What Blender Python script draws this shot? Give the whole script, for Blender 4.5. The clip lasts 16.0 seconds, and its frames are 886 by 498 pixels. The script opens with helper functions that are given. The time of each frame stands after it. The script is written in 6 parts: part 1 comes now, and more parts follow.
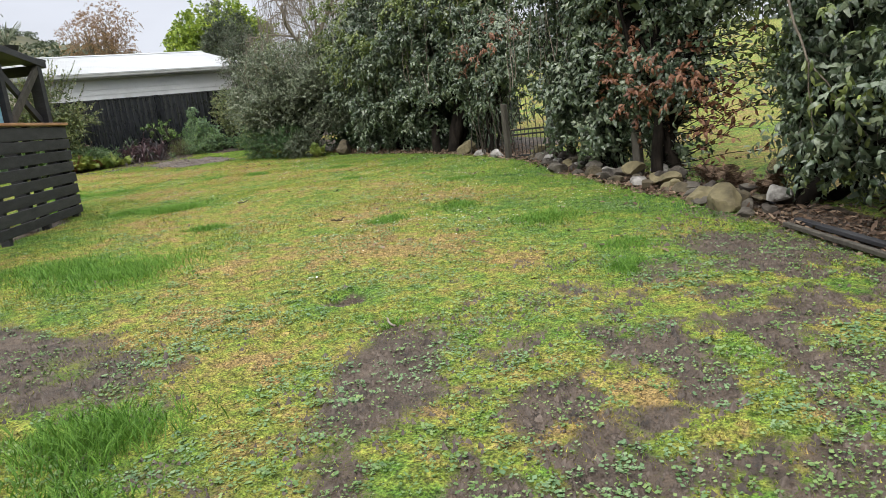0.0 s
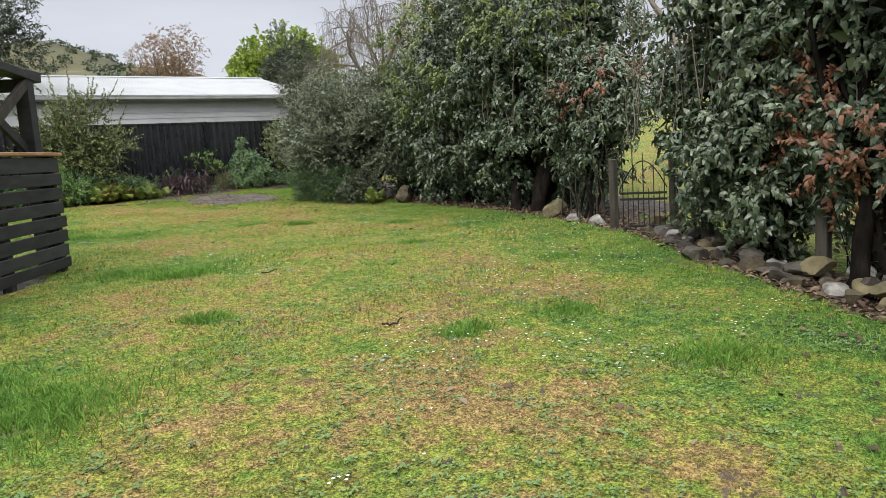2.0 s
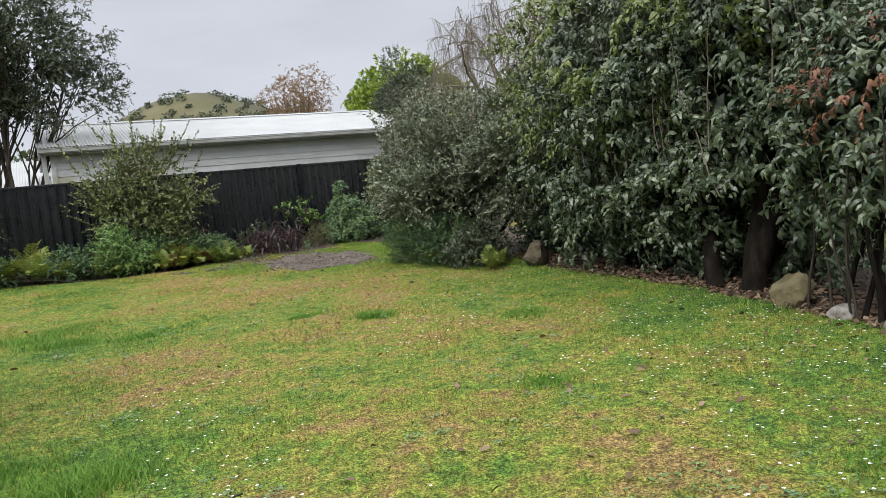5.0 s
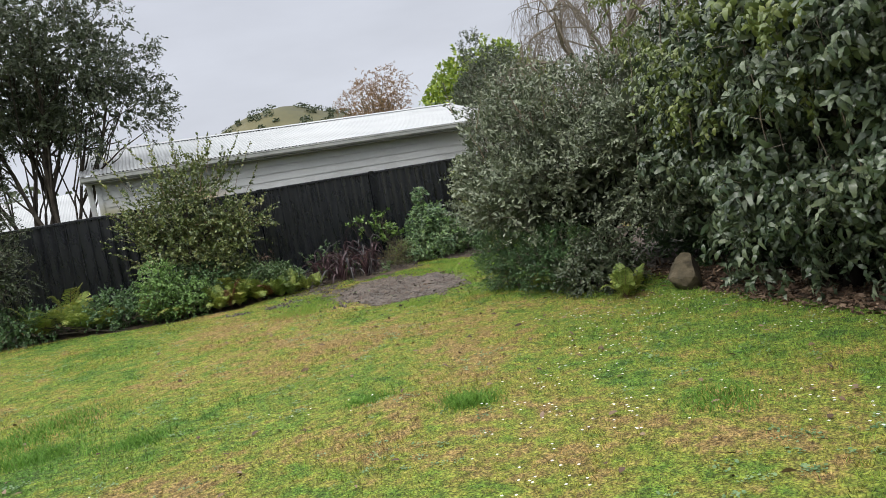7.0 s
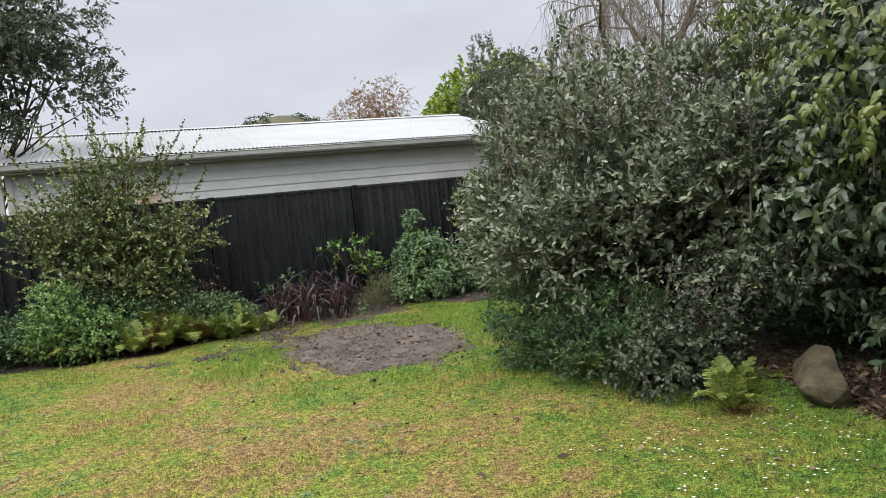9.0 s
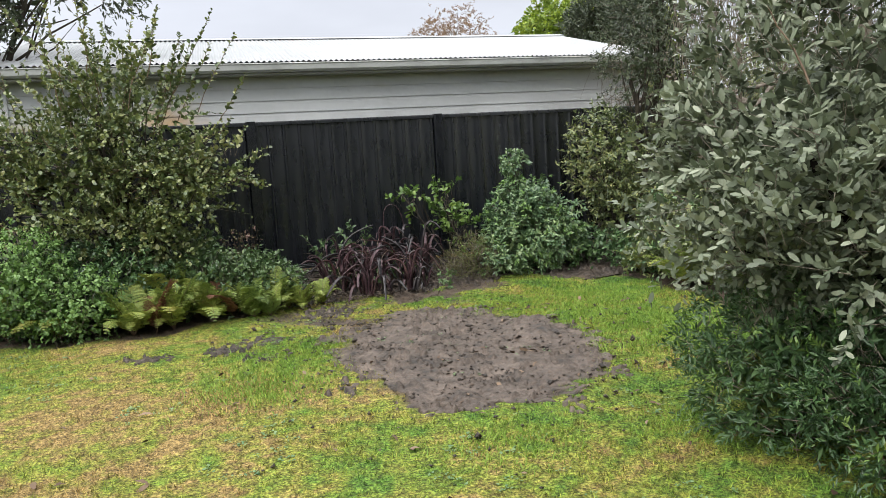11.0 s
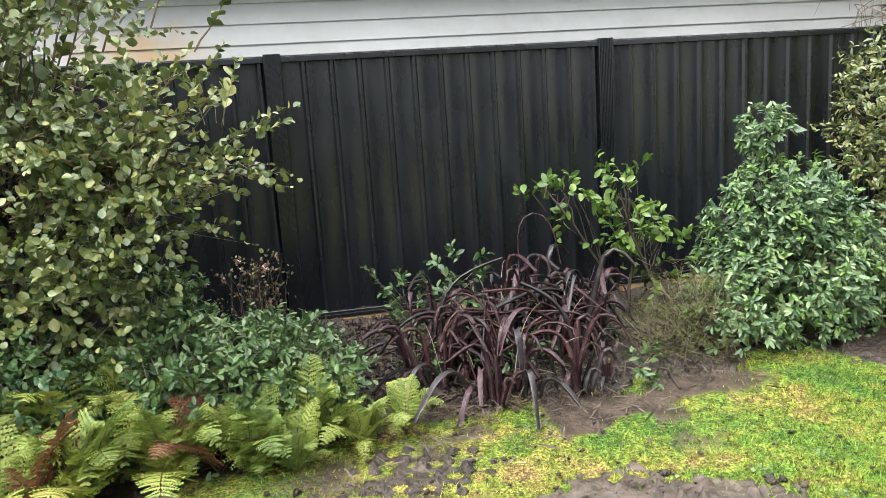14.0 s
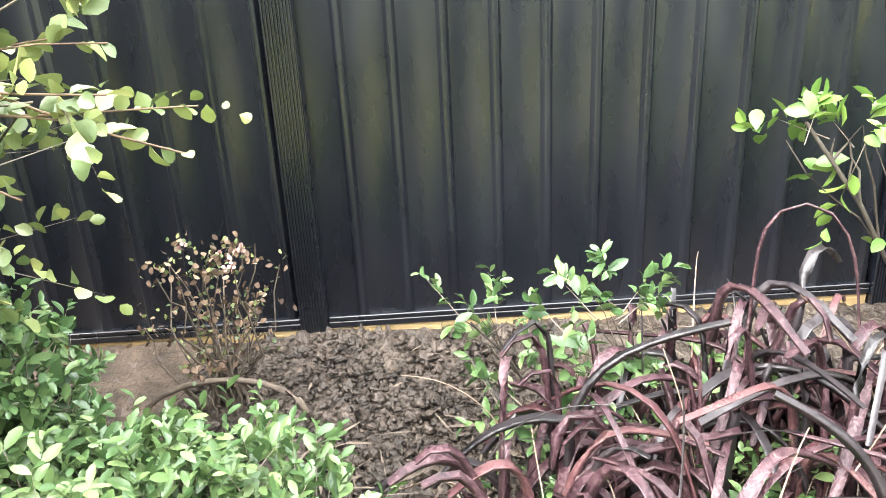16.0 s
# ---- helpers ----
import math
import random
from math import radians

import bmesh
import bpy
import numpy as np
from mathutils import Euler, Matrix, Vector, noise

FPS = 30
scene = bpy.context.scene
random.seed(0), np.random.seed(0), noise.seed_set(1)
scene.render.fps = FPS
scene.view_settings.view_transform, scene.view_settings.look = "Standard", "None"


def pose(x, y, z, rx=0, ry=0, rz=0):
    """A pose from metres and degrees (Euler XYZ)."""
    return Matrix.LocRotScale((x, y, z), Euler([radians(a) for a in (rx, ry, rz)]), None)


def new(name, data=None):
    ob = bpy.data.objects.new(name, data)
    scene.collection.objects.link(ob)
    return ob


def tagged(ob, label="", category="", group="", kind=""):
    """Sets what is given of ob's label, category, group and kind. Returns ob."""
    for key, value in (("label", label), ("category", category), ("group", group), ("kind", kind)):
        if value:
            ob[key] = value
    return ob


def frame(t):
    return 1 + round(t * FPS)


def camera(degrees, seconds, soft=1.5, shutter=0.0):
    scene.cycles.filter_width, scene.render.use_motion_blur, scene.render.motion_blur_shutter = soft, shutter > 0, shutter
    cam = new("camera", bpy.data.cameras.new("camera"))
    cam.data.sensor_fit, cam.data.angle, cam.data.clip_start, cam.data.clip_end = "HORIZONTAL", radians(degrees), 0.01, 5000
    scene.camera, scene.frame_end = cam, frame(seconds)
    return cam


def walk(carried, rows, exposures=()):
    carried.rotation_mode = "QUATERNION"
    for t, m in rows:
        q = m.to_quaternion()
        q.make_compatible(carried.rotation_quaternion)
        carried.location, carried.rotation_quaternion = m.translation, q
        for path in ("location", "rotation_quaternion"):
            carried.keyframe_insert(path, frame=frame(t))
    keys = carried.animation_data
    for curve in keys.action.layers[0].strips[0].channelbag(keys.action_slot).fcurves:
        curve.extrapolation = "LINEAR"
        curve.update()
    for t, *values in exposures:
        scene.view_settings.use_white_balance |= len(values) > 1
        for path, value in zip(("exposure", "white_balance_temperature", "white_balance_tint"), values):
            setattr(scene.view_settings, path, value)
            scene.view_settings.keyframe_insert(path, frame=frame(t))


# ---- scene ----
cam = camera(61.8, 16.0, soft=0.5)
METRES, EYE, TILT, LEAN, TURN = 23.08, 1.42, 0.0, 0.0, -42.0
ROWS = [
    (0.0, 0.0, 0.0, 0.0, -1.33, -10.89, 6.94),
    (0.5, -0.0015, 0.031, 0.0005, -3.31, -11.18, 6.15),
    (1.0, -0.0053, 0.06, 0.0048, -3.06, -9.56, 4.98),
    (1.5, -0.0096, 0.0911, 0.007, -0.32, -8.5, 3.74),
    (2.0, -0.0153, 0.1216, 0.0073, 3.25, -7.52, 3.69),
    (2.5, -0.0182, 0.1486, 0.0084, 6.46, -5.63, 4.23),
    (3.0, -0.0212, 0.1818, 0.0097, 9.39, -3.35, 4.17),
    (5.5, -0.0356, 0.3471, 0.0192, 15.92, -4.31, 6.73),
    (6.0, -0.0445, 0.3759, 0.0209, 18.89, -3.29, 7.6),
    (6.5, -0.0573, 0.4085, 0.0215, 20.7, -4.29, 9.62),
    (7.0, -0.0688, 0.4369, 0.0247, 20.78, -3.69, 10.5),
    (7.5, -0.082, 0.4684, 0.0266, 21.74, -2.31, 10.75),
    (8.0, -0.0956, 0.4988, 0.029, 21.04, -1.96, 10.24),
    (8.5, -0.1056, 0.53, 0.0296, 20.08, -1.72, 8.7),
    (9.0, -0.1204, 0.5604, 0.0301, 20.11, -2.14, 6.28),
    (9.5, -0.1358, 0.5911, 0.0298, 21.95, -3.29, 4.16),
    (10.0, -0.1514, 0.6198, 0.0307, 24.5, -4.96, 3.06),
    (12.5, -0.2428, 0.7476, 0.0382, 25.52, -6.73, 4.27),
    (13.0, -0.2587, 0.7729, 0.0401, 26.14, -7.27, 4.84),
    (13.5, -0.2743, 0.7976, 0.0416, 27.92, -8.81, 4.41),
    (14.0, -0.292, 0.8203, 0.0432, 30.15, -10.19, 3.8),
    (14.5, -0.3066, 0.8437, 0.0432, 31.89, -11.01, 2.85),
    (15.0, -0.3223, 0.8653, 0.042, 32.77, -11.64, 1.84),
    (15.5, -0.3357, 0.8876, 0.0434, 35.09, -14.7, 1.67),
    (16.0, -0.3491, 0.9104, 0.0432, 39.33, -20.92, 2.78),
]
walk(cam, [(t, pose(0, 0, EYE, TILT, LEAN, TURN) @ pose(METRES * x, METRES * y, METRES * z, 90 + pitch, roll, yaw)) for t, x, y, z, yaw, pitch, roll in ROWS],
     exposures=((0.0, 0.2), (1.2, 0.18), (2.0, 0.04), (3.0, -0.05), (7.0, -0.02), (9.0, 0.05), (10.0, 0.17), (12.5, 0.5), (13.5, 0.8), (14.0, 1.05), (14.5, 1.58), (15.0, 1.98), (15.5, 2.22), (16.0, 2.78)))

# ---- light ----
SUN_AZ, SUN_EL = radians(240), radians(48)
world = bpy.data.worlds.new("overcast_sky")
scene.world = world
world.use_nodes = True
wn, wl = world.node_tree.nodes, world.node_tree.links
wn.clear()
w_out = wn.new("ShaderNodeOutputWorld")
w_bg = wn.new("ShaderNodeBackground")
w_sky = wn.new("ShaderNodeTexSky")
w_sky.sky_type, w_sky.sun_disc = "NISHITA", False
w_sky.sun_elevation, w_sky.sun_rotation = SUN_EL, SUN_AZ
w_sky.air_density, w_sky.dust_density = 1.0, 4.0
w_tc = wn.new("ShaderNodeTexCoord")
w_sep = wn.new("ShaderNodeSeparateXYZ")
wl.new(w_tc.outputs["Generated"], w_sep.inputs[0])
w_grad = wn.new("ShaderNodeValToRGB")          # cloud layer: three times as bright overhead as at the horizon
w_grad.color_ramp.elements[0].position, w_grad.color_ramp.elements[0].color = 0.0, (0.68, 0.71, 0.78, 1)
w_grad.color_ramp.elements[1].position, w_grad.color_ramp.elements[1].color = 1.0, (3.1, 3.15, 3.2, 1)
e = w_grad.color_ramp.elements.new(0.36)
e.color = (0.71, 0.745, 0.84, 1)
e = w_grad.color_ramp.elements.new(0.6)
e.color = (2.1, 2.15, 2.2, 1)
wl.new(w_sep.outputs["Z"], w_grad.inputs[0])
w_map = wn.new("ShaderNodeMapping")
w_map.inputs["Scale"].default_value = (1.2, 1.2, 4.0)
wl.new(w_tc.outputs["Generated"], w_map.inputs[0])
w_noise = wn.new("ShaderNodeTexNoise")
w_noise.inputs["Scale"].default_value, w_noise.inputs["Detail"].default_value = 1.6, 5
wl.new(w_map.outputs[0], w_noise.inputs["Vector"])
w_cl = wn.new("ShaderNodeMapRange")
w_cl.inputs[1].default_value, w_cl.inputs[2].default_value = 0.3, 0.7
w_cl.inputs[3].default_value, w_cl.inputs[4].default_value = 0.86, 1.16
wl.new(w_noise.outputs[0], w_cl.inputs[0])
w_mul = wn.new("ShaderNodeVectorMath")
w_mul.operation = "SCALE"
wl.new(w_grad.outputs[0], w_mul.inputs[0])
wl.new(w_cl.outputs[0], w_mul.inputs["Scale"])
w_s2 = wn.new("ShaderNodeVectorMath")
w_s2.operation = "SCALE"
w_s2.inputs["Scale"].default_value = 0.05
wl.new(w_sky.outputs[0], w_s2.inputs[0])
w_mix = wn.new("ShaderNodeMix")
w_mix.data_type = "RGBA"
w_mix.inputs[0].default_value = 0.92
wl.new(w_s2.outputs[0], w_mix.inputs[6])
wl.new(w_mul.outputs[0], w_mix.inputs[7])
wl.new(w_mix.outputs[2], w_bg.inputs[0])
w_bg.inputs[1].default_value = 1.0
wl.new(w_bg.outputs[0], w_out.inputs[0])

sun = bpy.data.lights.new("sun", "SUN")
sun.energy, sun.angle, sun.color = 2.0, radians(40), (1.0, 0.97, 0.92)
sun_ob = new("sun", sun)
sun_ob.rotation_euler = (radians(90) - SUN_EL, 0, radians(180) - SUN_AZ)

# ---- materials ----


def mat(name, stops, scale=6.0, rough=0.8, bump=0.3, bscale=40.0, metal=0.0, island=0.0, rand=0.0, trans=0.0, spec=0.5, stretch=(1, 1, 1), detail=6.0, fine=0.25, relief=0.01):
    """stops: colours from dark to light, spread over a noise; island / rand: how far each loose piece / object leaves it."""
    m = bpy.data.materials.new(name)
    m.use_nodes = True
    n, l = m.node_tree.nodes, m.node_tree.links
    b = n["Principled BSDF"]
    b.inputs["Roughness"].default_value, b.inputs["Metallic"].default_value = rough, metal
    b.inputs["Specular IOR Level"].default_value = spec
    tc = n.new("ShaderNodeTexCoord")
    mp = n.new("ShaderNodeMapping")
    mp.inputs["Scale"].default_value = stretch
    l.new(tc.outputs["Object"], mp.inputs[0])
    big = n.new("ShaderNodeTexNoise")
    big.inputs["Scale"].default_value, big.inputs["Detail"].default_value = scale, detail
    l.new(mp.outputs[0], big.inputs["Vector"])
    small = n.new("ShaderNodeTexNoise")
    small.inputs["Scale"].default_value, small.inputs["Detail"].default_value = bscale, 4
    l.new(mp.outputs[0], small.inputs["Vector"])
    value = big.outputs[0]

    def blend(a, socket, f):
        mx = n.new("ShaderNodeMix")
        mx.inputs[0].default_value = f
        l.new(a, mx.inputs[2])
        l.new(socket, mx.inputs[3])
        return mx.outputs[0]
    value = blend(value, small.outputs[0], fine)
    st = n.new("ShaderNodeMapRange")
    st.inputs[1].default_value, st.inputs[2].default_value = 0.32, 0.68
    l.new(value, st.inputs[0])
    value = st.outputs[0]
    if island:
        geo = n.new("ShaderNodeNewGeometry")
        value = blend(value, geo.outputs["Random Per Island"], island)
    if rand:
        oi = n.new("ShaderNodeObjectInfo")
        value = blend(value, oi.outputs["Random"], rand)
    rp = n.new("ShaderNodeValToRGB")
    els = rp.color_ramp.elements
    while len(els) < len(stops):
        els.new(0.5)
    for i, c in enumerate(stops):
        els[i].position, els[i].color = i / (len(stops) - 1), (*c, 1)
    l.new(value, rp.inputs[0])
    l.new(rp.outputs[0], b.inputs["Base Color"])
    rr = n.new("ShaderNodeMapRange")
    rr.inputs[3].default_value, rr.inputs[4].default_value = max(rough - 0.12, 0.05), min(rough + 0.12, 1)
    l.new(small.outputs[0], rr.inputs[0])
    l.new(rr.outputs[0], b.inputs["Roughness"])
    if bump:
        bp = n.new("ShaderNodeBump")
        bp.inputs["Strength"].default_value, bp.inputs["Distance"].default_value = bump, relief
        l.new(small.outputs[0], bp.inputs["Height"])
        l.new(bp.outputs[0], b.inputs["Normal"])
    if trans:
        tr = n.new("ShaderNodeBsdfTranslucent")
        l.new(rp.outputs[0], tr.inputs[0])
        ms = n.new("ShaderNodeMixShader")
        ms.inputs[0].default_value = trans
        l.new(b.outputs[0], ms.inputs[1])
        l.new(tr.outputs[0], ms.inputs[2])
        l.new(ms.outputs[0], n["Material Output"].inputs[0])
    return m


def leaf_mat(name, stops, rough=0.42, trans=0.18, scale=1.5, island=0.7, spec=0.5):
    return mat(name, stops, scale, rough, 0.15, 120, island=island, trans=trans, spec=spec, fine=0.15)


# stops greyed, the last one pale, to put sky sheen into the leaf colour
M_LAUREL = leaf_mat("laurel_leaf", [(0.024, 0.042, 0.023), (0.060, 0.090, 0.048), (0.115, 0.150, 0.086), (0.230, 0.262, 0.165)], 0.33, spec=0.65, trans=0.1)
# young leaves, also used where hedge foliage is coloured as if lit
M_LAUREL_Y = leaf_mat("young_or_lit_laurel_leaf", [(0.055, 0.085, 0.022), (0.125, 0.165, 0.045), (0.240, 0.265, 0.082)], 0.4)
M_RED = leaf_mat("dead_red_leaf", [(0.085, 0.034, 0.020), (0.180, 0.078, 0.042), (0.300, 0.150, 0.080)], 0.6)
M_GREY = leaf_mat("grey_green_leaf", [(0.044, 0.058, 0.032), (0.108, 0.134, 0.080), (0.185, 0.214, 0.138), (0.330, 0.348, 0.255)], 0.48, trans=0.12)
M_SHRUB = leaf_mat("olive_green_leaf", [(0.038, 0.060, 0.024), (0.098, 0.136, 0.050), (0.190, 0.222, 0.078), (0.325, 0.312, 0.115)], 0.36, spec=0.6, trans=0.14)
M_CHOISYA = leaf_mat("glossy_leaf", [(0.028, 0.064, 0.022), (0.064, 0.120, 0.042), (0.112, 0.178, 0.062), (0.195, 0.262, 0.108)], 0.34, spec=0.5, trans=0.15)
M_MINT = leaf_mat("mint_green_leaf", [(0.040, 0.086, 0.040), (0.092, 0.164, 0.076), (0.160, 0.245, 0.105), (0.280, 0.355, 0.145)], 0.38, spec=0.6, trans=0.12)
M_LEMON = leaf_mat("lemon_leaf", [(0.050, 0.105, 0.020), (0.100, 0.182, 0.036), (0.195, 0.270, 0.060)], 0.35)
M_FERN = leaf_mat("fern_leaf", [(0.050, 0.098, 0.022), (0.155, 0.225, 0.048), (0.305, 0.355, 0.078), (0.370, 0.260, 0.080)], 0.55, scale=2.2, island=0.35)
M_BUSH = leaf_mat("dark_green_leaf", [(0.026, 0.062, 0.026), (0.064, 0.126, 0.046), (0.135, 0.225, 0.075)], 0.4)
M_TREE = leaf_mat("tree_leaf", [(0.024, 0.036, 0.020), (0.058, 0.078, 0.040), (0.130, 0.150, 0.085)], 0.42)
M_LIME = leaf_mat("lime_leaf", [(0.090, 0.150, 0.022), (0.210, 0.300, 0.038), (0.450, 0.510, 0.060)], 0.6)
M_BROWNTREE = leaf_mat("russet_leaf", [(0.156, 0.094, 0.055), (0.265, 0.164, 0.094), (0.374, 0.250, 0.156)], 0.8)
M_BARK = mat("bark", [(0.023, 0.018, 0.014), (0.052, 0.043, 0.034), (0.098, 0.085, 0.068)], 12, 0.9, 0.9, 45, spec=0.2, stretch=(1, 1, 0.3))
# near-black, low-sheen bark for the hedge and grey bush trunks
M_TRUNK = mat("near_black_bark", [(0.005, 0.004, 0.0035), (0.012, 0.010, 0.008), (0.026, 0.021, 0.017)], 12, 0.9, 0.9, 45, spec=0.06, stretch=(1, 1, 0.3))
M_SHOOT = mat("reddish_shoot", [(0.06, 0.035, 0.022), (0.13, 0.08, 0.05), (0.20, 0.14, 0.09)], 12, 0.7, 0.3, 60)
M_TWIG = mat("twig", [(0.09, 0.07, 0.05), (0.17, 0.14, 0.11), (0.24, 0.21, 0.17)], 12, 0.85, 0.4, 60)
M_TIP = mat("dark_twig", [(0.045, 0.032, 0.024), (0.10, 0.075, 0.055), (0.15, 0.12, 0.09)], 12, 0.8, 0.3, 60)
M_ROCK = mat("field_stone", [(0.022, 0.018, 0.015), (0.055, 0.046, 0.038), (0.090, 0.080, 0.064), (0.150, 0.138, 0.112)], 5, 0.8, 0.9, 24, rand=0.3, spec=0.3)
M_ROCK_P = mat("pale_stone", [(0.07, 0.062, 0.054), (0.16, 0.15, 0.135), (0.27, 0.255, 0.235), (0.38, 0.365, 0.34)], 6, 0.8, 0.9, 24, spec=0.3)
M_ROCK_Y = mat("lichen_stone", [(0.050, 0.040, 0.019), (0.125, 0.104, 0.052), (0.215, 0.182, 0.100)], 5, 0.85, 0.9, 24, rand=0.2)
# darkened so the hedge's shade on the wedge boulder lies in the colour
M_ROCK_D = mat("shade_darkened_stone", [(0.022, 0.017, 0.009), (0.05, 0.04, 0.022), (0.085, 0.068, 0.04), (0.12, 0.10, 0.065)], 7, 0.9, 1.0, 30)
M_FENCE = mat("black_steel", [(0.0038, 0.0046, 0.0072), (0.0054, 0.0062, 0.0092), (0.0082, 0.0092, 0.0130)], 2.2, 0.28, 0.0, 9, spec=0.72, stretch=(1, 1, 0.25))
M_PLINTH = mat("treated_pine", [(0.26, 0.17, 0.075), (0.40, 0.28, 0.13), (0.5, 0.38, 0.2)], 3, 0.75, 0.4, 30, stretch=(0.3, 1, 4))
M_WALL = mat("white_weatherboard", [(0.430, 0.439, 0.430), (0.533, 0.542, 0.533), (0.593, 0.600, 0.593)], 1.2, 0.6, 0.1, 18, rand=0.25)
M_ROOF = mat("pale_roof_steel", [(0.258, 0.269, 0.277), (0.323, 0.332, 0.342), (0.351, 0.360, 0.369)], 1.0, 0.55, 0.05, 14, spec=0.5)
M_GUTTER = mat("gutter_paint", [(0.216, 0.223, 0.209), (0.317, 0.324, 0.310), (0.360, 0.367, 0.353)], 3, 0.5, 0.1, 22)
M_STAIN = mat("stained_timber", [(0.014, 0.014, 0.016), (0.028, 0.028, 0.031), (0.05, 0.05, 0.053)], 3, 0.65, 0.5, 30, rand=0.35, spec=0.25, stretch=(1, 1, 5))
M_WOOD = mat("weathered_timber", [(0.026, 0.024, 0.020), (0.056, 0.050, 0.041), (0.095, 0.086, 0.070)], 4, 0.85, 0.6, 30, rand=0.3, spec=0.25, stretch=(4, 4, 0.6))
M_CAP = mat("oiled_cedar", [(0.22, 0.10, 0.04), (0.34, 0.17, 0.08), (0.42, 0.24, 0.13)], 3, 0.6, 0.4, 26, stretch=(1, 1, 4))
M_IRON = mat("black_iron", [(0.012, 0.012, 0.012), (0.03, 0.028, 0.026)], 8, 0.55, 0.3, 60, metal=0.3)
M_BLUE = mat("blue_sheet", [(0.12, 0.26, 0.36), (0.2, 0.38, 0.48), (0.32, 0.5, 0.58)], 3, 0.5, 0.1, 12)
M_FLAX = mat("dead_flax", [(0.005, 0.004, 0.005), (0.024, 0.013, 0.016), (0.054, 0.026, 0.032), (0.105, 0.060, 0.064), (0.300, 0.235, 0.215)], 13, 0.36, 0.6, 85, island=0.3, fine=0.45, spec=0.4)
M_FLAX_PINK = mat("flax_cut_base", [(0.018, 0.007, 0.009), (0.062, 0.022, 0.026), (0.120, 0.058, 0.058), (0.210, 0.173, 0.152)], 9, 0.45, 0.6, 85, island=0.25, rand=0.25, fine=0.45, spec=0.4)
M_FLAX_DARK = mat("flax_rotted", [(0.006, 0.006, 0.006), (0.014, 0.012, 0.013), (0.04, 0.033, 0.036), (0.12, 0.11, 0.115)], 9, 0.32, 0.4, 40, island=0.3, rand=0.3)
M_FLAX_DRY = mat("flax_fibre", [(0.10, 0.06, 0.04), (0.2, 0.14, 0.10), (0.33, 0.26, 0.2)], 12, 0.7, 0.3, 60, island=0.4, rand=0.3)
M_WEEDY = leaf_mat("soft_green_leaf", [(0.07, 0.14, 0.035), (0.14, 0.25, 0.065), (0.23, 0.35, 0.10)], 0.45)
M_WISP = leaf_mat("wispy_leaf", [(0.05, 0.035, 0.018), (0.09, 0.075, 0.028), (0.13, 0.15, 0.04), (0.2, 0.24, 0.07)], 0.65, island=0.6)
M_STRAW = mat("dry_litter", [(0.030, 0.018, 0.011), (0.080, 0.046, 0.027), (0.150, 0.098, 0.060), (0.280, 0.200, 0.140)], 6, 0.8, 0.2, 60, island=0.75)
M_WHITE = mat("white_petal", [(0.6, 0.6, 0.58), (0.8, 0.8, 0.78)], 6, 0.6, 0.0, 60, island=0.4)
M_PINK = mat("pink_petal", [(0.372, 0.188, 0.168), (0.480, 0.342, 0.296)], 6, 0.6, 0.0, 60, island=0.6)
M_HILL = mat("hill_pasture", [(0.026, 0.030, 0.016), (0.072, 0.068, 0.028), (0.105, 0.094, 0.042)], 0.03, 0.9, 0.0, 0.3)
M_MUD = mat("wet_clod", [(0.014, 0.010, 0.007), (0.054, 0.039, 0.029), (0.090, 0.067, 0.052), (0.142, 0.109, 0.086)], 5, 0.5, 1.0, 20, fine=0.4, relief=0.02, spec=0.35)
# wet bed soil; shadow at the fence foot is mixed into its dark tone
M_DARK_SOIL = mat("wet_soil_with_shade", [(0.008, 0.006, 0.0045), (0.027, 0.020, 0.015), (0.058, 0.044, 0.034), (0.120, 0.094, 0.076)], 7, 0.5, 1.0, 34, spec=0.35, fine=0.5, relief=0.03)



def stain(m, at, size, colour):
    """A rust stain with a ragged edge on a painted wall."""
    n, l = m.node_tree.nodes, m.node_tree.links
    b = n["Principled BSDF"]
    old = b.inputs["Base Color"].links[0].from_socket
    tc = n.new("ShaderNodeTexCoord")
    mp = n.new("ShaderNodeMapping")
    mp.inputs["Location"].default_value = [-a / s for a, s in zip(at, size)]
    mp.inputs["Scale"].default_value = [1 / s for s in size]
    l.new(tc.outputs["Object"], mp.inputs[0])
    ln_ = n.new("ShaderNodeVectorMath")
    ln_.operation = "LENGTH"
    l.new(mp.outputs[0], ln_.inputs[0])
    nz = n.new("ShaderNodeTexNoise")
    nz.inputs["Scale"].default_value = 5
    l.new(tc.outputs["Object"], nz.inputs["Vector"])
    ad = n.new("ShaderNodeMath")
    l.new(ln_.outputs["Value"], ad.inputs[0])
    l.new(nz.outputs[0], ad.inputs[1])
    mr = n.new("ShaderNodeMapRange")
    mr.inputs[1].default_value, mr.inputs[2].default_value, mr.inputs[3].default_value, mr.inputs[4].default_value = 0.6, 1.5, 0.75, 0.0
    l.new(ad.outputs[0], mr.inputs[0])
    mx = n.new("ShaderNodeMix")
    mx.data_type = "RGBA"
    mx.inputs[7].default_value = (*colour, 1)
    l.new(mr.outputs[0], mx.inputs[0])
    l.new(old, mx.inputs[6])
    l.new(mx.outputs[2], b.inputs["Base Color"])


stain(M_WALL, (6.55, 25.2, 3.05), (0.75, 0.6, 0.32), (0.50, 0.30, 0.10))
stain(M_WALL, (4.8, 25.2, 3.0), (0.4, 0.6, 0.25), (0.32, 0.29, 0.14))

# ---- geometry helpers ----
RNG = np.random.default_rng(7)


def thing(name, label, category, at=(0, 0, 0), group="", kind=""):
    ob = new(name)
    ob.empty_display_size = 0.1
    ob.location = at
    return tagged(ob, label, category, group, kind)


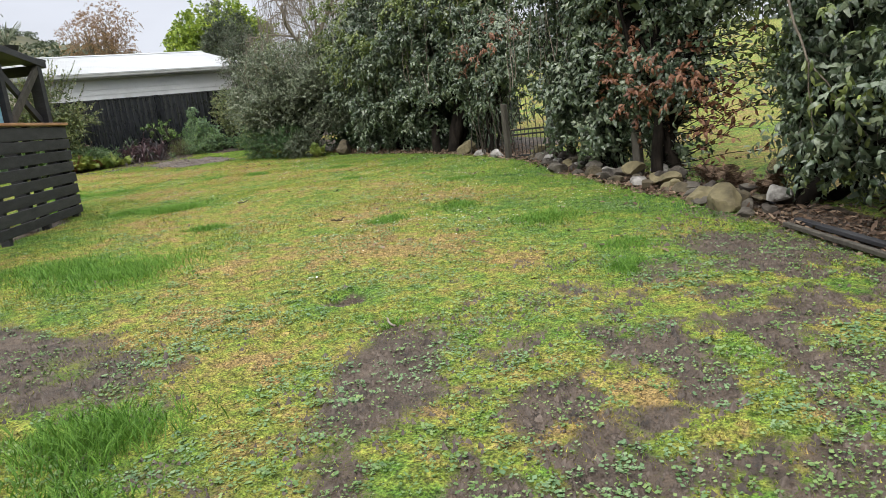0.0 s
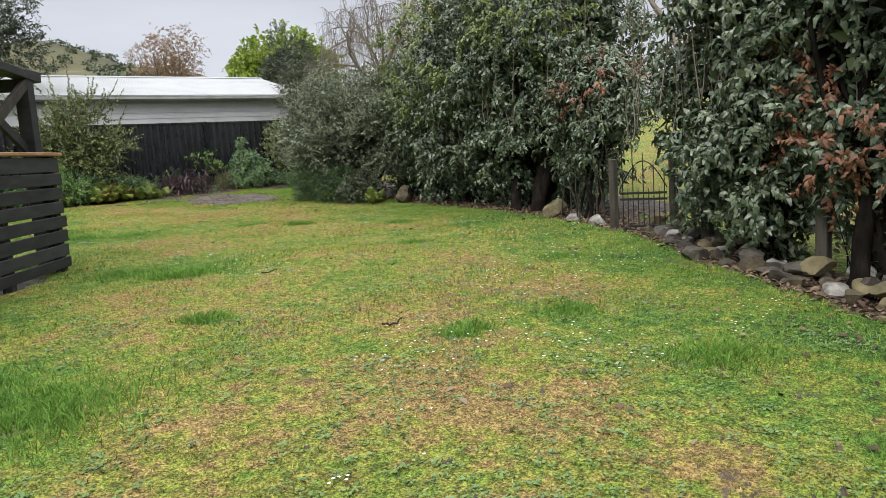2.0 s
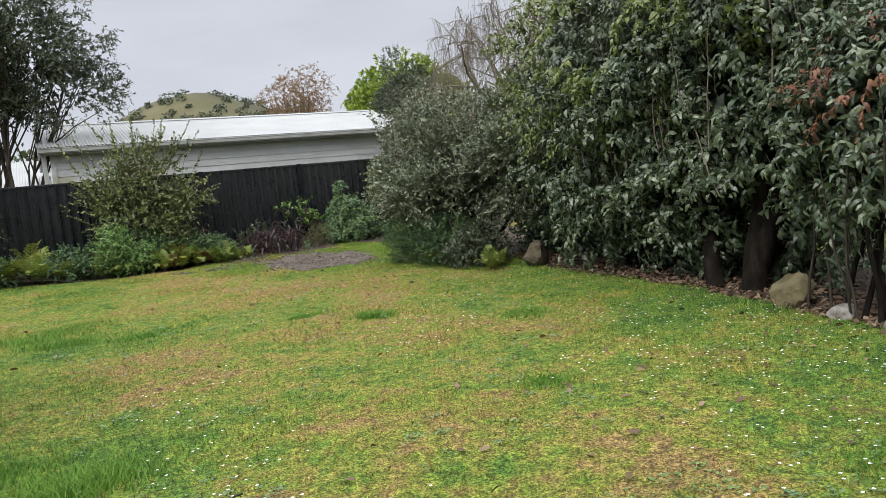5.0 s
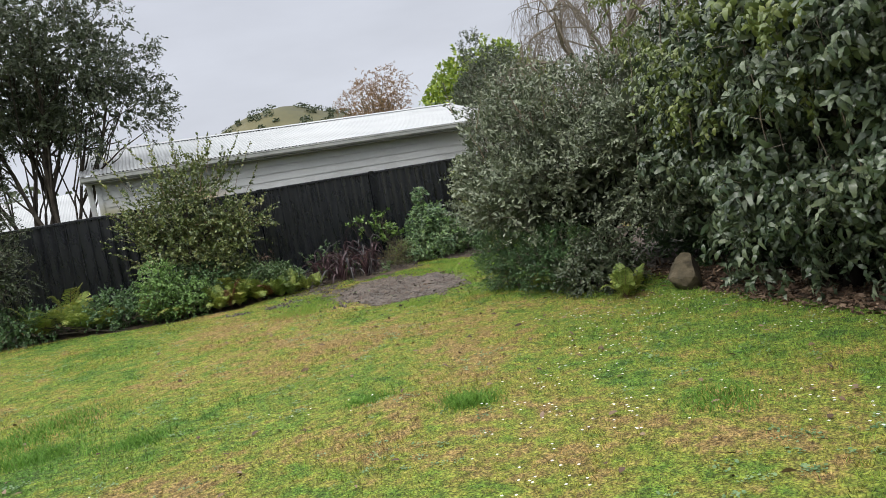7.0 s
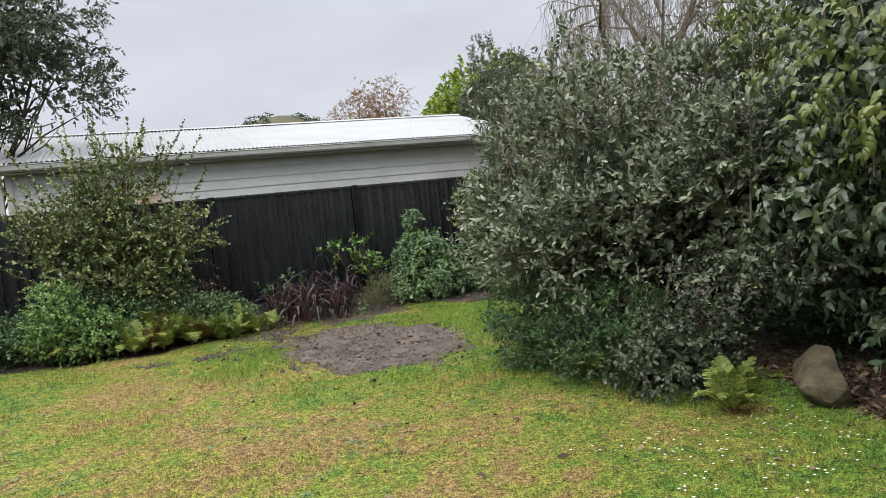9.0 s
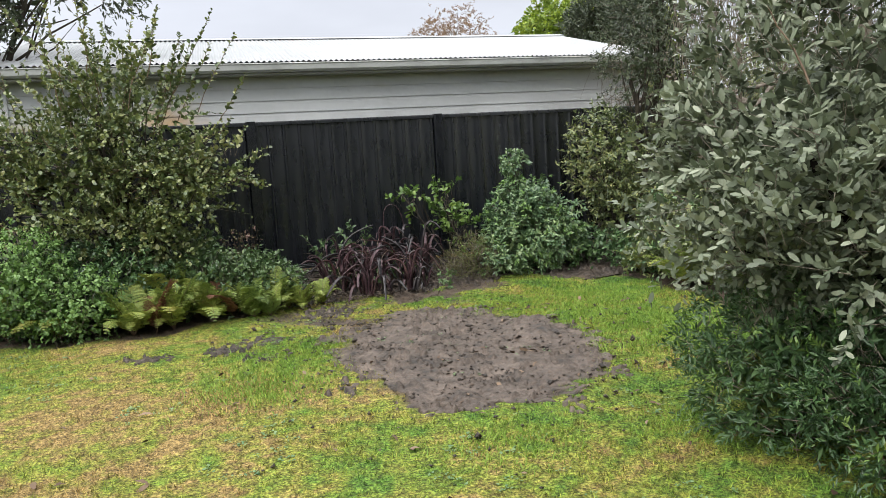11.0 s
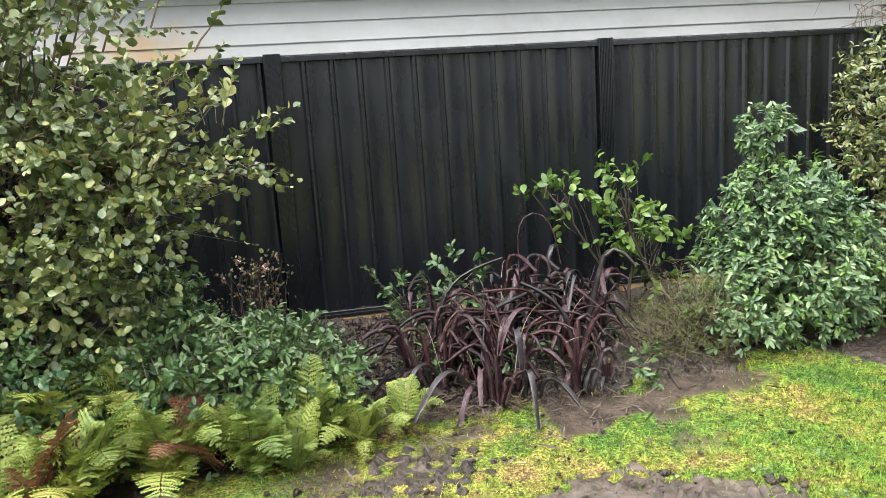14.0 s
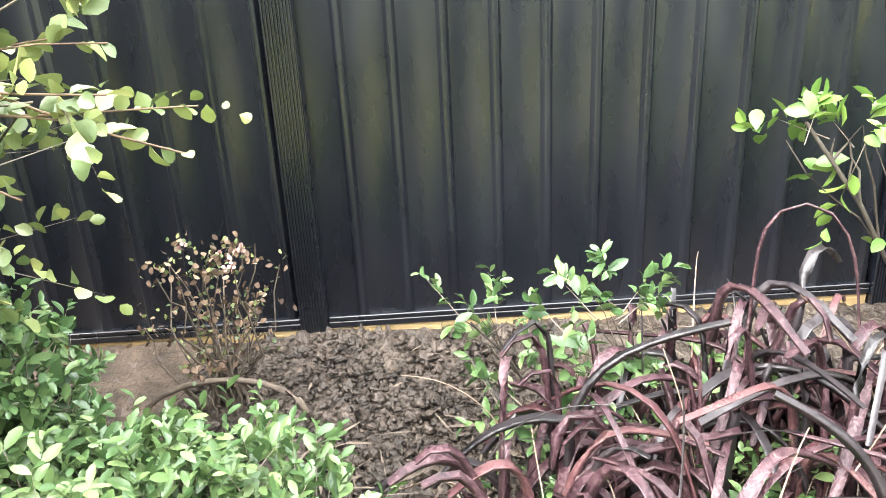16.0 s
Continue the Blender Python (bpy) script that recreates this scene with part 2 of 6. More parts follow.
def link(name, me, material, parent=None, label="", smooth=False):
    if material is not None and not me.materials:
        me.materials.append(material)
    if smooth:
        me.shade_smooth()
    ob = new(name, me)
    if parent is not None:
        ob.parent = parent
        ob.matrix_parent_inverse = parent.matrix_basis.inverted() if parent.parent is None else (parent.parent.matrix_basis).inverted()
    if label:
        ob["label"] = label
    if parent is not None and name in ("crown", "inner_foliage", "branchwork", "new_growth", "foliage", "stalkwork", "dried_foliage", "shoot_foliage", "stemwork"):
        ob["kind"] = "stuff"
    return ob


def mesh_np(name, verts, faces):
    """A mesh from arrays: verts (n, 3), faces (m, 3) or (m, 4)."""
    me = bpy.data.meshes.new(name)
    verts, faces = np.asarray(verts, np.float32), np.asarray(faces, np.int32)
    k = faces.shape[1]
    me.vertices.add(len(verts))
    me.vertices.foreach_set("co", verts.ravel())
    me.loops.add(faces.size)
    me.loops.foreach_set("vertex_index", faces.ravel())
    me.polygons.add(len(faces))
    me.polygons.foreach_set("loop_start", np.arange(0, faces.size, k, dtype=np.int32))
    me.update(calc_edges=True)
    return me


def part(name, bm, material, parent=None, label="", smooth=False):
    me = bpy.data.meshes.new(name)
    bm.to_mesh(me)
    bm.free()
    return link(name, me, material, parent, label, smooth)


def box_bm(lo, hi, bevel=0.004, m=None):
    bm = bmesh.new()
    bmesh.ops.create_cube(bm, size=1)
    lo, hi = Vector(lo), Vector(hi)
    for v in bm.verts:
        v.co = Vector((lo[i] + (v.co[i] + 0.5) * (hi[i] - lo[i]) for i in range(3)))
    if bevel:
        bmesh.ops.bevel(bm, geom=bm.edges[:], offset=bevel, segments=1, affect="EDGES")
    if m is not None:
        bmesh.ops.transform(bm, matrix=m, verts=bm.verts)
    return bm


def beam_bm(a, b, w, h, bevel=0.004):
    """A bar from a to b, w wide and h deep."""
    a, b = Vector(a), Vector(b)
    d = b - a
    m = Matrix.Translation(a) @ d.to_track_quat("Z", "Y").to_matrix().to_4x4()
    return box_bm((-w / 2, -h / 2, 0), (w / 2, h / 2, d.length), bevel, m)


def tubes(lines, sides=5):
    """Verts and quads of many tapering tubes. lines: lists of (point, radius)."""
    V, F = [], []
    for line in lines:
        base = len(V)
        pts = [Vector(p) for p, _ in line]
        for i, (p, r) in enumerate(line):
            d = (pts[min(i + 1, len(pts) - 1)] - pts[max(i - 1, 0)]).normalized()
            u = d.orthogonal().normalized()
            w = d.cross(u)
            for k in range(sides):
                a = 2 * math.pi * k / sides
                V.append(pts[i] + (u * math.cos(a) + w * math.sin(a)) * r)
        for i in range(len(line) - 1):
            for k in range(sides):
                a, b = base + i * sides + k, base + i * sides + (k + 1) % sides
                F.append((a, b, b + sides, a + sides))
    return np.array(V), np.array(F)


def tube_mesh(name, lines, sides=5):
    return mesh_np(name, *tubes(lines, sides))


def unit(a):
    return a / np.maximum(np.linalg.norm(a, axis=1, keepdims=True), 1e-9)


def leaf_arrays(P, D, N, L, W, fold=0.18, droop=0.15, fine=False):
    """Folded leaves at P along D, with N as their upper side."""
    S = unit(np.cross(D, N))
    N = np.cross(S, D)
    L, W = L[:, None], W[:, None]
    n = len(P)
    if fine is None:                       # small or distant leaves: a bent diamond
        mid = P + D * L * 0.5
        V = np.stack([P, mid - S * W * 0.5 + N * (L * droop * 0.3), P + D * L - N * (L * droop * 0.6), mid + S * W * 0.5 + N * (L * droop * 0.3)], 1).reshape(-1, 3)
        f = np.array([(0, 1, 2), (0, 2, 3)])
        k = 4
    elif not fine:
        c1, c2, c3 = P + D * L * 0.27 + N * (L * droop * 0.25), P + D * L * 0.62 + N * (L * droop * 0.12), P + D * L * 0.95 - N * (L * droop)
        V = np.stack([P, c1 - S * W * 0.40, c2 - S * W * 0.48, c3 - S * W * 0.17, c3 + S * W * 0.17, c2 + S * W * 0.48, c1 + S * W * 0.40], 1).reshape(-1, 3)
        f = np.array([(0, 1, 6), (1, 2, 5), (1, 5, 6), (2, 3, 4), (2, 4, 5)])
        k = 7
    else:
        c1, c2, c3 = P + D * L * 0.3, P + D * L * 0.62 - N * L * droop * 0.4, P + D * L * 0.87 - N * L * droop * 0.75
        tip = P + D * L - N * L * droop
        l1, r1 = c1 + S * W * 0.40 + N * W * fold, c1 - S * W * 0.40 + N * W * fold
        l2, r2 = c2 + S * W * 0.50 + N * W * fold, c2 - S * W * 0.50 + N * W * fold
        l3, r3 = c3 + S * W * 0.30 + N * W * fold * 0.5, c3 - S * W * 0.30 + N * W * fold * 0.5
        V = np.stack([P, r1, r2, r3, tip, l3, l2, l1, c1, c2], 1).reshape(-1, 3)
        f = np.array([(0, 1, 8), (1, 2, 9), (1, 9, 8), (2, 3, 9), (3, 4, 9), (9, 4, 5), (9, 5, 6), (8, 9, 6), (8, 6, 7), (0, 8, 7)])
        k = 10
    F = (f[None] + (np.arange(n) * k)[:, None, None]).reshape(-1, 3)
    return V, F


def noise3(P, s, seed=0.0):
    return np.array([noise.noise(Vector((p[0] * s + seed, p[1] * s, p[2] * s))) for p in P])


def crown(blobs, twigs, per, length, width, twig=0.25, floor=0.0, depth=0.45, out=1.0, up=0.25, droop=0.2, jitter=0.5, fine=False, rough=0.16, seed=1, spread=0.9, flat=0.5, gaps=None):
    """Leaves of a plant: twigs start in the outer part of a union of ellipsoids, and leaves sit along each.
    Returns leaf verts, faces and twig lines."""
    rng = np.random.default_rng(seed)
    C = np.array([b[0] for b in blobs], float)
    Rr = np.array([b[1] for b in blobs], float)
    area = np.array([(r[0] * r[1] + r[1] * r[2] + r[0] * r[2]) for r in Rr])
    want = rng.choice(len(blobs), twigs * 3, p=area / area.sum())
    d = unit(rng.normal(size=(len(want), 3)))
    rad = 1 - depth * rng.random(len(want)) ** 1.7
    lump = noise3(C[want] + d * Rr[want], 1.1, seed * 3.1) * rough * 1.6 + noise3(C[want] + d * Rr[want], 3.0, seed * 1.7) * rough
    P = C[want] + d * Rr[want] * (rad + lump)[:, None]
    nrm = unit(d / Rr[want])
    ok = P[:, 2] > floor
    for i in range(len(blobs)):
        inside = (((P - C[i]) / Rr[i]) ** 2).sum(1) < (1 - depth) ** 2 * 0.9
        ok &= ~(inside & (want != i))
    if gaps:                               # hollows between the clumps of foliage
        ok &= noise3(P, gaps[0], seed * 2.3 + 7) + 0.5 * noise3(P, gaps[0] * 2.4, seed + 3.0) > gaps[1]
    P, nrm = P[ok][:twigs], nrm[ok][:twigs]
    n = len(P)
    T = unit(nrm * out + np.array([0, 0, up]) + rng.normal(size=(n, 3)) * jitter)
    tl = twig * rng.uniform(0.5, 1.4, n)
    s = np.tile((np.arange(per) + 0.6) / per, n)
    idx = np.repeat(np.arange(n), per)
    side = rng.normal(size=(n * per, 3))
    side = unit(side - T[idx] * (side * T[idx]).sum(1)[:, None])
    bend = np.zeros((n * per, 3))
    bend[:, 2] = -0.25 * (s ** 2) * tl[idx]
    LP = P[idx] + T[idx] * (tl[idx] * s)[:, None] + bend
    D = unit(T[idx] * (1.1 - 0.3 * s[:, None]) + side * spread + np.array([0, 0, -droop * 1.2]) + rng.normal(size=LP.shape) * 0.32)
    N = unit(nrm[idx] * flat + np.array([0, 0, 0.7]) + rng.normal(size=LP.shape) * 0.6)
    sc = rng.uniform(0.6, 1.15, len(LP)) * (1.05 - 0.35 * s)
    V, F = leaf_arrays(LP, D, N, length * sc, width * sc, droop=droop, fine=fine)
    return V, F, P, T, tl


def twig_mesh(name, P, T, tl, r=0.004, every=1):
    a, b = P[::every] - T[::every] * 0.08, P[::every] + T[::every] * tl[::every, None]
    b[:, 2] -= 0.2 * tl[::every]
    u = unit(np.cross(T[::every], np.array([0.3, 0.2, 0.9])))
    w = np.cross(T[::every], u)
    V = np.stack([a + u * r, a - u * r * 0.5 + w * r, a - u * r * 0.5 - w * r, b], 1).reshape(-1, 3)
    f = np.array([(0, 1, 3), (1, 2, 3), (2, 0, 3)])
    F = (f[None] + (np.arange(len(a)) * 4)[:, None, None]).reshape(-1, 3)
    return mesh_np(name, V, F)


def limb(a, b, r0, r1, steps=6, wob=0.12, rng=RNG):
    """A wandering branch from a to b, as a line for tubes()."""
    a, b = Vector(a), Vector(b)
    out = []
    ln = (b - a).length
    off = Vector((0, 0, 0))
    for i in range(steps + 1):
        f = i / steps
        if 0 < i < steps:
            off = off * 0.7 + Vector(rng.normal(size=3)) * wob * ln / steps
        out.append((a.lerp(b, f) + off * (1 - abs(2 * f - 1) * 0.5 if i < steps else 0.5), r0 + (r1 - r0) * f))
    return out


def plant(name, label, category, base, blobs, material, twigs, per, length, width, stems=3, stem_r=0.03, spread=0.5, tips=None, group="", bark=None, branch=True, twig_every=2, flare=0.15, inner=1.2, **kw):
    """A shrub or tree: stems from its base into each lump of its crown, twigs, and leaves."""
    ob = thing(name, label, category, base, group)
    rng = np.random.default_rng(kw.get("seed", 1) + 50)
    lines = []
    for i in range(stems):
        c, r = blobs[i % len(blobs)]
        foot = Vector(base) + Vector((rng.normal() * flare, rng.normal() * flare, -0.05))
        head = Vector(c) + Vector([rng.uniform(-0.4, 0.4) * q for q in r])
        main = limb(foot, head, stem_r * rng.uniform(0.75, 1.2), stem_r * 0.45, 7, 0.14, rng)
        lines.append(main)
        if branch:
            for k in (3, 4, 5, 6):
                p = main[k][0]
                for _ in range(2):
                    e = Vector(c) + Vector([min(max(rng.normal() * 0.45, -0.7), 0.7) * q for q in r])
                    lines.append(limb(p, e, stem_r * 0.4, stem_r * 0.12, 4, 0.16, rng))
    link("trunk", tube_mesh("trunk", lines, 6), bark or M_BARK, ob, smooth=True)
    V, F, P, T, tl = crown(blobs, twigs, per, length, width, **kw)
    link("crown", mesh_np("crown", V, F), material, ob)
    rng2 = np.random.default_rng(kw.get("seed", 1) + 90)
    C = np.array([q[0] for q in blobs], float)
    Rr = np.array([q[1] for q in blobs], float)
    n = int(twigs * inner)
    if n:
        w_ = rng2.choice(len(blobs), n, p=Rr.prod(1) / Rr.prod(1).sum())
        Q = C[w_] + unit(rng2.normal(size=(n, 3))) * Rr[w_] * (0.72 * rng2.random(n) ** 0.5)[:, None]
        Q = Q[Q[:, 2] > kw.get("floor", 0) + 0.05]
        n = len(Q)
        V, F = leaf_arrays(Q, unit(rng2.normal(size=(n, 3))), unit(rng2.normal(size=(n, 3))), length * rng2.uniform(1.2, 1.9, n), width * rng2.uniform(1.4, 2.4, n), fine=None)
        link("inner_foliage", mesh_np("inner_foliage", V, F), material, ob)
    if twig_every:
        link("branchwork", twig_mesh("branchwork", P, T, tl, max(0.0025, width * 0.05), twig_every), M_TWIG, ob)
    if tips:
        m2, frac, tb = tips
        kw2 = dict(kw)
        kw2["seed"] = kw.get("seed", 1) + 9
        kw2["depth"] = 0.12
        V, F, P, T, tl = crown(tb or blobs, int(twigs * frac), per, length * 0.8, width * 0.85, **kw2)
        link("new_growth", mesh_np("new_growth", V, F), m2, ob, "paler or reddish leaves on the outer shoots")
    return ob


def shoots(ob, starts, ends, per, length, width, material, seed, r=0.005, sag=0.0, leafy=0.25, fine=True, bark=None):
    """Long leafy shoots of a shrub: each a bent stem with leaves in turn on both sides, from leafy of its length to the tip."""
    rng = np.random.default_rng(seed)
    lines, LP, D, N, size = [], [], [], [], []
    for a, b in zip(starts, ends):
        line = limb(a, b, r, r * 0.35, 8, 0.10, rng)
        pts = np.array([tuple(p) for p, _ in line])
        pts[:, 2] -= sag * np.linspace(0, 1, 9) ** 2
        lines.append([(Vector(p), q[1]) for p, q in zip(pts, line)])
        for k in range(per):
            f = (leafy + (1 - leafy) * (k + rng.random()) / per) * 7.99
            i = int(f)
            t = pts[i + 1] - pts[i]
            t = t / max(np.linalg.norm(t), 1e-6)
            side = np.cross(t, rng.normal(size=3))
            side = side / max(np.linalg.norm(side), 1e-6)
            LP.append(pts[i] + (pts[i + 1] - pts[i]) * (f - i))
            D.append(t * 0.7 + side * 0.8 + np.array([0, 0, 0.15]))
            N.append(np.array([0, 0, 1.0]) + rng.normal(size=3) * 0.5)
            size.append(rng.uniform(0.65, 1.15) * (1.1 - 0.35 * f / 8))
    size = np.array(size)
    V, F = leaf_arrays(np.array(LP), unit(np.array(D)), unit(np.array(N)), length * size, width * size, fine=fine)
    link("shoot_foliage", mesh_np("shoot_foliage", V, F), material, ob)
    link("stemwork", tube_mesh("stemwork", lines, 4), bark or M_SHOOT, ob, "thin reddish-brown shoots", smooth=True)


def ground_z(x, y):
    z = np.interp(y, [-60, -5, 0, 3, 7, 9.5, 16, 19, 22, 23.6, 40, 400], [-0.6, -0.25, -0.05, 0.05, 0.31, 0.43, 0.58, 0.71, 0.85, 1.03, 1.1, 1.1])
    away = np.maximum(np.asarray(x, float) - edge_x(y) - 2.0, 0)
    return z + np.minimum(away * 0.075, 7.0)


def edge_x(y):
    """The lawn's border with the hedge."""
    return np.interp(y, [-20, 0.5, 1.7, 3, 5.1, 6.4, 8.3, 10.5, 12, 14.3, 15.6, 18, 20.5, 30], [0.0, 5.0, 5.75, 6.75, 7.75, 8.35, 9.5, 10.25, 10.55, 10.75, 11.1, 11.5, 11.5, 12.5])


def bed_y(x):
    """The lawn's border with the bed under the fence."""
    return np.interp(x, [-10, 3.7, 5.5, 6.3, 7.4, 8.1, 9.4, 10.5, 11.3, 11.6], [24, 22.3, 21.55, 21.4, 21.8, 22.2, 22.2, 22.25, 21.9, 21.5])


def zg(x, y):
    return float(ground_z(x, y))


# ---- ground ----
def lattice(lo, hi, step, far, k=1.35):
    mid = list(np.arange(lo, hi + step / 2, step))
    up, down, s = [], [], step
    while (up[-1] if up else hi) < far:
        s *= k
        up.append((up[-1] if up else hi) + s)
    s = step
    while (down[-1] if down else lo) > -far:
        s *= k
        down.append((down[-1] if down else lo) - s)
    return np.array(down[::-1] + mid + up)


def soil_at(x, y):
    """How bare the ground is, 0 to 1."""
    x, y = np.asarray(x, float), np.asarray(y, float)
    wob = np.array([noise.noise(Vector((a * 1.3, b * 1.3, 3.0))) + 0.6 * noise.noise(Vector((a * 4, b * 4, 9.0))) for a, b in zip(x.ravel(), y.ravel())]).reshape(x.shape)
    m = np.zeros(x.shape)

    def patch(cx, cy, rx, ry, soft=0.35, turn=0.0, w=0.22):
        c, s = math.cos(turn), math.sin(turn)
        u, v = (x - cx) * c + (y - cy) * s, -(x - cx) * s + (y - cy) * c
        r = np.sqrt((u / rx) ** 2 + (v / ry) ** 2) + wob * w
        return np.clip((1 + soft / 2 - r) / soft, 0, 1)
    for args in ((8.95, 19.95, 1.0, 1.25, 0.35, 0.0, 0.3), (2.3, 3.1, 0.7, 0.3, 1.0, 0.6, 0.6), (0.75, 5.6, 0.55, 1.4, 1.0, 0.4, 0.6), (2.4, 11.1, 1.6, 0.45, 0.5, 0.85, 0.3), (5.7, 2.8, 0.7, 0.2, 1.2, 0.8, 0.6), (3.0, 4.48, 0.2, 0.14, 0.4, 0.5, 0.2), (8.0, 21.35, 0.35, 0.12, 1.2, -0.4, 0.8)):
        m = np.maximum(m, patch(*args))
    m = np.maximum(m, np.clip((x - edge_x(y) + 0.05 + wob * 0.25) / 0.3, 0, 1) * (x - edge_x(y) < np.where(y < 9.2, 0.9, 2.6)) * (y < 26))
    m = np.maximum(m, np.clip((y - bed_y(x) + wob * 0.25) / 0.3, 0, 1) * (y < 24.6))
    grit = np.array([noise.noise(Vector((a * 2.6, b * 2.6, 21.0))) + 0.7 * noise.noise(Vector((a * 7, b * 7, 31.0))) for a, b in zip(x.ravel(), y.ravel())]).reshape(x.shape)
    near = np.clip((4.0 - y + 0.12 * (x - 2)) / 2.2, 0, 1) * np.clip((grit + 0.42) * 1.15, 0, 0.9)
    near = np.maximum(near, 0.5 * np.clip((grit - 0.35) * 2.5, 0, 1) * (y < 9))
    near = np.maximum(near, 0.8 * np.clip((grit + 0.0 + 0.45 * np.clip((y - bed_y(x) + 0.4) / 0.4, 0, 1)) * 2.0, 0, 1) * np.clip((y - bed_y(x) + 1.0) / 0.6, 0, 1) * np.clip((x - 6.8) / 1.2, 0, 1) * np.clip((11 - x) / 1.2, 0, 1))
    return np.maximum(m, near * (x < edge_x(y) + 1))


XS, YS = lattice(-3.5, 14.5, 0.105, 1600), lattice(-3.0, 24.6, 0.105, 1600)
GX, GY = np.meshgrid(XS, YS)
GZ = ground_z(GX, GY)
near_by = (np.abs(GX - 5.5) < 10) & (np.abs(GY - 11) < 15)
SOIL = np.zeros(GX.shape)
SOIL[near_by] = soil_at(GX[near_by], GY[near_by])
bumpy = np.array([noise.noise(Vector((a * 0.9, b * 0.9, 0))) * 0.03 + noise.noise(Vector((a * 5, b * 5, 1))) * 0.008 for a, b in zip(GX[near_by], GY[near_by])])
GZ[near_by] += bumpy
clod = np.array([abs(noise.noise(Vector((a * 6, b * 6, 5)))) * 0.05 + noise.noise(Vector((a * 2.4, b * 2.4, 8))) * 0.03 for a, b in zip(GX[near_by], GY[near_by])])
GZ[near_by] += (clod - 0.02) * SOIL[near_by]
GZ[near_by] -= 0.17 * np.exp(-((GX[near_by] - 3.0) ** 2 + (GY[near_by] - 4.48) ** 2) / 0.022)
nx, ny = len(XS), len(YS)
q = np.arange(nx * ny).reshape(ny, nx)
GF = np.stack([q[:-1, :-1], q[:-1, 1:], q[1:, 1:], q[1:, :-1]], -1).reshape(-1, 4)
gme = mesh_np("ground", np.stack([GX, GY, GZ], -1).reshape(-1, 3), GF)
attr = gme.attributes.new("soil", "FLOAT", "POINT")
attr.data.foreach_set("value", SOIL.ravel().astype(np.float32))


def lush_at(x, y):
    """Where the lawn grows greener: along the hedge, round the mud, by the deck and in scattered pools."""
    g = np.clip(1.1 - (edge_x(y) - x) / 2.3, 0, 1) * np.clip((y - 1.5) / 2, 0, 1)
    for cx, cy, r, k_ in ((9.9, 20.6, 1.3, 0.9), (8.9, 18.2, 0.9, 0.5), (7.5, 20.2, 0.7, 0.5), (4.2, 15.6, 1.3, 0.8), (2.2, 6.9, 0.9, 0.8), (4.2, 10.4, 0.9, 0.7), (3.6, 12.8, 1.0, 0.5), (5.7, 4.9, 0.9, 0.7), (5.6, 6.4, 0.7, 0.5), (0.8, 3.5, 0.6, 0.8), (7.4, 13.5, 0.35, 0.6), (6.9, 14.3, 0.4, 0.5), (8.5, 12.2, 0.7, 0.5), (6.3, 8.9, 0.6, 0.4)):
        g = np.maximum(g, k_ * np.exp(-((x - cx) ** 2 + (y - cy) ** 2) / (r * r)))
    for cx, cy, r, k_ in ((3.9, 5.4, 1.5, 0.75), (5.2, 7.8, 1.2, 0.5), (6.0, 12.6, 1.3, 0.45), (6.9, 16.8, 1.3, 0.4), (7.6, 15.0, 0.9, 0.35)):   # dry mossy stretches
        g = g - k_ * np.exp(-((x - cx) ** 2 + (y - cy) ** 2) / (r * r))
    return np.where(x - edge_x(y) > 1.5, -0.15, g)


def set_lush(me, x, y):
    at = me.attributes.new("lush", "FLOAT", "POINT")
    at.data.foreach_set("value", lush_at(np.asarray(x), np.asarray(y)).astype(np.float32))


set_lush(gme, GX.ravel(), GY.ravel())


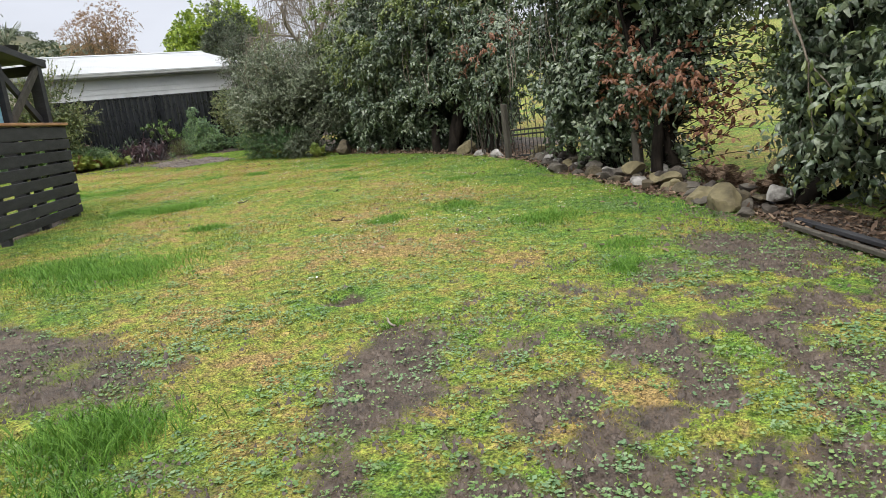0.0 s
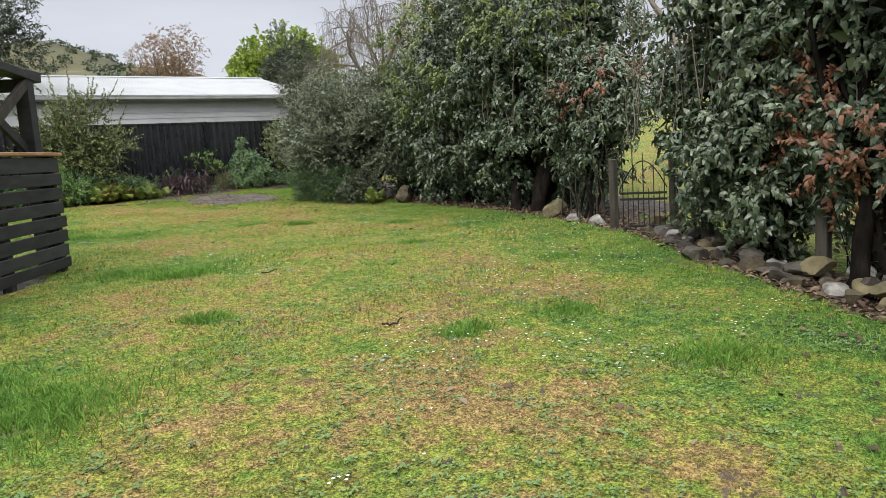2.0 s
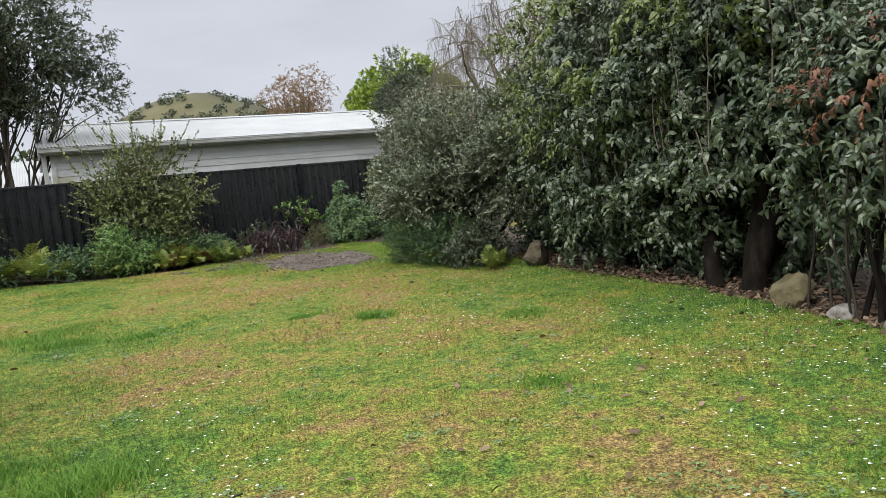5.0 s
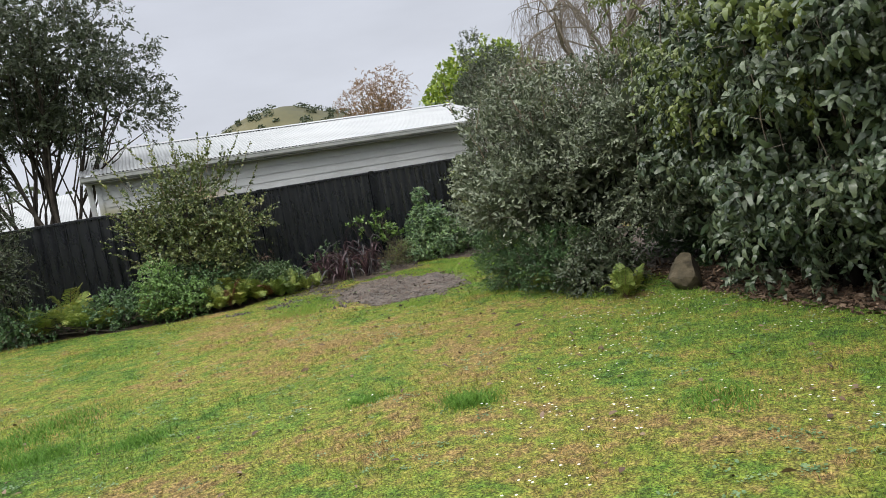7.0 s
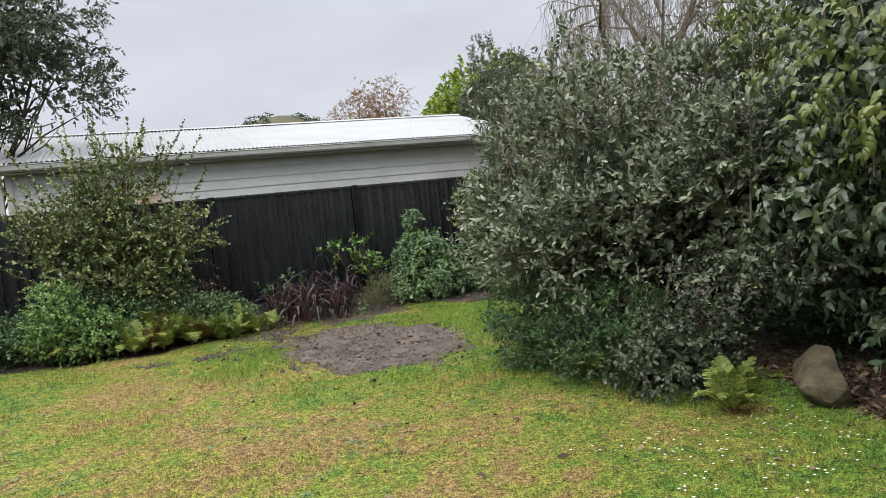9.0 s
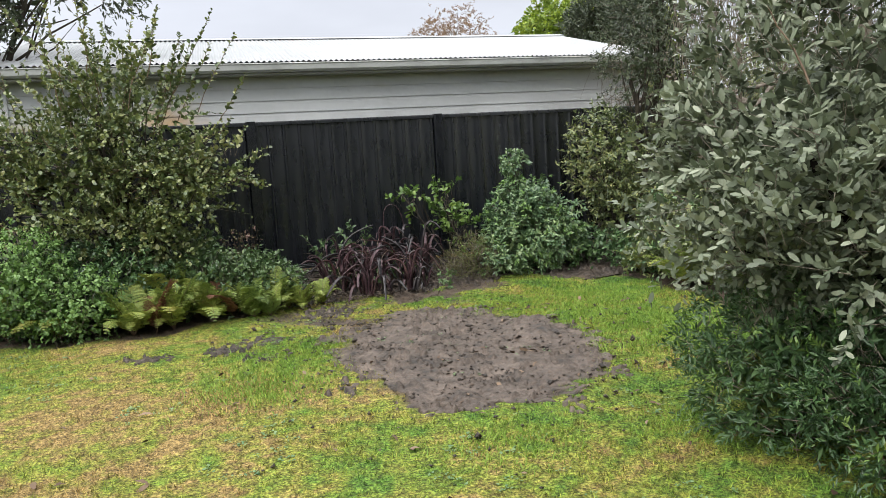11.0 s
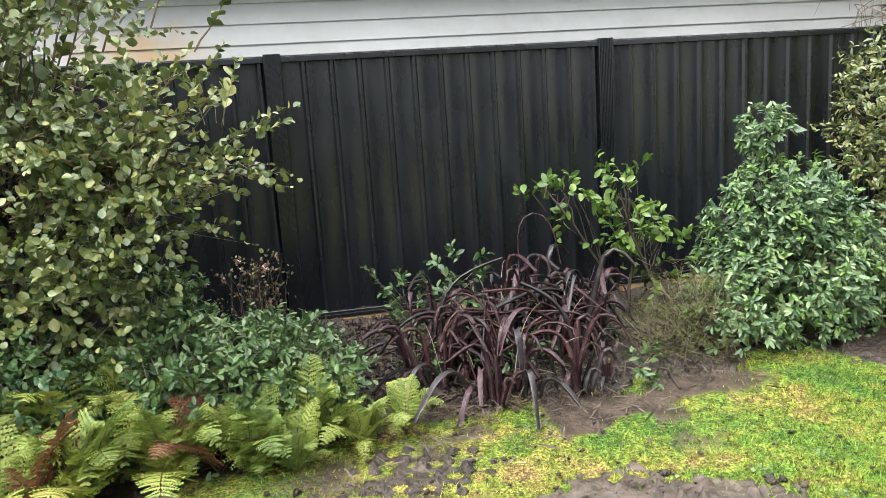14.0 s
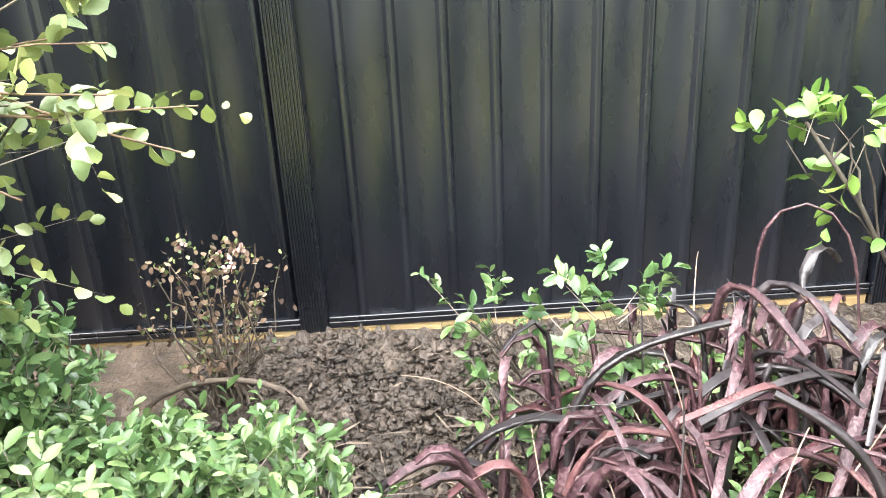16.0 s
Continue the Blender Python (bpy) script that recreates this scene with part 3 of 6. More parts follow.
def lawn_colour(n, l):
    """Moss, straw and green patches over the lawn, with speckled shade in the colour: shared by the ground and the
    blades on it.
    """
    tc = n.new("ShaderNodeTexCoord")
    a = n.new("ShaderNodeTexNoise")
    a.inputs["Scale"].default_value, a.inputs["Detail"].default_value, a.inputs["Roughness"].default_value = 0.8, 8, 0.6
    l.new(tc.outputs["Object"], a.inputs["Vector"])
    r = n.new("ShaderNodeValToRGB")
    stops = [(0.36, (0.062, 0.142, 0.022)), (0.42, (0.114, 0.208, 0.029)), (0.475, (0.186, 0.245, 0.036)), (0.525, (0.258, 0.257, 0.050)), (0.585, (0.310, 0.215, 0.082))]
    while len(r.color_ramp.elements) < len(stops):
        r.color_ramp.elements.new(0.5)
    for el, (p, c) in zip(r.color_ramp.elements, stops):
        el.position, el.color = p, (*c, 1)
    a2 = n.new("ShaderNodeTexNoise")
    a2.inputs["Scale"].default_value, a2.inputs["Detail"].default_value, a2.inputs["Roughness"].default_value = 5.5, 8, 0.7
    l.new(tc.outputs["Object"], a2.inputs["Vector"])
    mx = n.new("ShaderNodeMix")
    mx.inputs[0].default_value = 0.52
    l.new(a.outputs[0], mx.inputs[2])
    l.new(a2.outputs[0], mx.inputs[3])
    lu = n.new("ShaderNodeAttribute")
    lu.attribute_name = "lush"
    sh_ = n.new("ShaderNodeMath")
    sh_.operation = "MULTIPLY_ADD"
    sh_.inputs[1].default_value = -0.062
    l.new(lu.outputs["Fac"], sh_.inputs[0])
    l.new(mx.outputs[0], sh_.inputs[2])
    l.new(sh_.outputs[0], r.inputs[0])
    # clump-sized brightness speckle, its dark spots painted as small shadows
    a3 = n.new("ShaderNodeTexNoise")
    a3.inputs["Scale"].default_value, a3.inputs["Detail"].default_value, a3.inputs["Roughness"].default_value = 21, 6, 0.75
    l.new(tc.outputs["Object"], a3.inputs["Vector"])
    k = n.new("ShaderNodeMapRange")
    k.inputs[1].default_value, k.inputs[2].default_value, k.inputs[3].default_value, k.inputs[4].default_value = 0.38, 0.62, 0.45, 1.42
    l.new(a3.outputs[0], k.inputs[0])
    sc = n.new("ShaderNodeVectorMath")
    sc.operation = "SCALE"
    l.new(r.outputs[0], sc.inputs[0])
    l.new(k.outputs[0], sc.inputs["Scale"])
    return tc, sc.outputs[0]


def ground_material():
    m = bpy.data.materials.new("lawn_and_soil")
    m.use_nodes = True
    n, l = m.node_tree.nodes, m.node_tree.links
    b = n["Principled BSDF"]
    tc, lawn = lawn_colour(n, l)
    f = n.new("ShaderNodeTexNoise")
    f.inputs["Scale"].default_value, f.inputs["Detail"].default_value = 70, 6
    l.new(tc.outputs["Object"], f.inputs["Vector"])
    # fine dark speckle paints the shade in gaps between blades
    dk = n.new("ShaderNodeMapRange")
    dk.inputs[1].default_value, dk.inputs[2].default_value, dk.inputs[3].default_value, dk.inputs[4].default_value = 0.38, 0.62, 0.32, 1.2
    l.new(f.outputs[0], dk.inputs[0])
    lv = n.new("ShaderNodeVectorMath")
    lv.operation = "SCALE"
    l.new(lawn, lv.inputs[0])
    l.new(dk.outputs[0], lv.inputs["Scale"])
    s = n.new("ShaderNodeTexNoise")
    s.inputs["Scale"].default_value, s.inputs["Detail"].default_value, s.inputs["Roughness"].default_value = 7, 9, 0.7
    l.new(tc.outputs["Object"], s.inputs["Vector"])
    sr = n.new("ShaderNodeValToRGB")
    for el, (p, c) in zip(sr.color_ramp.elements, ((0.35, (0.020, 0.014, 0.010)), (0.66, (0.115, 0.083, 0.060)))):
        el.position, el.color = p, (*c, 1)
    l.new(s.outputs[0], sr.inputs[0])
    at = n.new("ShaderNodeAttribute")
    at.attribute_name = "soil"
    mk = n.new("ShaderNodeMath")
    mk.operation = "ADD"
    l.new(at.outputs["Fac"], mk.inputs[0])
    fz = n.new("ShaderNodeMapRange")
    fz.inputs[3].default_value, fz.inputs[4].default_value = -0.55, 0.35
    l.new(f.outputs[0], fz.inputs[0])
    l.new(fz.outputs[0], mk.inputs[1])
    sh = n.new("ShaderNodeMapRange")
    sh.inputs[1].default_value, sh.inputs[2].default_value = 0.25, 0.5
    l.new(mk.outputs[0], sh.inputs[0])
    mx = n.new("ShaderNodeMix")
    mx.data_type = "RGBA"
    l.new(sh.outputs[0], mx.inputs[0])
    l.new(lv.outputs[0], mx.inputs[6])
    l.new(sr.outputs[0], mx.inputs[7])
    l.new(mx.outputs[2], b.inputs["Base Color"])
    ro = n.new("ShaderNodeMapRange")
    ro.inputs[3].default_value, ro.inputs[4].default_value = 0.95, 0.62
    l.new(sh.outputs[0], ro.inputs[0])
    l.new(ro.outputs[0], b.inputs["Roughness"])
    b.inputs["Specular IOR Level"].default_value = 0.3
    bp = n.new("ShaderNodeBump")
    bp.inputs["Strength"].default_value, bp.inputs["Distance"].default_value = 0.8, 0.03
    ad = n.new("ShaderNodeMath")
    ad.operation = "ADD"
    l.new(f.outputs[0], ad.inputs[0])
    l.new(s.outputs[0], ad.inputs[1])
    l.new(ad.outputs[0], bp.inputs["Height"])
    l.new(bp.outputs[0], b.inputs["Normal"])
    return m


ground = link("ground", gme, ground_material(), smooth=True)
tagged(ground, "mossy patchy lawn with bare soil, beds and pasture", "ground", kind="structure")

# ---- the house behind, plain and unseen ----
# assumed from the deck; added to keep low sky out of the fence's reflections
house = thing("house", "plain dark unseen house block, added beside the lawn to darken fence reflections", "house", (-7, 2, 0))
part("wall", box_bm((-13, -12, -0.8), (-2.2, 6.0, 3.0), 0.02), M_STAIN, house)
hr = bmesh.new()
hv = [hr.verts.new(p) for p in ((-13.5, -12.5, 2.95), (-1.7, -12.5, 2.95), (-1.7, 6.5, 2.95), (-13.5, 6.5, 2.95), (-7.6, -12.5, 5.2), (-7.6, 6.5, 5.2))]
for f_ in ((1, 2, 5, 4), (3, 0, 4, 5), (0, 1, 4), (2, 3, 5), (3, 2, 1, 0)):
    hr.faces.new([hv[i] for i in f_])
part("roof", hr, M_STAIN, house)

# ---- black steel fence ----
FY, FZ0, FZ1, BAY = 23.77, 1.06, 2.885, 2.36
FX = [7.61 + BAY * i for i in range(-5, 4)]
fence = thing("metal_fence", "tall black ribbed steel fence panels between fluted posts", "fence", (7.61, FY, 1.0))


def sheet_profile():
    """One bay of ribbed sheet: x along the bay, y out of it."""
    pts = [(0.0, 0.0)]
    n = 12
    pitch = (BAY - 0.1) / n
    for i in range(n):
        x0 = 0.02 + i * pitch
        for dx, dy in ((0.128, 0.0), (0.1295, -0.001), (0.1405, -0.021), (0.1420, -0.022), (0.1610, -0.022), (0.1625, -0.021), (0.1735, -0.001), (0.175, 0.0)):
            pts.append((x0 + dx, dy))
    pts.append((BAY - 0.06, 0.0))
    return pts


prof = sheet_profile()
pv = [(x, y, z) for z in (0.0, FZ1 - FZ0 - 0.06) for x, y in prof]
kk = len(prof)
panel_me = mesh_np("panel", pv, [(i, i + 1, kk + i + 1, kk + i) for i in range(kk - 1)])
post_pts = []
for i in range(9):
    post_pts += [(-0.048 + 0.012 * i - 0.004, -0.046), (-0.048 + 0.012 * i + 0.001, -0.046), (-0.048 + 0.012 * i + 0.0025, -0.040), (-0.048 + 0.012 * i + 0.006, -0.040)]
post_pts = [(-0.055, 0.03), (-0.055, -0.042)] + post_pts + [(0.058, -0.042), (0.058, 0.03)]
bm = bmesh.new()
ring = [bm.verts.new((x, y, 0)) for x, y in post_pts]
face = bm.faces.new(ring)
ext = bmesh.ops.extrude_face_region(bm, geom=[face])
for v in ext["geom"]:
    if isinstance(v, bmesh.types.BMVert):
        v.co.z = FZ1 - FZ0 + 0.077
bmesh.ops.recalc_face_normals(bm, faces=bm.faces)
post_me = bpy.data.meshes.new("post")
bm.to_mesh(post_me)
bm.free()
panel_me.materials.append(M_FENCE)
post_me.materials.append(M_FENCE)
for x in FX:
    o = link("post", post_me, None, fence)
    o.location = Vector((x, FY, FZ0 - 0.07)) 
    o.matrix_parent_inverse = fence.matrix_basis.inverted()
    o = link("panel", panel_me, None, fence)
    o.location = Vector((x + 0.03, FY, FZ0 + 0.03))
    part("top_rail", box_bm((x + 0.058, FY - 0.03, FZ1 - 0.036), (x + BAY - 0.056, FY + 0.02, FZ1), 0.005), M_FENCE, fence)
    part("top_lip", box_bm((x + 0.058, FY - 0.036, FZ1 - 0.046), (x + BAY - 0.056, FY - 0.0315, FZ1 - 0.012), 0.001), M_FENCE, fence)
    part("bottom_rail", box_bm((x + 0.058, FY - 0.028, FZ0 - 0.005), (x + BAY - 0.056, FY + 0.02, FZ0 + 0.022), 0.003), M_FENCE, fence)
    part("bottom_lip", box_bm((x + 0.058, FY - 0.030, FZ0 + 0.027), (x + BAY - 0.056, FY + 0.018, FZ0 + 0.045), 0.003), M_FENCE, fence)
    part("plinth_board", box_bm((x + 0.06, FY - 0.02, FZ0 - 0.16), (x + BAY - 0.058, FY + 0.018, FZ0 - 0.008), 0.004), M_PLINTH, fence, "raw treated pine gravel board")

# ---- neighbour's shed ----
SX0, SX1, SY0, RY, RZ, EZ = 4.62, 13.9, 25.25, 28.69, 4.74, 3.80
shed = thing("neighbour_shed", "long white weatherboard shed with a pale corrugated roof", "shed", (9, 27, 1.1))
part("wall", box_bm((SX0, SY0 + 0.03, 1.1), (SX1, 2 * RY - SY0, 3.72), 0.01), M_WALL, shed)
for k, z in enumerate(np.arange(1.27, 3.6, 0.168)):
    b0 = box_bm((SX0 - 0.005, SY0 - 0.002, z), (SX1 + 0.005, SY0 + 0.028, z + 0.176), 0.0)
    for v in b0.verts:
        if v.co.y < SY0 + 0.01 and v.co.z > z + 0.1:
            v.co.y += 0.007
        if v.co.y < SY0 + 0.01 and v.co.z < z + 0.1:
            v.co.y -= 0.009
    part("weatherboard", b0, M_WALL, shed)
part("corner_board", box_bm((SX0 - 0.03, SY0 - 0.03, 1.1), (SX0 + 0.07, SY0 - 0.012, 3.66), 0.004), M_WALL, shed)
part("corner_board", box_bm((SX1 - 0.07, SY0 - 0.03, 1.1), (SX1 + 0.03, SY0 - 0.012, 3.66), 0.004), M_WALL, shed)
part("soffit", box_bm((SX0 - 0.2, SY0 - 0.26, 3.615), (SX1 + 0.2, SY0 - 0.035, 3.635), 0.0), M_GUTTER, shed)
bmg = bmesh.new()
gp = [(0.0, 0.0), (-0.09, 0.0), (-0.115, 0.03), (-0.115, 0.095), (-0.125, 0.11), (-0.115, 0.12), (-0.105, 0.10), (-0.1, 0.03), (-0.085, 0.012), (-0.012, 0.012), (-0.012, 0.12), (0, 0.12)]
va = [bmg.verts.new((SX0 - 0.25, SY0 - 0.22 + y, 3.64 + z)) for y, z in gp]
vb = [bmg.verts.new((SX1 + 0.28, SY0 - 0.22 + y, 3.64 + z)) for y, z in gp]
for i in range(len(gp)):
    j = (i + 1) % len(gp)
    bmg.faces.new((va[i], va[j], vb[j], vb[i]))
bmg.faces.new(va[::-1])
bmg.faces.new(vb)
part("gutter", bmg, M_GUTTER, shed, "painted metal gutter along the eave")


def roof_sheet(x0, x1, ya, za, yb, zb):
    n = int((x1 - x0) / 0.076 * 6)
    xs = np.linspace(x0, x1, n + 1)
    w = 0.012 * np.sin(xs / 0.076 * 2 * math.pi)
    V, F = [], []
    rows = 8
    for r in range(rows + 1):
        f = r / rows
        for x, h in zip(xs, w):
            V.append((x, ya + (yb - ya) * f, za + (zb - za) * f + h))
    for r in range(rows):
        for i in range(n):
            a = r * (n + 1) + i
            F.append((a, a + 1, a + n + 2, a + n + 1))
    return mesh_np("roof", V, F)


link("roof", roof_sheet(SX0 - 0.28, SX1 + 0.3, SY0 - 0.32, EZ - 0.02, RY, RZ), M_ROOF, shed, smooth=True)
link("roof", roof_sheet(SX0 - 0.28, SX1 + 0.3, 2 * RY - SY0 + 0.32, EZ - 0.02, RY + 0.01, RZ), M_ROOF, shed, smooth=True)
rc = bmesh.new()
for s in (-1, 1):
    v = [rc.verts.new(p) for p in ((SX0 - 0.3, RY, RZ + 0.035), (SX1 + 0.32, RY, RZ + 0.035), (SX1 + 0.32, RY + s * 0.17, RZ - 0.02), (SX0 - 0.3, RY + s * 0.17, RZ - 0.02))]
    rc.faces.new(v)
part("ridge_cap", rc, M_ROOF, shed)
part("bargeboard", beam_bm((SX1 + 0.26, SY0 - 0.3, EZ - 0.12), (SX1 + 0.26, RY, RZ - 0.1), 0.03, 0.16), M_WALL, shed)
part("bargeboard", beam_bm((SX0 - 0.25, SY0 - 0.3, EZ - 0.12), (SX0 - 0.25, RY, RZ - 0.1), 0.03, 0.16), M_WALL, shed)
for xg in (SX0, SX1):
    gb = bmesh.new()
    gb.faces.new([gb.verts.new(p) for p in ((xg, SY0, 3.7), (xg, RY, RZ - 0.06), (xg, 2 * RY - SY0, 3.7))])
    part("gable", gb, M_WALL, shed)
part("verandah_post", box_bm((SX0 - 0.2, SY0 + 0.1, 1.1), (SX0 - 0.1, SY0 + 0.2, 3.66), 0.006), M_WALL, shed)

far_house = thing("far_house", "low white-roofed house beyond the shed", "house", (1.5, 33, 1.1))
part("wall", box_bm((-3.5, 31.0, 1.1), (4.6, 38.0, 3.0), 0.01), M_WALL, far_house)
link("roof", roof_sheet(-4.0, 5.0, 30.5, 3.0, 34.5, 4.35), M_ROOF, far_house, smooth=True)
link("roof", roof_sheet(-4.0, 5.0, 38.5, 3.0, 34.51, 4.35), M_ROOF, far_house, smooth=True)

# ---- deck screen with its dark timber shelter ----
DK = Vector((3.55, 11.95, 0))
DD = Vector((1.72, 2.55, 0)).normalized()
DN = Vector((DD.y, -DD.x, 0))


def deck_m(s, n, z):
    """s back along the screen from its corner, n out towards the lawn."""
    return DK - DD * s + DN * n + Vector((0, 0, z))


screen = thing("deck_screen", "dark stained horizontal slat screen with an oiled timber cap", "deck screen", deck_m(1.5, 0, 0.5))
TOPZ = [0.80, 0.965, 1.13, 1.295, 1.46, 1.625, 1.80]


def deck_box(s0, s1, n0, n1, z0, z1, bevel=0.005):
    b = box_bm((s0, 0, z0), (s1, 1, z1), 0)
    for v in b.verts:
        n = n0 if v.co.y < 0.5 else n1
        v.co = deck_m(v.co.x, n, v.co.z)
    bmesh.ops.recalc_face_normals(b, faces=b.faces)
    if bevel:
        bmesh.ops.bevel(b, geom=b.edges[:], offset=bevel, segments=1, affect="EDGES")
    return b


for i, zt in enumerate(TOPZ):
    lo = zt - (0.135 if i < 6 else 0.16)
    part("slat", deck_box(-0.02 * (i % 3) + 0.02, 5.2, 0.0, 0.022, lo, zt), M_STAIN, screen)
part("slat", deck_box(0.0, 5.2, 0.0, 0.022, 0.66 - 0.13, 0.645), M_STAIN, screen)
part("cap_board", deck_box(-0.05, 5.25, -0.1, 0.05, 1.825, 1.862), M_CAP, screen, "orange-brown oiled timber cap")
for s in (0.06, 1.3, 2.6, 3.9):
    part("post", deck_box(s, s + 0.1, -0.105, -0.005, 0.2, 1.82), M_STAIN, screen)
shelter = thing("timber_shelter", "dark stained timber shelter frame with crossed braces", "shelter", deck_m(0.5, -0.2, 1.8))
part("post", deck_box(0.08, 0.24, -0.26, -0.11, 0.5, 2.70), M_STAIN, shelter)
part("post", deck_box(1.5, 1.64, -0.26, -0.11, 0.5, 2.62), M_STAIN, shelter)
part("top_plate", beam_bm(deck_m(-0.1, -0.18, 2.72), deck_m(2.6, -0.18, 2.9), 0.17, 0.09), M_STAIN, shelter)
part("brace", beam_bm(deck_m(0.2, -0.14, 2.66), deck_m(1.5, -0.14, 1.88), 0.05, 0.11), M_WOOD, shelter, "greyed timber brace")
part("brace", beam_bm(deck_m(0.22, -0.21, 1.9), deck_m(1.5, -0.21, 2.6), 0.05, 0.11), M_STAIN, shelter)
part("rear_beam", beam_bm(deck_m(0.1, -0.2, 2.64), deck_m(0.1, -2.2, 2.64), 0.09, 0.14), M_STAIN, shelter)
part("roof_board", deck_box(-0.15, 2.6, -2.2, -0.1, 2.77, 2.80), M_STAIN, shelter)
part("blue_panel", deck_box(1.66, 3.2, -0.2, -0.17, 1.87, 2.7), M_BLUE, shelter, "sheet of faded blue plastic")

# ---- stones ----


def stone(at, size, seed, material, label, name="stone", group=""):
    bm = bmesh.new()
    bmesh.ops.create_icosphere(bm, subdivisions=4 if max(size) > 0.19 else 3, radius=1)
    rng = np.random.default_rng(seed)
    cuts = [(Vector(rng.normal(size=3)).normalized(), rng.uniform(0.5, 0.8)) for _ in range(11)]
    for v in bm.verts:
        for nrm, d in cuts:
            over = v.co.dot(nrm) - d
            if over > 0:
                v.co -= nrm * over * 0.97
        v.co *= 1 + 0.10 * noise.noise(v.co * 1.7 + Vector((seed, 0, 0))) + 0.06 * noise.noise(v.co * 5 + Vector((seed, 0, 0))) + 0.025 * noise.noise(v.co * 13 + Vector((seed, 0, 0)))
        v.co = Vector((v.co.x * size[0], v.co.y * size[1], v.co.z * size[2]))
    rot = Matrix.Rotation(rng.uniform(0, 6.3), 4, "Z") @ Matrix.Rotation(rng.normal() * 0.2, 4, "X")
    low = 0.55 * size[2]
    bmesh.ops.transform(bm, matrix=Matrix.Translation((at[0], at[1], at[2] + low)) @ rot, verts=bm.verts)
    ob = part(name, bm, material)
    ob.data.shade_smooth()
    ob.data.set_sharp_from_angle(angle=radians(24))
    return tagged(ob, label, "stone", group)


rs = np.random.default_rng(3)
k = 0
for y in np.arange(3.1, 8.2, 0.23):
    for row in range(3 if rs.random() < 0.45 else 2):
        r = rs.uniform(0.075, 0.135)
        x = edge_x(y) + 0.18 + rs.normal() * 0.07 + row * 0.17
        stone((x, y + rs.normal() * 0.05, zg(x, y) - 0.02 + row * 0.045), (r * rs.uniform(1, 1.5), r * rs.uniform(0.9, 1.3), r * rs.uniform(0.7, 1.0)), 100 + k, (M_ROCK, M_ROCK, M_ROCK, M_ROCK_Y, M_ROCK_D, M_ROCK_Y, M_ROCK_P)[int(rs.integers(7))], "rough weathered field stone edging the hedge", group="stones along the hedge")
        k += 1
for x, y, s, m, lab in ((7.02, 3.5, (0.25, 0.19, 0.19), M_ROCK_Y, "large angular lichen-stained boulder beside the hedge"), (7.2, 3.85, (0.2, 0.17, 0.17), M_ROCK_Y, "angular tan stone edging the hedge"), (6.85, 3.25, (0.14, 0.1, 0.07), M_ROCK, "flat grey stone edging the lawn"),
                        (8.5, 6.75, (0.2, 0.17, 0.13), M_ROCK, "smooth grey boulder edging the hedge"), (10.4, 10.5, (0.27, 0.22, 0.22), M_ROCK_Y, "yellowish boulder beside a hedge trunk"), (10.0, 9.75, (0.16, 0.13, 0.13), M_ROCK_P, "pale grey stone at the lawn edge"),
                        (9.76, 9.1, (0.14, 0.12, 0.16), M_ROCK_P, "pale upright stone near the gate"), (11.0, 15.45, (0.36, 0.27, 0.25), M_ROCK_D, "wedge-shaped tan boulder under the hedge"), (9.68, 8.5, (0.12, 0.1, 0.06), M_ROCK, "small flat stone by the gate")):
    k += 1
    stone((x, y, zg(x, y) - 0.04), s, 300 + k, m, lab, "boulder" if max(s) > 0.25 else "stone")

# unseen trees, added so the fence reflects no bright horizon
plant("sky_block_trees", "unseen tall trees added behind the lawn to block low sky from the fence", "trees", (2.0, -9.5, zg(2, -9.5)), [((-1.5, -9.5, 4.0), (2.6, 1.6, 4.2)), ((3.0, -9.0, 4.0), (2.8, 1.6, 4.4)), ((7.5, -8.0, 4.0), (2.8, 1.6, 4.4)), ((12.0, -6.5, 4.5), (2.8, 1.8, 4.4))], M_BUSH, 1500, 9, 0.42, 0.2, stems=6, stem_r=0.12, twig=0.6, fine=None, floor=0.0, seed=19)

# ---- garden gate ----
GA, GB = Vector((9.58, 8.66, 0)), Vector((9.90, 7.95, 0))
gz = zg(9.6, 8.4)
gate = thing("garden_gate", "low black iron gate with an arched row of bars", "gate", (9.74, 8.3, gz))
gd = (GB - GA).normalized()
a, b = GA + gd * 0.09, GB - gd * 0.08
ln = (b - a).length
for h in (0.06, 0.42, 0.50):
    part("rail", beam_bm(a + Vector((0, 0, gz + h)), b + Vector((0, 0, gz + h)), 0.02, 0.03, 0.002), M_IRON, gate)
for i in range(9):
    f = (i + 0.5) / 9
    p = a.lerp(b, f)
    top = 0.72 + 0.42 * math.sin(math.pi * min(0.5 + f * 0.55, 1)) if i % 2 == 0 else 0.52
    link("bar", tube_mesh("bar", [[(p + Vector((0, 0, gz + 0.06)), 0.007), (p + Vector((0, 0, gz + top)), 0.007), (p + Vector((0, 0, gz + top + 0.05)), 0.001)]], 6), M_IRON, gate)
arch = [(a.lerp(b, f) + Vector((0, 0, gz + 0.5 + 0.42 * math.sin(math.pi * (0.05 + 0.9 * f)))), 0.009) for f in np.linspace(0, 1, 14)]
link("arch", tube_mesh("arch", [arch], 6), M_IRON, gate, smooth=True)
for p in (GA, GB):
    o = part("gate_post", box_bm((p.x - 0.045, p.y - 0.045, gz - 0.2), (p.x + 0.045, p.y + 0.045, gz + 0.96), 0.01), M_WOOD)
    tagged(o, "weathered grey square timber gate post", "post", "gate posts")
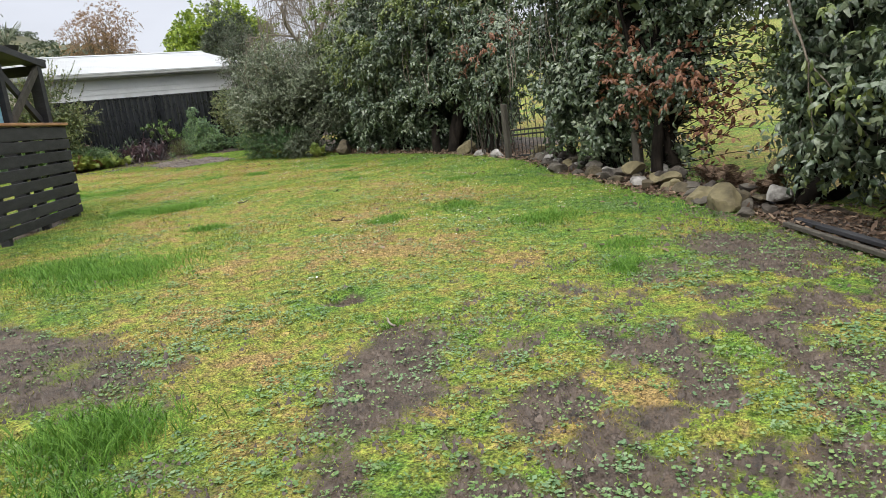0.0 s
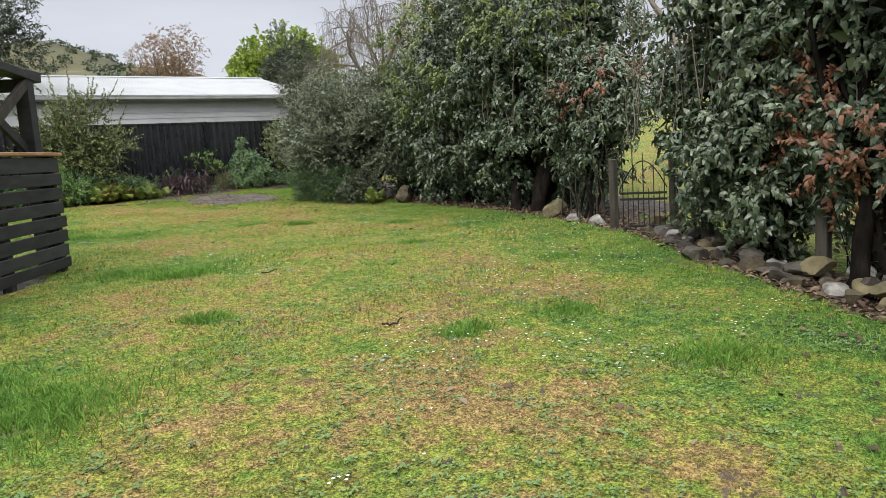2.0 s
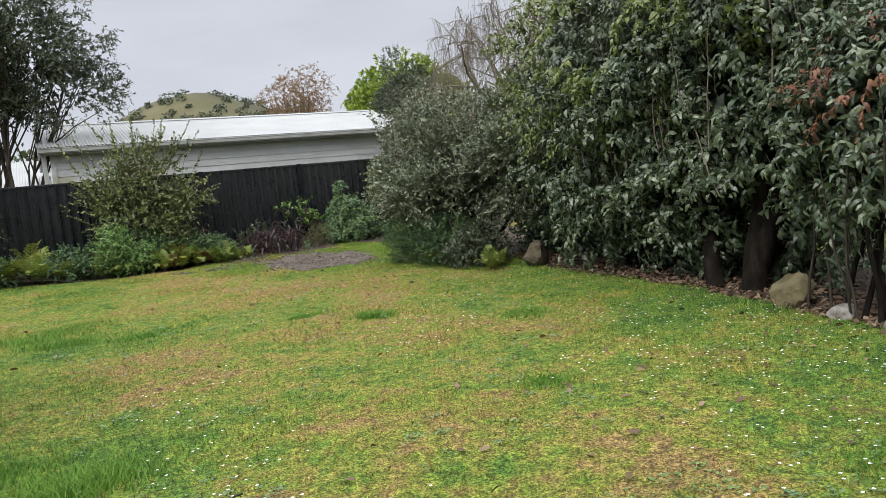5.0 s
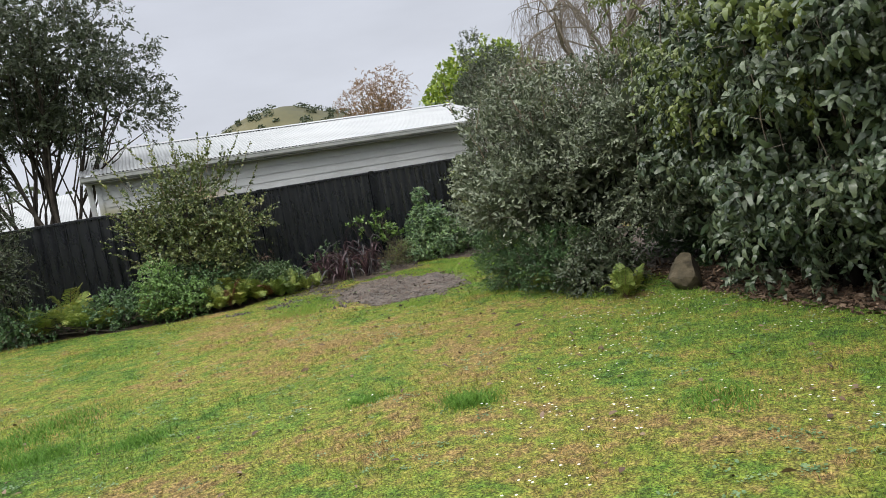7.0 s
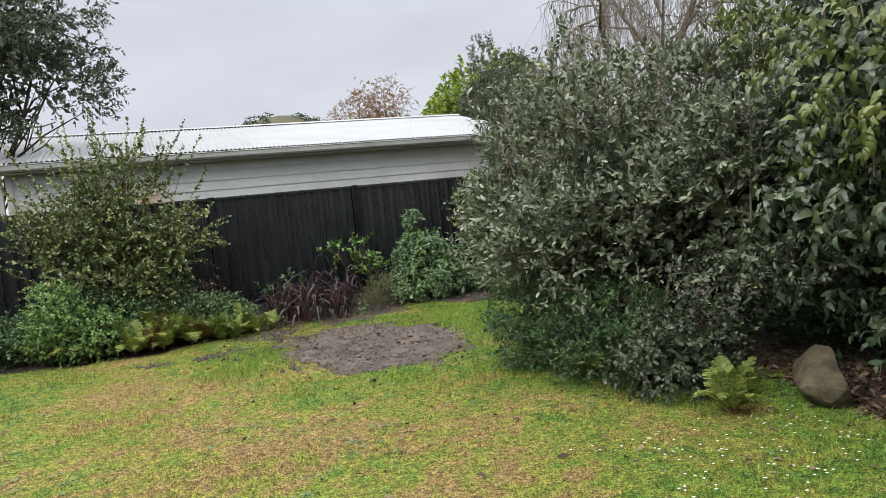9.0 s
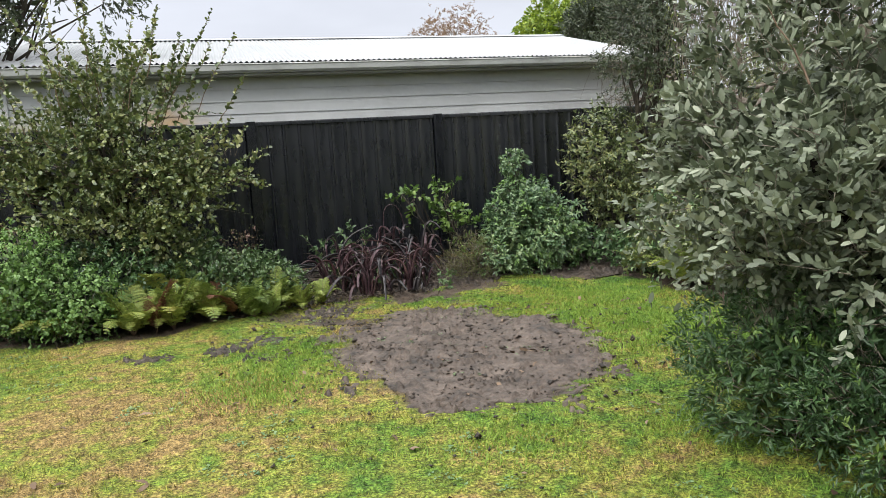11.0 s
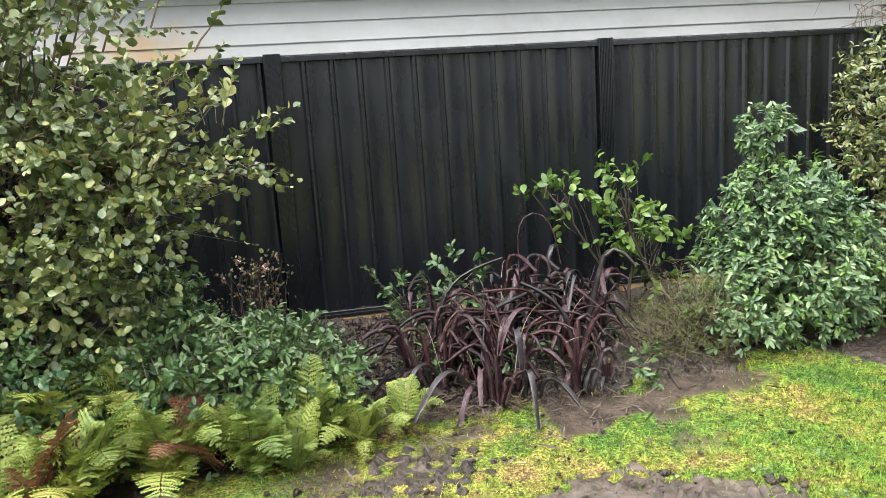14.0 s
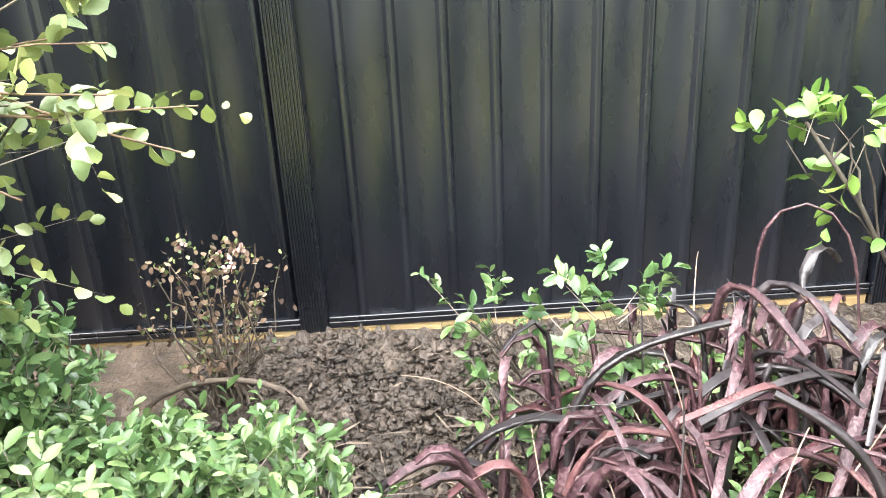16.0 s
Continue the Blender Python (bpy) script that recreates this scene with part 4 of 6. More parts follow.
for x, y, h in ((8.55, 5.45, 0.75), (9.3, 7.1, 0.8)):
    o = part("fence_post", box_bm((x - 0.055, y - 0.055, zg(x, y) - 0.2), (x + 0.055, y + 0.055, zg(x, y) + h), 0.01), M_WOOD)
    tagged(o, "weathered timber fence post inside the hedge", "post", "old fence posts")

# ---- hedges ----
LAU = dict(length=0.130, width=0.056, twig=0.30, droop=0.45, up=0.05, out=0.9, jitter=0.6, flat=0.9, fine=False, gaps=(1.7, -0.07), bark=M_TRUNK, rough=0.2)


def hedge(name, label, base, blobs, twigs, seed, stems=3, stem_r=0.08, **kw):
    opt = dict(LAU)
    opt.update(kw)
    return plant(name, label, "hedge", base, blobs, M_LAUREL, twigs, 11, stems=stems, stem_r=stem_r, seed=seed, **opt)


# pale leaves on the upper lobes stand in for light on the hedge top
hedge_a = hedge("laurel_hedge", "tall dense dark green broad-leaved hedge tree on thick trunks", (10.75, 11.3, zg(10.75, 11.3)), [((11.6, 11.4, 2.9), (1.3, 1.5, 2.2)), ((11.5, 12.6, 2.6), (1.35, 1.3, 2.0)), ((11.2, 10.9, 2.3), (0.75, 0.75, 1.4))], 3700, 11, 4, 0.12, inner=1.6, floor=0.68, tips=(M_LAUREL_Y, 0.16, [((11.0, 12.9, 3.5), (1.2, 1.3, 1.1)), ((11.0, 11.2, 3.9), (1.1, 1.1, 1.0))]))
hedge_b = hedge("laurel_hedge", "tall dense dark green broad-leaved hedge with red shoot tips", (11.6, 13.9, zg(11.6, 13.9)), [((11.75, 13.8, 2.7), (1.45, 1.3, 2.0)), ((12.2, 15.0, 2.6), (1.3, 1.3, 1.7))], 2900, 12, 3, 0.10, inner=1.6, floor=0.7, tips=(M_LAUREL_Y, 0.2, [((12.0, 15.0, 3.5), (1.4, 1.35, 1.15)), ((11.6, 14.6, 3.0), (1.2, 1.0, 1.2))]))
bush_a = hedge("laurel_bush", "smaller thin-stemmed laurel with red leaf tips beside the gate", (10.15, 9.55, zg(10.1, 9.5)), [((10.45, 9.55, 2.0), (0.6, 0.65, 0.75))], 700, 13, 5, 0.03, floor=1.0, length=0.12, width=0.045, tips=(M_RED, 0.10, [((10.45, 9.5, 2.3), (0.55, 0.6, 0.5))]))
hedge_c = hedge("laurel_hedge", "dense broad-leaved hedge tree standing over edging stones", (8.95, 6.2, zg(8.9, 6.2)), [((9.5, 6.9, 2.2), (0.75, 0.75, 1.7)), ((9.35, 6.1, 2.7), (0.9, 0.9, 1.9)), ((9.1, 6.3, 1.25), (0.6, 0.8, 0.75))], 2500, 14, 4, 0.09, inner=0.7, floor=0.5, tips=(M_RED, 0.03, [((9.0, 5.6, 1.9), (0.5, 0.4, 0.6))]))
hedge_d = hedge("laurel_hedge", "broad-leaved hedge tree with patches of dead red leaves", (8.45, 5.0, zg(8.4, 5.0)), [((8.9, 5.4, 2.6), (0.65, 0.55, 1.6)), ((8.6, 4.3, 3.2), (0.8, 0.9, 0.9)), ((8.75, 5.1, 1.2), (0.45, 0.5, 0.6))], 1500, 15, 4, 0.08, inner=0.5, floor=0.5, tips=(M_RED, 0.03, [((8.45, 4.7, 1.5), (0.4, 0.4, 0.35)), ((8.5, 5.35, 1.45), (0.3, 0.3, 0.35))]))
# a few pale tips here lighten the hedge's lit side by colour
hedge_e = hedge("laurel_hedge", "open leafy laurel hedge with drooping shoots over dry litter", (7.75, 3.0, zg(7.7, 3.0)), [((7.95, 2.75, 1.9), (0.75, 0.5, 1.7)), ((7.6, 2.2, 1.5), (0.9, 0.8, 1.4)), ((6.9, 1.2, 1.4), (0.9, 0.9, 1.5))], 2000, 16, 4, 0.08, inner=0.4, floor=0.25, tips=(M_LAUREL_Y, 0.05, None))
hedge("laurel_hedge", "broad-leaved hedge beyond the start of the lawn", (6.3, -0.4, zg(6.3, -0.4)), [((6.4, -0.2, 1.7), (0.9, 1.2, 1.6))], 700, 17, 3, 0.07, floor=0.2)

rv = np.random.default_rng(171)
for ob_, cx, cy, z0, dx, dy, n_, seed_ in ((hedge_a, 10.75, 11.6, 1.5, 0.25, 0.9, 44, 172), (hedge_b, 10.95, 13.9, 1.6, 0.2, 0.8, 22, 173), (bush_a, 10.2, 9.55, 0.45, 0.2, 0.3, 9, 174), (hedge_c, 8.95, 6.35, 1.0, 0.2, 0.7, 40, 175)):
    st_ = [(cx + rv.normal() * dx, cy + rv.normal() * dy, z0 + rv.uniform(0, 1.2) * (z0 > 0.5)) for _ in range(n_)]
    shoots(ob_, st_, [(x + rv.normal() * 0.12, y + rv.normal() * 0.2, z + rv.uniform(1.2, 2.4)) for x, y, z in st_], 13, 0.12, 0.05, M_LAUREL, seed_, 0.009 if z0 > 0.5 else 0.012, leafy=0.35, fine=False, bark=M_TWIG if z0 > 0.5 else M_BARK)

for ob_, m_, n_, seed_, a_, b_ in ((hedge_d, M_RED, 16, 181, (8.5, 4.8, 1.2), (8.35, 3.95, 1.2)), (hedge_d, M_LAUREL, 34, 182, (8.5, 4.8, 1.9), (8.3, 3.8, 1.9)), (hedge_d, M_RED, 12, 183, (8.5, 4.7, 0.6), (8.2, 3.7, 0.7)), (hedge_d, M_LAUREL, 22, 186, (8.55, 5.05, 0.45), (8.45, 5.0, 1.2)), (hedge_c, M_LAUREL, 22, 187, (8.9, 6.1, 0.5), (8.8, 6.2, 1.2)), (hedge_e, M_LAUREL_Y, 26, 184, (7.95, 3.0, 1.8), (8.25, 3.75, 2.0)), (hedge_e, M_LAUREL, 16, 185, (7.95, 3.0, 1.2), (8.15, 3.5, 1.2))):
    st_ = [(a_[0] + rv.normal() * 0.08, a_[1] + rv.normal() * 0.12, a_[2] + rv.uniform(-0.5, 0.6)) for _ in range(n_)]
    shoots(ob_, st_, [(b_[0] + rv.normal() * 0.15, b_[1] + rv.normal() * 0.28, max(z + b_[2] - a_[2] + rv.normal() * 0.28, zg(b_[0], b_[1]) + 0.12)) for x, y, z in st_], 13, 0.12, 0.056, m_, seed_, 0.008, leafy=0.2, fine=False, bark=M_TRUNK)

# added mass that hides lit soil, standing in for the dark under the hedge
plant("hedge_gap_filler", "leafy mass added low behind the hedge trunks to keep the gap dark", "shrub", (12.1, 12.3, zg(12.1, 12.3)), [((12.3, 12.2, 0.9), (0.7, 1.1, 0.9)), ((12.4, 14.0, 0.9), (0.7, 1.2, 0.9)), ((12.7, 15.8, 1.0), (0.8, 1.2, 1.0)), ((12.9, 17.3, 1.0), (0.7, 1.0, 1.0))], M_BUSH, 1700, 11, 0.12, 0.05, stems=8, stem_r=0.03, twig=0.25, fine=None, floor=0.3, seed=18)

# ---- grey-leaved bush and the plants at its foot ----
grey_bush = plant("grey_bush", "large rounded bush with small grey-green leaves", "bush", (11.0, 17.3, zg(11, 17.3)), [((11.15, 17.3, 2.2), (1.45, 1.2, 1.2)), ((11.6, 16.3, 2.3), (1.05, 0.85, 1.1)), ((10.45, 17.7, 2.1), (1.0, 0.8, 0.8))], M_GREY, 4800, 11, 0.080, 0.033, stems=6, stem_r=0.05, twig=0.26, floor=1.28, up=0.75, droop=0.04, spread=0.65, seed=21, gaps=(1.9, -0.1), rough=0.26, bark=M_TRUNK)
rb = np.random.default_rng(211)
gb_a = [(10.9 + rb.normal() * 0.55, 17.1 + rb.normal() * 0.5, 2.85 + rb.normal() * 0.2) for _ in range(34)]
shoots(grey_bush, gb_a, [(x + rb.normal() * 0.18, y + rb.normal() * 0.18, z + rb.uniform(0.25, 0.6)) for x, y, z in gb_a], 14, 0.08, 0.028, M_GREY, 212, 0.005)
plant("low_shrub", "low feathery dark green shrub with yellow-green tips", "shrub", (10.3, 17.3, zg(10.3, 17.3)), [((10.1, 17.6, 1.0), (0.65, 0.6, 0.5)), ((10.2, 16.9, 0.95), (0.6, 0.5, 0.45))], M_BUSH, 1500, 12, 0.06, 0.018, stems=5, stem_r=0.015, twig=0.16, fine=None, floor=0.62, up=0.6, seed=22, tips=(M_LEMON, 0.09, None))
plant("low_shrub", "low dark green shrub under the grey bush", "shrub", (10.35, 16.3, zg(10.35, 16.3)), [((10.4, 16.25, 0.85), (0.5, 0.45, 0.4))], M_TREE, 500, 10, 0.06, 0.03, stems=4, stem_r=0.012, twig=0.14, floor=0.6, up=0.4, seed=23)

# ---- bed along the fence ----
olive = plant("olive_shrub", "open upright shrub with small rounded olive-green leaves", "shrub", (6.15, 22.6, zg(6.15, 22.6)), [((5.95, 22.6, 2.25), (0.9, 0.55, 0.8)), ((6.3, 22.6, 2.95), (0.6, 0.42, 0.55)), ((7.0, 22.38, 2.35), (0.45, 0.24, 0.26)), ((5.35, 22.6, 2.4), (0.45, 0.35, 0.35)), ((6.45, 22.4, 1.75), (0.55, 0.35, 0.35)), ((6.75, 22.36, 2.2), (0.5, 0.28, 0.42))], M_SHRUB, 1300, 12, 0.060, 0.045, inner=0.15, stems=7, stem_r=0.03, twig=0.3, floor=1.2, up=0.75, droop=0.03, spread=0.8, depth=0.75, rough=0.36, seed=31, fine=True, gaps=(2.6, -0.12), tips=(M_LAUREL_Y, 0.06, None))
ro_ = np.random.default_rng(311)
ol_a = [(6.2 + ro_.normal() * 0.42, 22.58 + ro_.normal() * 0.2, 2.85 + ro_.normal() * 0.28) for _ in range(46)]
ol_b = [(6.25 + (x - 6.2) * 1.5 + ro_.normal() * 0.1, y + (y - 22.58) * 0.4 + ro_.normal() * 0.08, z + ro_.uniform(0.45, 1.0)) for x, y, z in ol_a]
ol_a += [(6.5 + ro_.normal() * 0.15, 22.4 + ro_.normal() * 0.1, 2.25 + ro_.normal() * 0.16) for _ in range(30)]
ol_b += [(7.38 + ro_.uniform(-0.3, 0.3), 22.33 + ro_.normal() * 0.1, 2.3 + ro_.uniform(-0.3, 0.42)) for _ in range(30)]
ol_a += [(5.6 + ro_.normal() * 0.2, 22.5 + ro_.normal() * 0.1, 2.2 + ro_.normal() * 0.25) for _ in range(16)]
ol_b += [(4.95 + ro_.uniform(-0.2, 0.3), 22.45 + ro_.normal() * 0.15, 2.5 + ro_.uniform(-0.5, 0.4)) for _ in range(16)]
shoots(olive, ol_a, ol_b, 30, 0.064, 0.050, M_SHRUB, 312, 0.006)
plant("bed_shrub", "dense dark green shrub at the back of the bed", "shrub", (6.1, 22.0, zg(6.1, 22.0)), [((5.6, 22.15, 1.2), (0.65, 0.4, 0.45)), ((6.2, 22.3, 1.2), (0.4, 0.35, 0.42))], M_BUSH, 750, 11, 0.055, 0.028, stems=5, stem_r=0.012, twig=0.16, floor=0.85, up=0.5, seed=32)
plant("glossy_shrub", "low glossy bright green shrub with upright leafy shoots", "shrub", (7.15, 22.45, zg(7.15, 22.45)), [((7.0, 22.4, 1.1), (0.62, 0.42, 0.36)), ((7.4, 22.4, 1.05), (0.45, 0.4, 0.3)), ((6.9, 22.75, 1.35), (0.25, 0.2, 0.3))], M_CHOISYA, 1000, 9, 0.064, 0.029, inner=0.5, stems=6, stem_r=0.01, twig=0.16, floor=0.9, up=0.9, droop=0.12, seed=33, fine=True)
plant("mint_shrub", "cone-shaped green shrub with leaflets in whorls before the fence", "shrub", (10.7, 22.7, zg(10.7, 22.7)), [((10.75, 22.65, 1.22), (0.60, 0.45, 0.42)), ((10.68, 22.7, 1.72), (0.42, 0.32, 0.36)), ((10.6, 22.75, 2.18), (0.17, 0.15, 0.2)), ((10.27, 22.48, 1.08), (0.26, 0.22, 0.22)), ((11.12, 22.6, 1.42), (0.28, 0.28, 0.28))], M_MINT, 1350, 7, 0.070, 0.025, stems=6, stem_r=0.012, twig=0.055, floor=0.9, up=0.7, spread=1.7, droop=0.3, depth=0.3, rough=0.26, jitter=0.3, flat=0.6, seed=34, fine=True, gaps=(3.2, -0.16), tips=(M_WEEDY, 0.12, None))
plant("lemon_sapling", "spindly young citrus with yellow-green leaves", "sapling", (9.9, 23.2, zg(9.9, 23.2)), [((9.85, 23.2, 1.75), (0.14, 0.14, 0.28)), ((9.4, 23.25, 1.85), (0.28, 0.1, 0.1)), ((10.0, 23.1, 1.4), (0.2, 0.2, 0.2))], M_LEMON, 62, 7, 0.095, 0.05, inner=0, stems=4, stem_r=0.014, twig=0.2, floor=1.0, up=0.7, seed=35, fine=True)
plant("wispy_shrub", "low wispy yellow-green and brown shrub", "shrub", (9.95, 22.55, zg(9.95, 22.55)), [((9.95, 22.5, 1.15), (0.36, 0.26, 0.3)), ((9.75, 22.6, 1.0), (0.25, 0.2, 0.15))], M_WISP, 420, 18, 0.03, 0.005, stems=9, stem_r=0.006, twig=0.16, fine=None, floor=0.88, up=0.7, seed=36, rough=0.4)
plant("creeping_weed", "green leafy weed growing through the dead flax", "weed", (8.6, 22.5, zg(8.6, 22.5)), [((8.45, 22.75, 1.05), (0.2, 0.15, 0.2)), ((8.75, 22.5, 1.0), (0.25, 0.2, 0.14)), ((9.1, 22.7, 1.0), (0.2, 0.2, 0.12)), ((8.3, 22.55, 1.0), (0.12, 0.12, 0.12)), ((9.45, 22.3, 0.95), (0.15, 0.12, 0.1))], M_CHOISYA, 95, 8, 0.06, 0.03, inner=0, stems=7, stem_r=0.005, twig=0.12, floor=0.85, up=0.7, seed=48, fine=True)
plant("corner_shrub", "pale-tipped bushy shrub in the fence corner", "shrub", (12.2, 23.2, zg(12.2, 23.2)), [((12.15, 23.2, 2.2), (0.62, 0.4, 0.65)), ((12.3, 23.1, 1.5), (0.4, 0.35, 0.5))], M_SHRUB, 650, 11, 0.07, 0.026, inner=0.5, stems=5, stem_r=0.02, twig=0.2, floor=1.1, up=0.7, seed=37, tips=(M_LAUREL_Y, 0.1, None))
plant("corner_undergrowth", "dark mixed undergrowth filling the bed corner", "shrub", (11.6, 22.7, zg(11.6, 22.7)), [((11.6, 22.7, 1.0), (0.45, 0.35, 0.26)), ((11.9, 22.2, 1.02), (0.35, 0.35, 0.26)), ((12.6, 22.3, 1.3), (0.5, 0.5, 0.5))], M_BUSH, 500, 10, 0.075, 0.034, stems=5, stem_r=0.012, twig=0.18, floor=0.9, up=0.6, seed=46)
plant("leafy_weed", "low bright green small-leaved shrub at the bed edge", "shrub", (5.9, 21.75, zg(5.9, 21.75)), [((5.85, 21.75, 1.15), (0.35, 0.25, 0.35)), ((5.45, 21.85, 1.35), (0.35, 0.28, 0.5))], M_WEEDY, 620, 9, 0.05, 0.028, stems=5, stem_r=0.008, twig=0.14, floor=0.85, up=0.8, seed=47)
plant("slender_tree", "slender dark-leaved tree with a bare rough trunk", "tree", (12.8, 23.0, zg(12.8, 23)), [((12.75, 23.0, 4.0), (0.7, 0.6, 0.9)), ((12.5, 22.9, 3.3), (0.5, 0.4, 0.4))], M_TREE, 700, 11, 0.06, 0.024, stems=2, stem_r=0.055, twig=0.22, fine=None, floor=2.6, seed=38, flare=0.03)
plant("grey_shrub", "broad grey-green leafed shrub at the lawn corner", "shrub", (12.3, 21.3, zg(12.3, 21.3)), [((12.2, 21.35, 1.35), (0.6, 0.6, 0.55)), ((12.5, 20.6, 1.4), (0.7, 0.7, 0.7)), ((11.85, 21.6, 1.15), (0.35, 0.35, 0.3))], M_SHRUB, 900, 10, 0.085, 0.036, stems=6, stem_r=0.02, twig=0.2, floor=0.9, up=0.5, seed=39, tips=(M_MINT, 0.35, None))
plant("corner_tree", "leafy tree leaning over the far end of the bed", "tree", (2.8, 22.9, zg(2.8, 22.9)), [((2.7, 22.8, 3.0), (0.8, 0.6, 0.8)), ((2.9, 22.6, 2.1), (0.6, 0.5, 0.6))], M_TREE, 900, 11, 0.06, 0.025, stems=4, stem_r=0.03, twig=0.2, fine=None, floor=1.5, seed=40)
plant("bed_shrub", "mixed low green shrub among ferns in the bed", "shrub", (4.9, 22.3, zg(4.9, 22.3)), [((4.7, 22.4, 1.15), (0.6, 0.4, 0.35)), ((3.2, 22.6, 1.15), (0.6, 0.4, 0.35))], M_BUSH, 600, 10, 0.06, 0.03, stems=5, stem_r=0.012, twig=0.16, floor=0.9, up=0.5, seed=41)

plant("seedling", "small bright green seedling shrub behind the flax", "shrub", (8.75, 23.1, zg(8.75, 23.1)), [((8.62, 23.05, 1.32), (0.18, 0.12, 0.24)), ((8.25, 23.2, 1.32), (0.12, 0.08, 0.1)), ((8.45, 22.95, 1.15), (0.2, 0.15, 0.16)), ((8.9, 22.9, 1.15), (0.2, 0.15, 0.15))], M_CHOISYA, 72, 8, 0.075, 0.034, inner=0, stems=4, stem_r=0.008, twig=0.16, floor=1.0, up=0.8, seed=44, fine=True)
for i_, (x_, y_, h_) in enumerate(((6.72, 22.75, 0.85), (6.95, 22.8, 0.55), (7.35, 22.55, 0.45), (6.55, 22.8, 0.5), (7.75, 22.25, 0.4))):
    z_ = zg(x_, y_)
    plant("leafy_shoot", "single upright shoot with paired glossy leaves", "shoot", (x_, y_, z_), [((x_, y_, z_ + h_ * 0.6), (0.05, 0.05, h_ * 0.4))], M_CHOISYA, 9, 5, 0.075, 0.032, inner=0, stems=1, stem_r=0.006, twig=0.1, floor=z_, up=0.9, seed=80 + i_, fine=True, branch=False, flare=0.01, group="leafy shoots")

# ---- trees beyond the fences ----
plant("evergreen_tree", "tall spreading dark evergreen tree behind the fence", "tree", (3.55, 25.9, 1.1), [((3.9, 25.9, 6.6), (2.1, 1.6, 1.5)), ((2.4, 25.9, 5.7), (1.9, 1.5, 1.3)), ((5.1, 25.8, 5.2), (1.2, 0.9, 0.75)), ((1.6, 25.9, 4.4), (1.2, 1.0, 0.9)), ((3.9, 25.9, 4.9), (0.9, 0.7, 0.5))], M_TREE, 4200, 11, 0.12, 0.046, inner=0.6, stems=11, stem_r=0.055, twig=0.3, fine=None, floor=2.9, depth=0.5, rough=0.3, up=0.4, seed=51, flare=0.3, gaps=(0.9, -0.06))
plant("neighbour_bush", "olive-brown bush beyond the fence corner", "bush", (17.0, 27.5, 1.1), [((16.6, 27.3, 2.8), (1.7, 1.2, 1.5)), ((19.2, 28.5, 3.2), (2.0, 1.4, 2.0)), ((17.5, 26.0, 2.2), (1.5, 1.0, 1.1))], M_SHRUB, 1500, 10, 0.13, 0.05, stems=5, stem_r=0.05, twig=0.3, fine=None, floor=1.1, seed=55)
plant("round_tree", "round-headed lime green tree beyond the shed", "tree", (20.5, 38.7, 1.1), [((20.4, 38.7, 5.9), (2.8, 2.4, 2.55)), ((22.2, 38.9, 5.8), (1.6, 1.6, 2.1)), ((18.7, 38.7, 5.6), (1.3, 1.4, 1.6))], M_LIME, 3200, 11, 0.2, 0.115, stems=3, stem_r=0.15, twig=0.3, fine=None, seed=52, twig_every=0, gaps=(1.0, -0.2))
plant("dark_tree", "dark grey-green tree in front of the lime green tree", "tree", (16.0, 29.7, 1.1), [((16.0, 29.7, 5.5), (0.85, 0.75, 1.05)), ((16.3, 29.7, 4.5), (1.1, 0.8, 0.9)), ((15.3, 29.7, 4.6), (0.6, 0.6, 0.8))], M_TREE, 1700, 11, 0.11, 0.045, stems=4, stem_r=0.08, twig=0.35, fine=None, up=0.9, seed=53, gaps=(1.6, -0.15), rough=0.3)
plant("russet_tree", "distant spreading tree with sparse russet foliage", "tree", (22.9, 63, 1.1), [((22.0, 63, 10.6), (2.0, 1.8, 1.4)), ((23.6, 63, 11.2), (2.0, 1.8, 1.7)), ((22.9, 63, 9.2), (2.8, 2.2, 1.0)), ((23.0, 63.5, 7.6), (3.6, 2.0, 1.2))], M_BROWNTREE, 1900, 9, 0.18, 0.07, inner=0.0, stems=9, stem_r=0.12, twig=0.4, depth=0.6, up=0.1, jitter=1.1, fine=None, twig_every=0, seed=54, rough=0.3, bark=M_TWIG)

# ---- distance ----


def hill(name, cx, cy, rx, ry, h, label, seed):
    n = 60
    xs, ys = np.linspace(-1, 1, n), np.linspace(-1, 1, n)
    V = []
    for v in ys:
        for u in xs:
            f = max(0.0, 1 - (u * u + v * v)) ** 1.2
            V.append((cx + u * rx, cy + v * ry, -1 + h * f * (1 + 0.35 * noise.noise(Vector((u * 2.3 + seed, v * 2.3, 0)))) + 1.5 * f * noise.noise(Vector((u * 9, v * 9, seed)))))
    q = np.arange(n * n).reshape(n, n)
    F = np.stack([q[:-1, :-1], q[:-1, 1:], q[1:, 1:], q[1:, :-1]], -1).reshape(-1, 4)
    o = link(name, mesh_np(name, V, F), M_HILL, smooth=True)
    return tagged(o, label, "hill", kind="structure")


hill("hill", 78, 300, 130, 110, 44, "distant grassy hill dotted with scrub", 1.0)


def hill_z(x, y):
    u, v = (x - 78) / 130, (y - 300) / 110
    f = max(0.0, 1 - (u * u + v * v)) ** 1.2
    return -1 + 44 * f * (1 + 0.35 * noise.noise(Vector((u * 2.3 + 1.0, v * 2.3, 0))))


hs = np.random.default_rng(6)
hill_spots = []
for _ in range(230):
    hx, hy = hs.uniform(0, 120), hs.uniform(225, 300)
    hill_spots.append((hx, hy, hill_z(hx, hy) + 0.5))


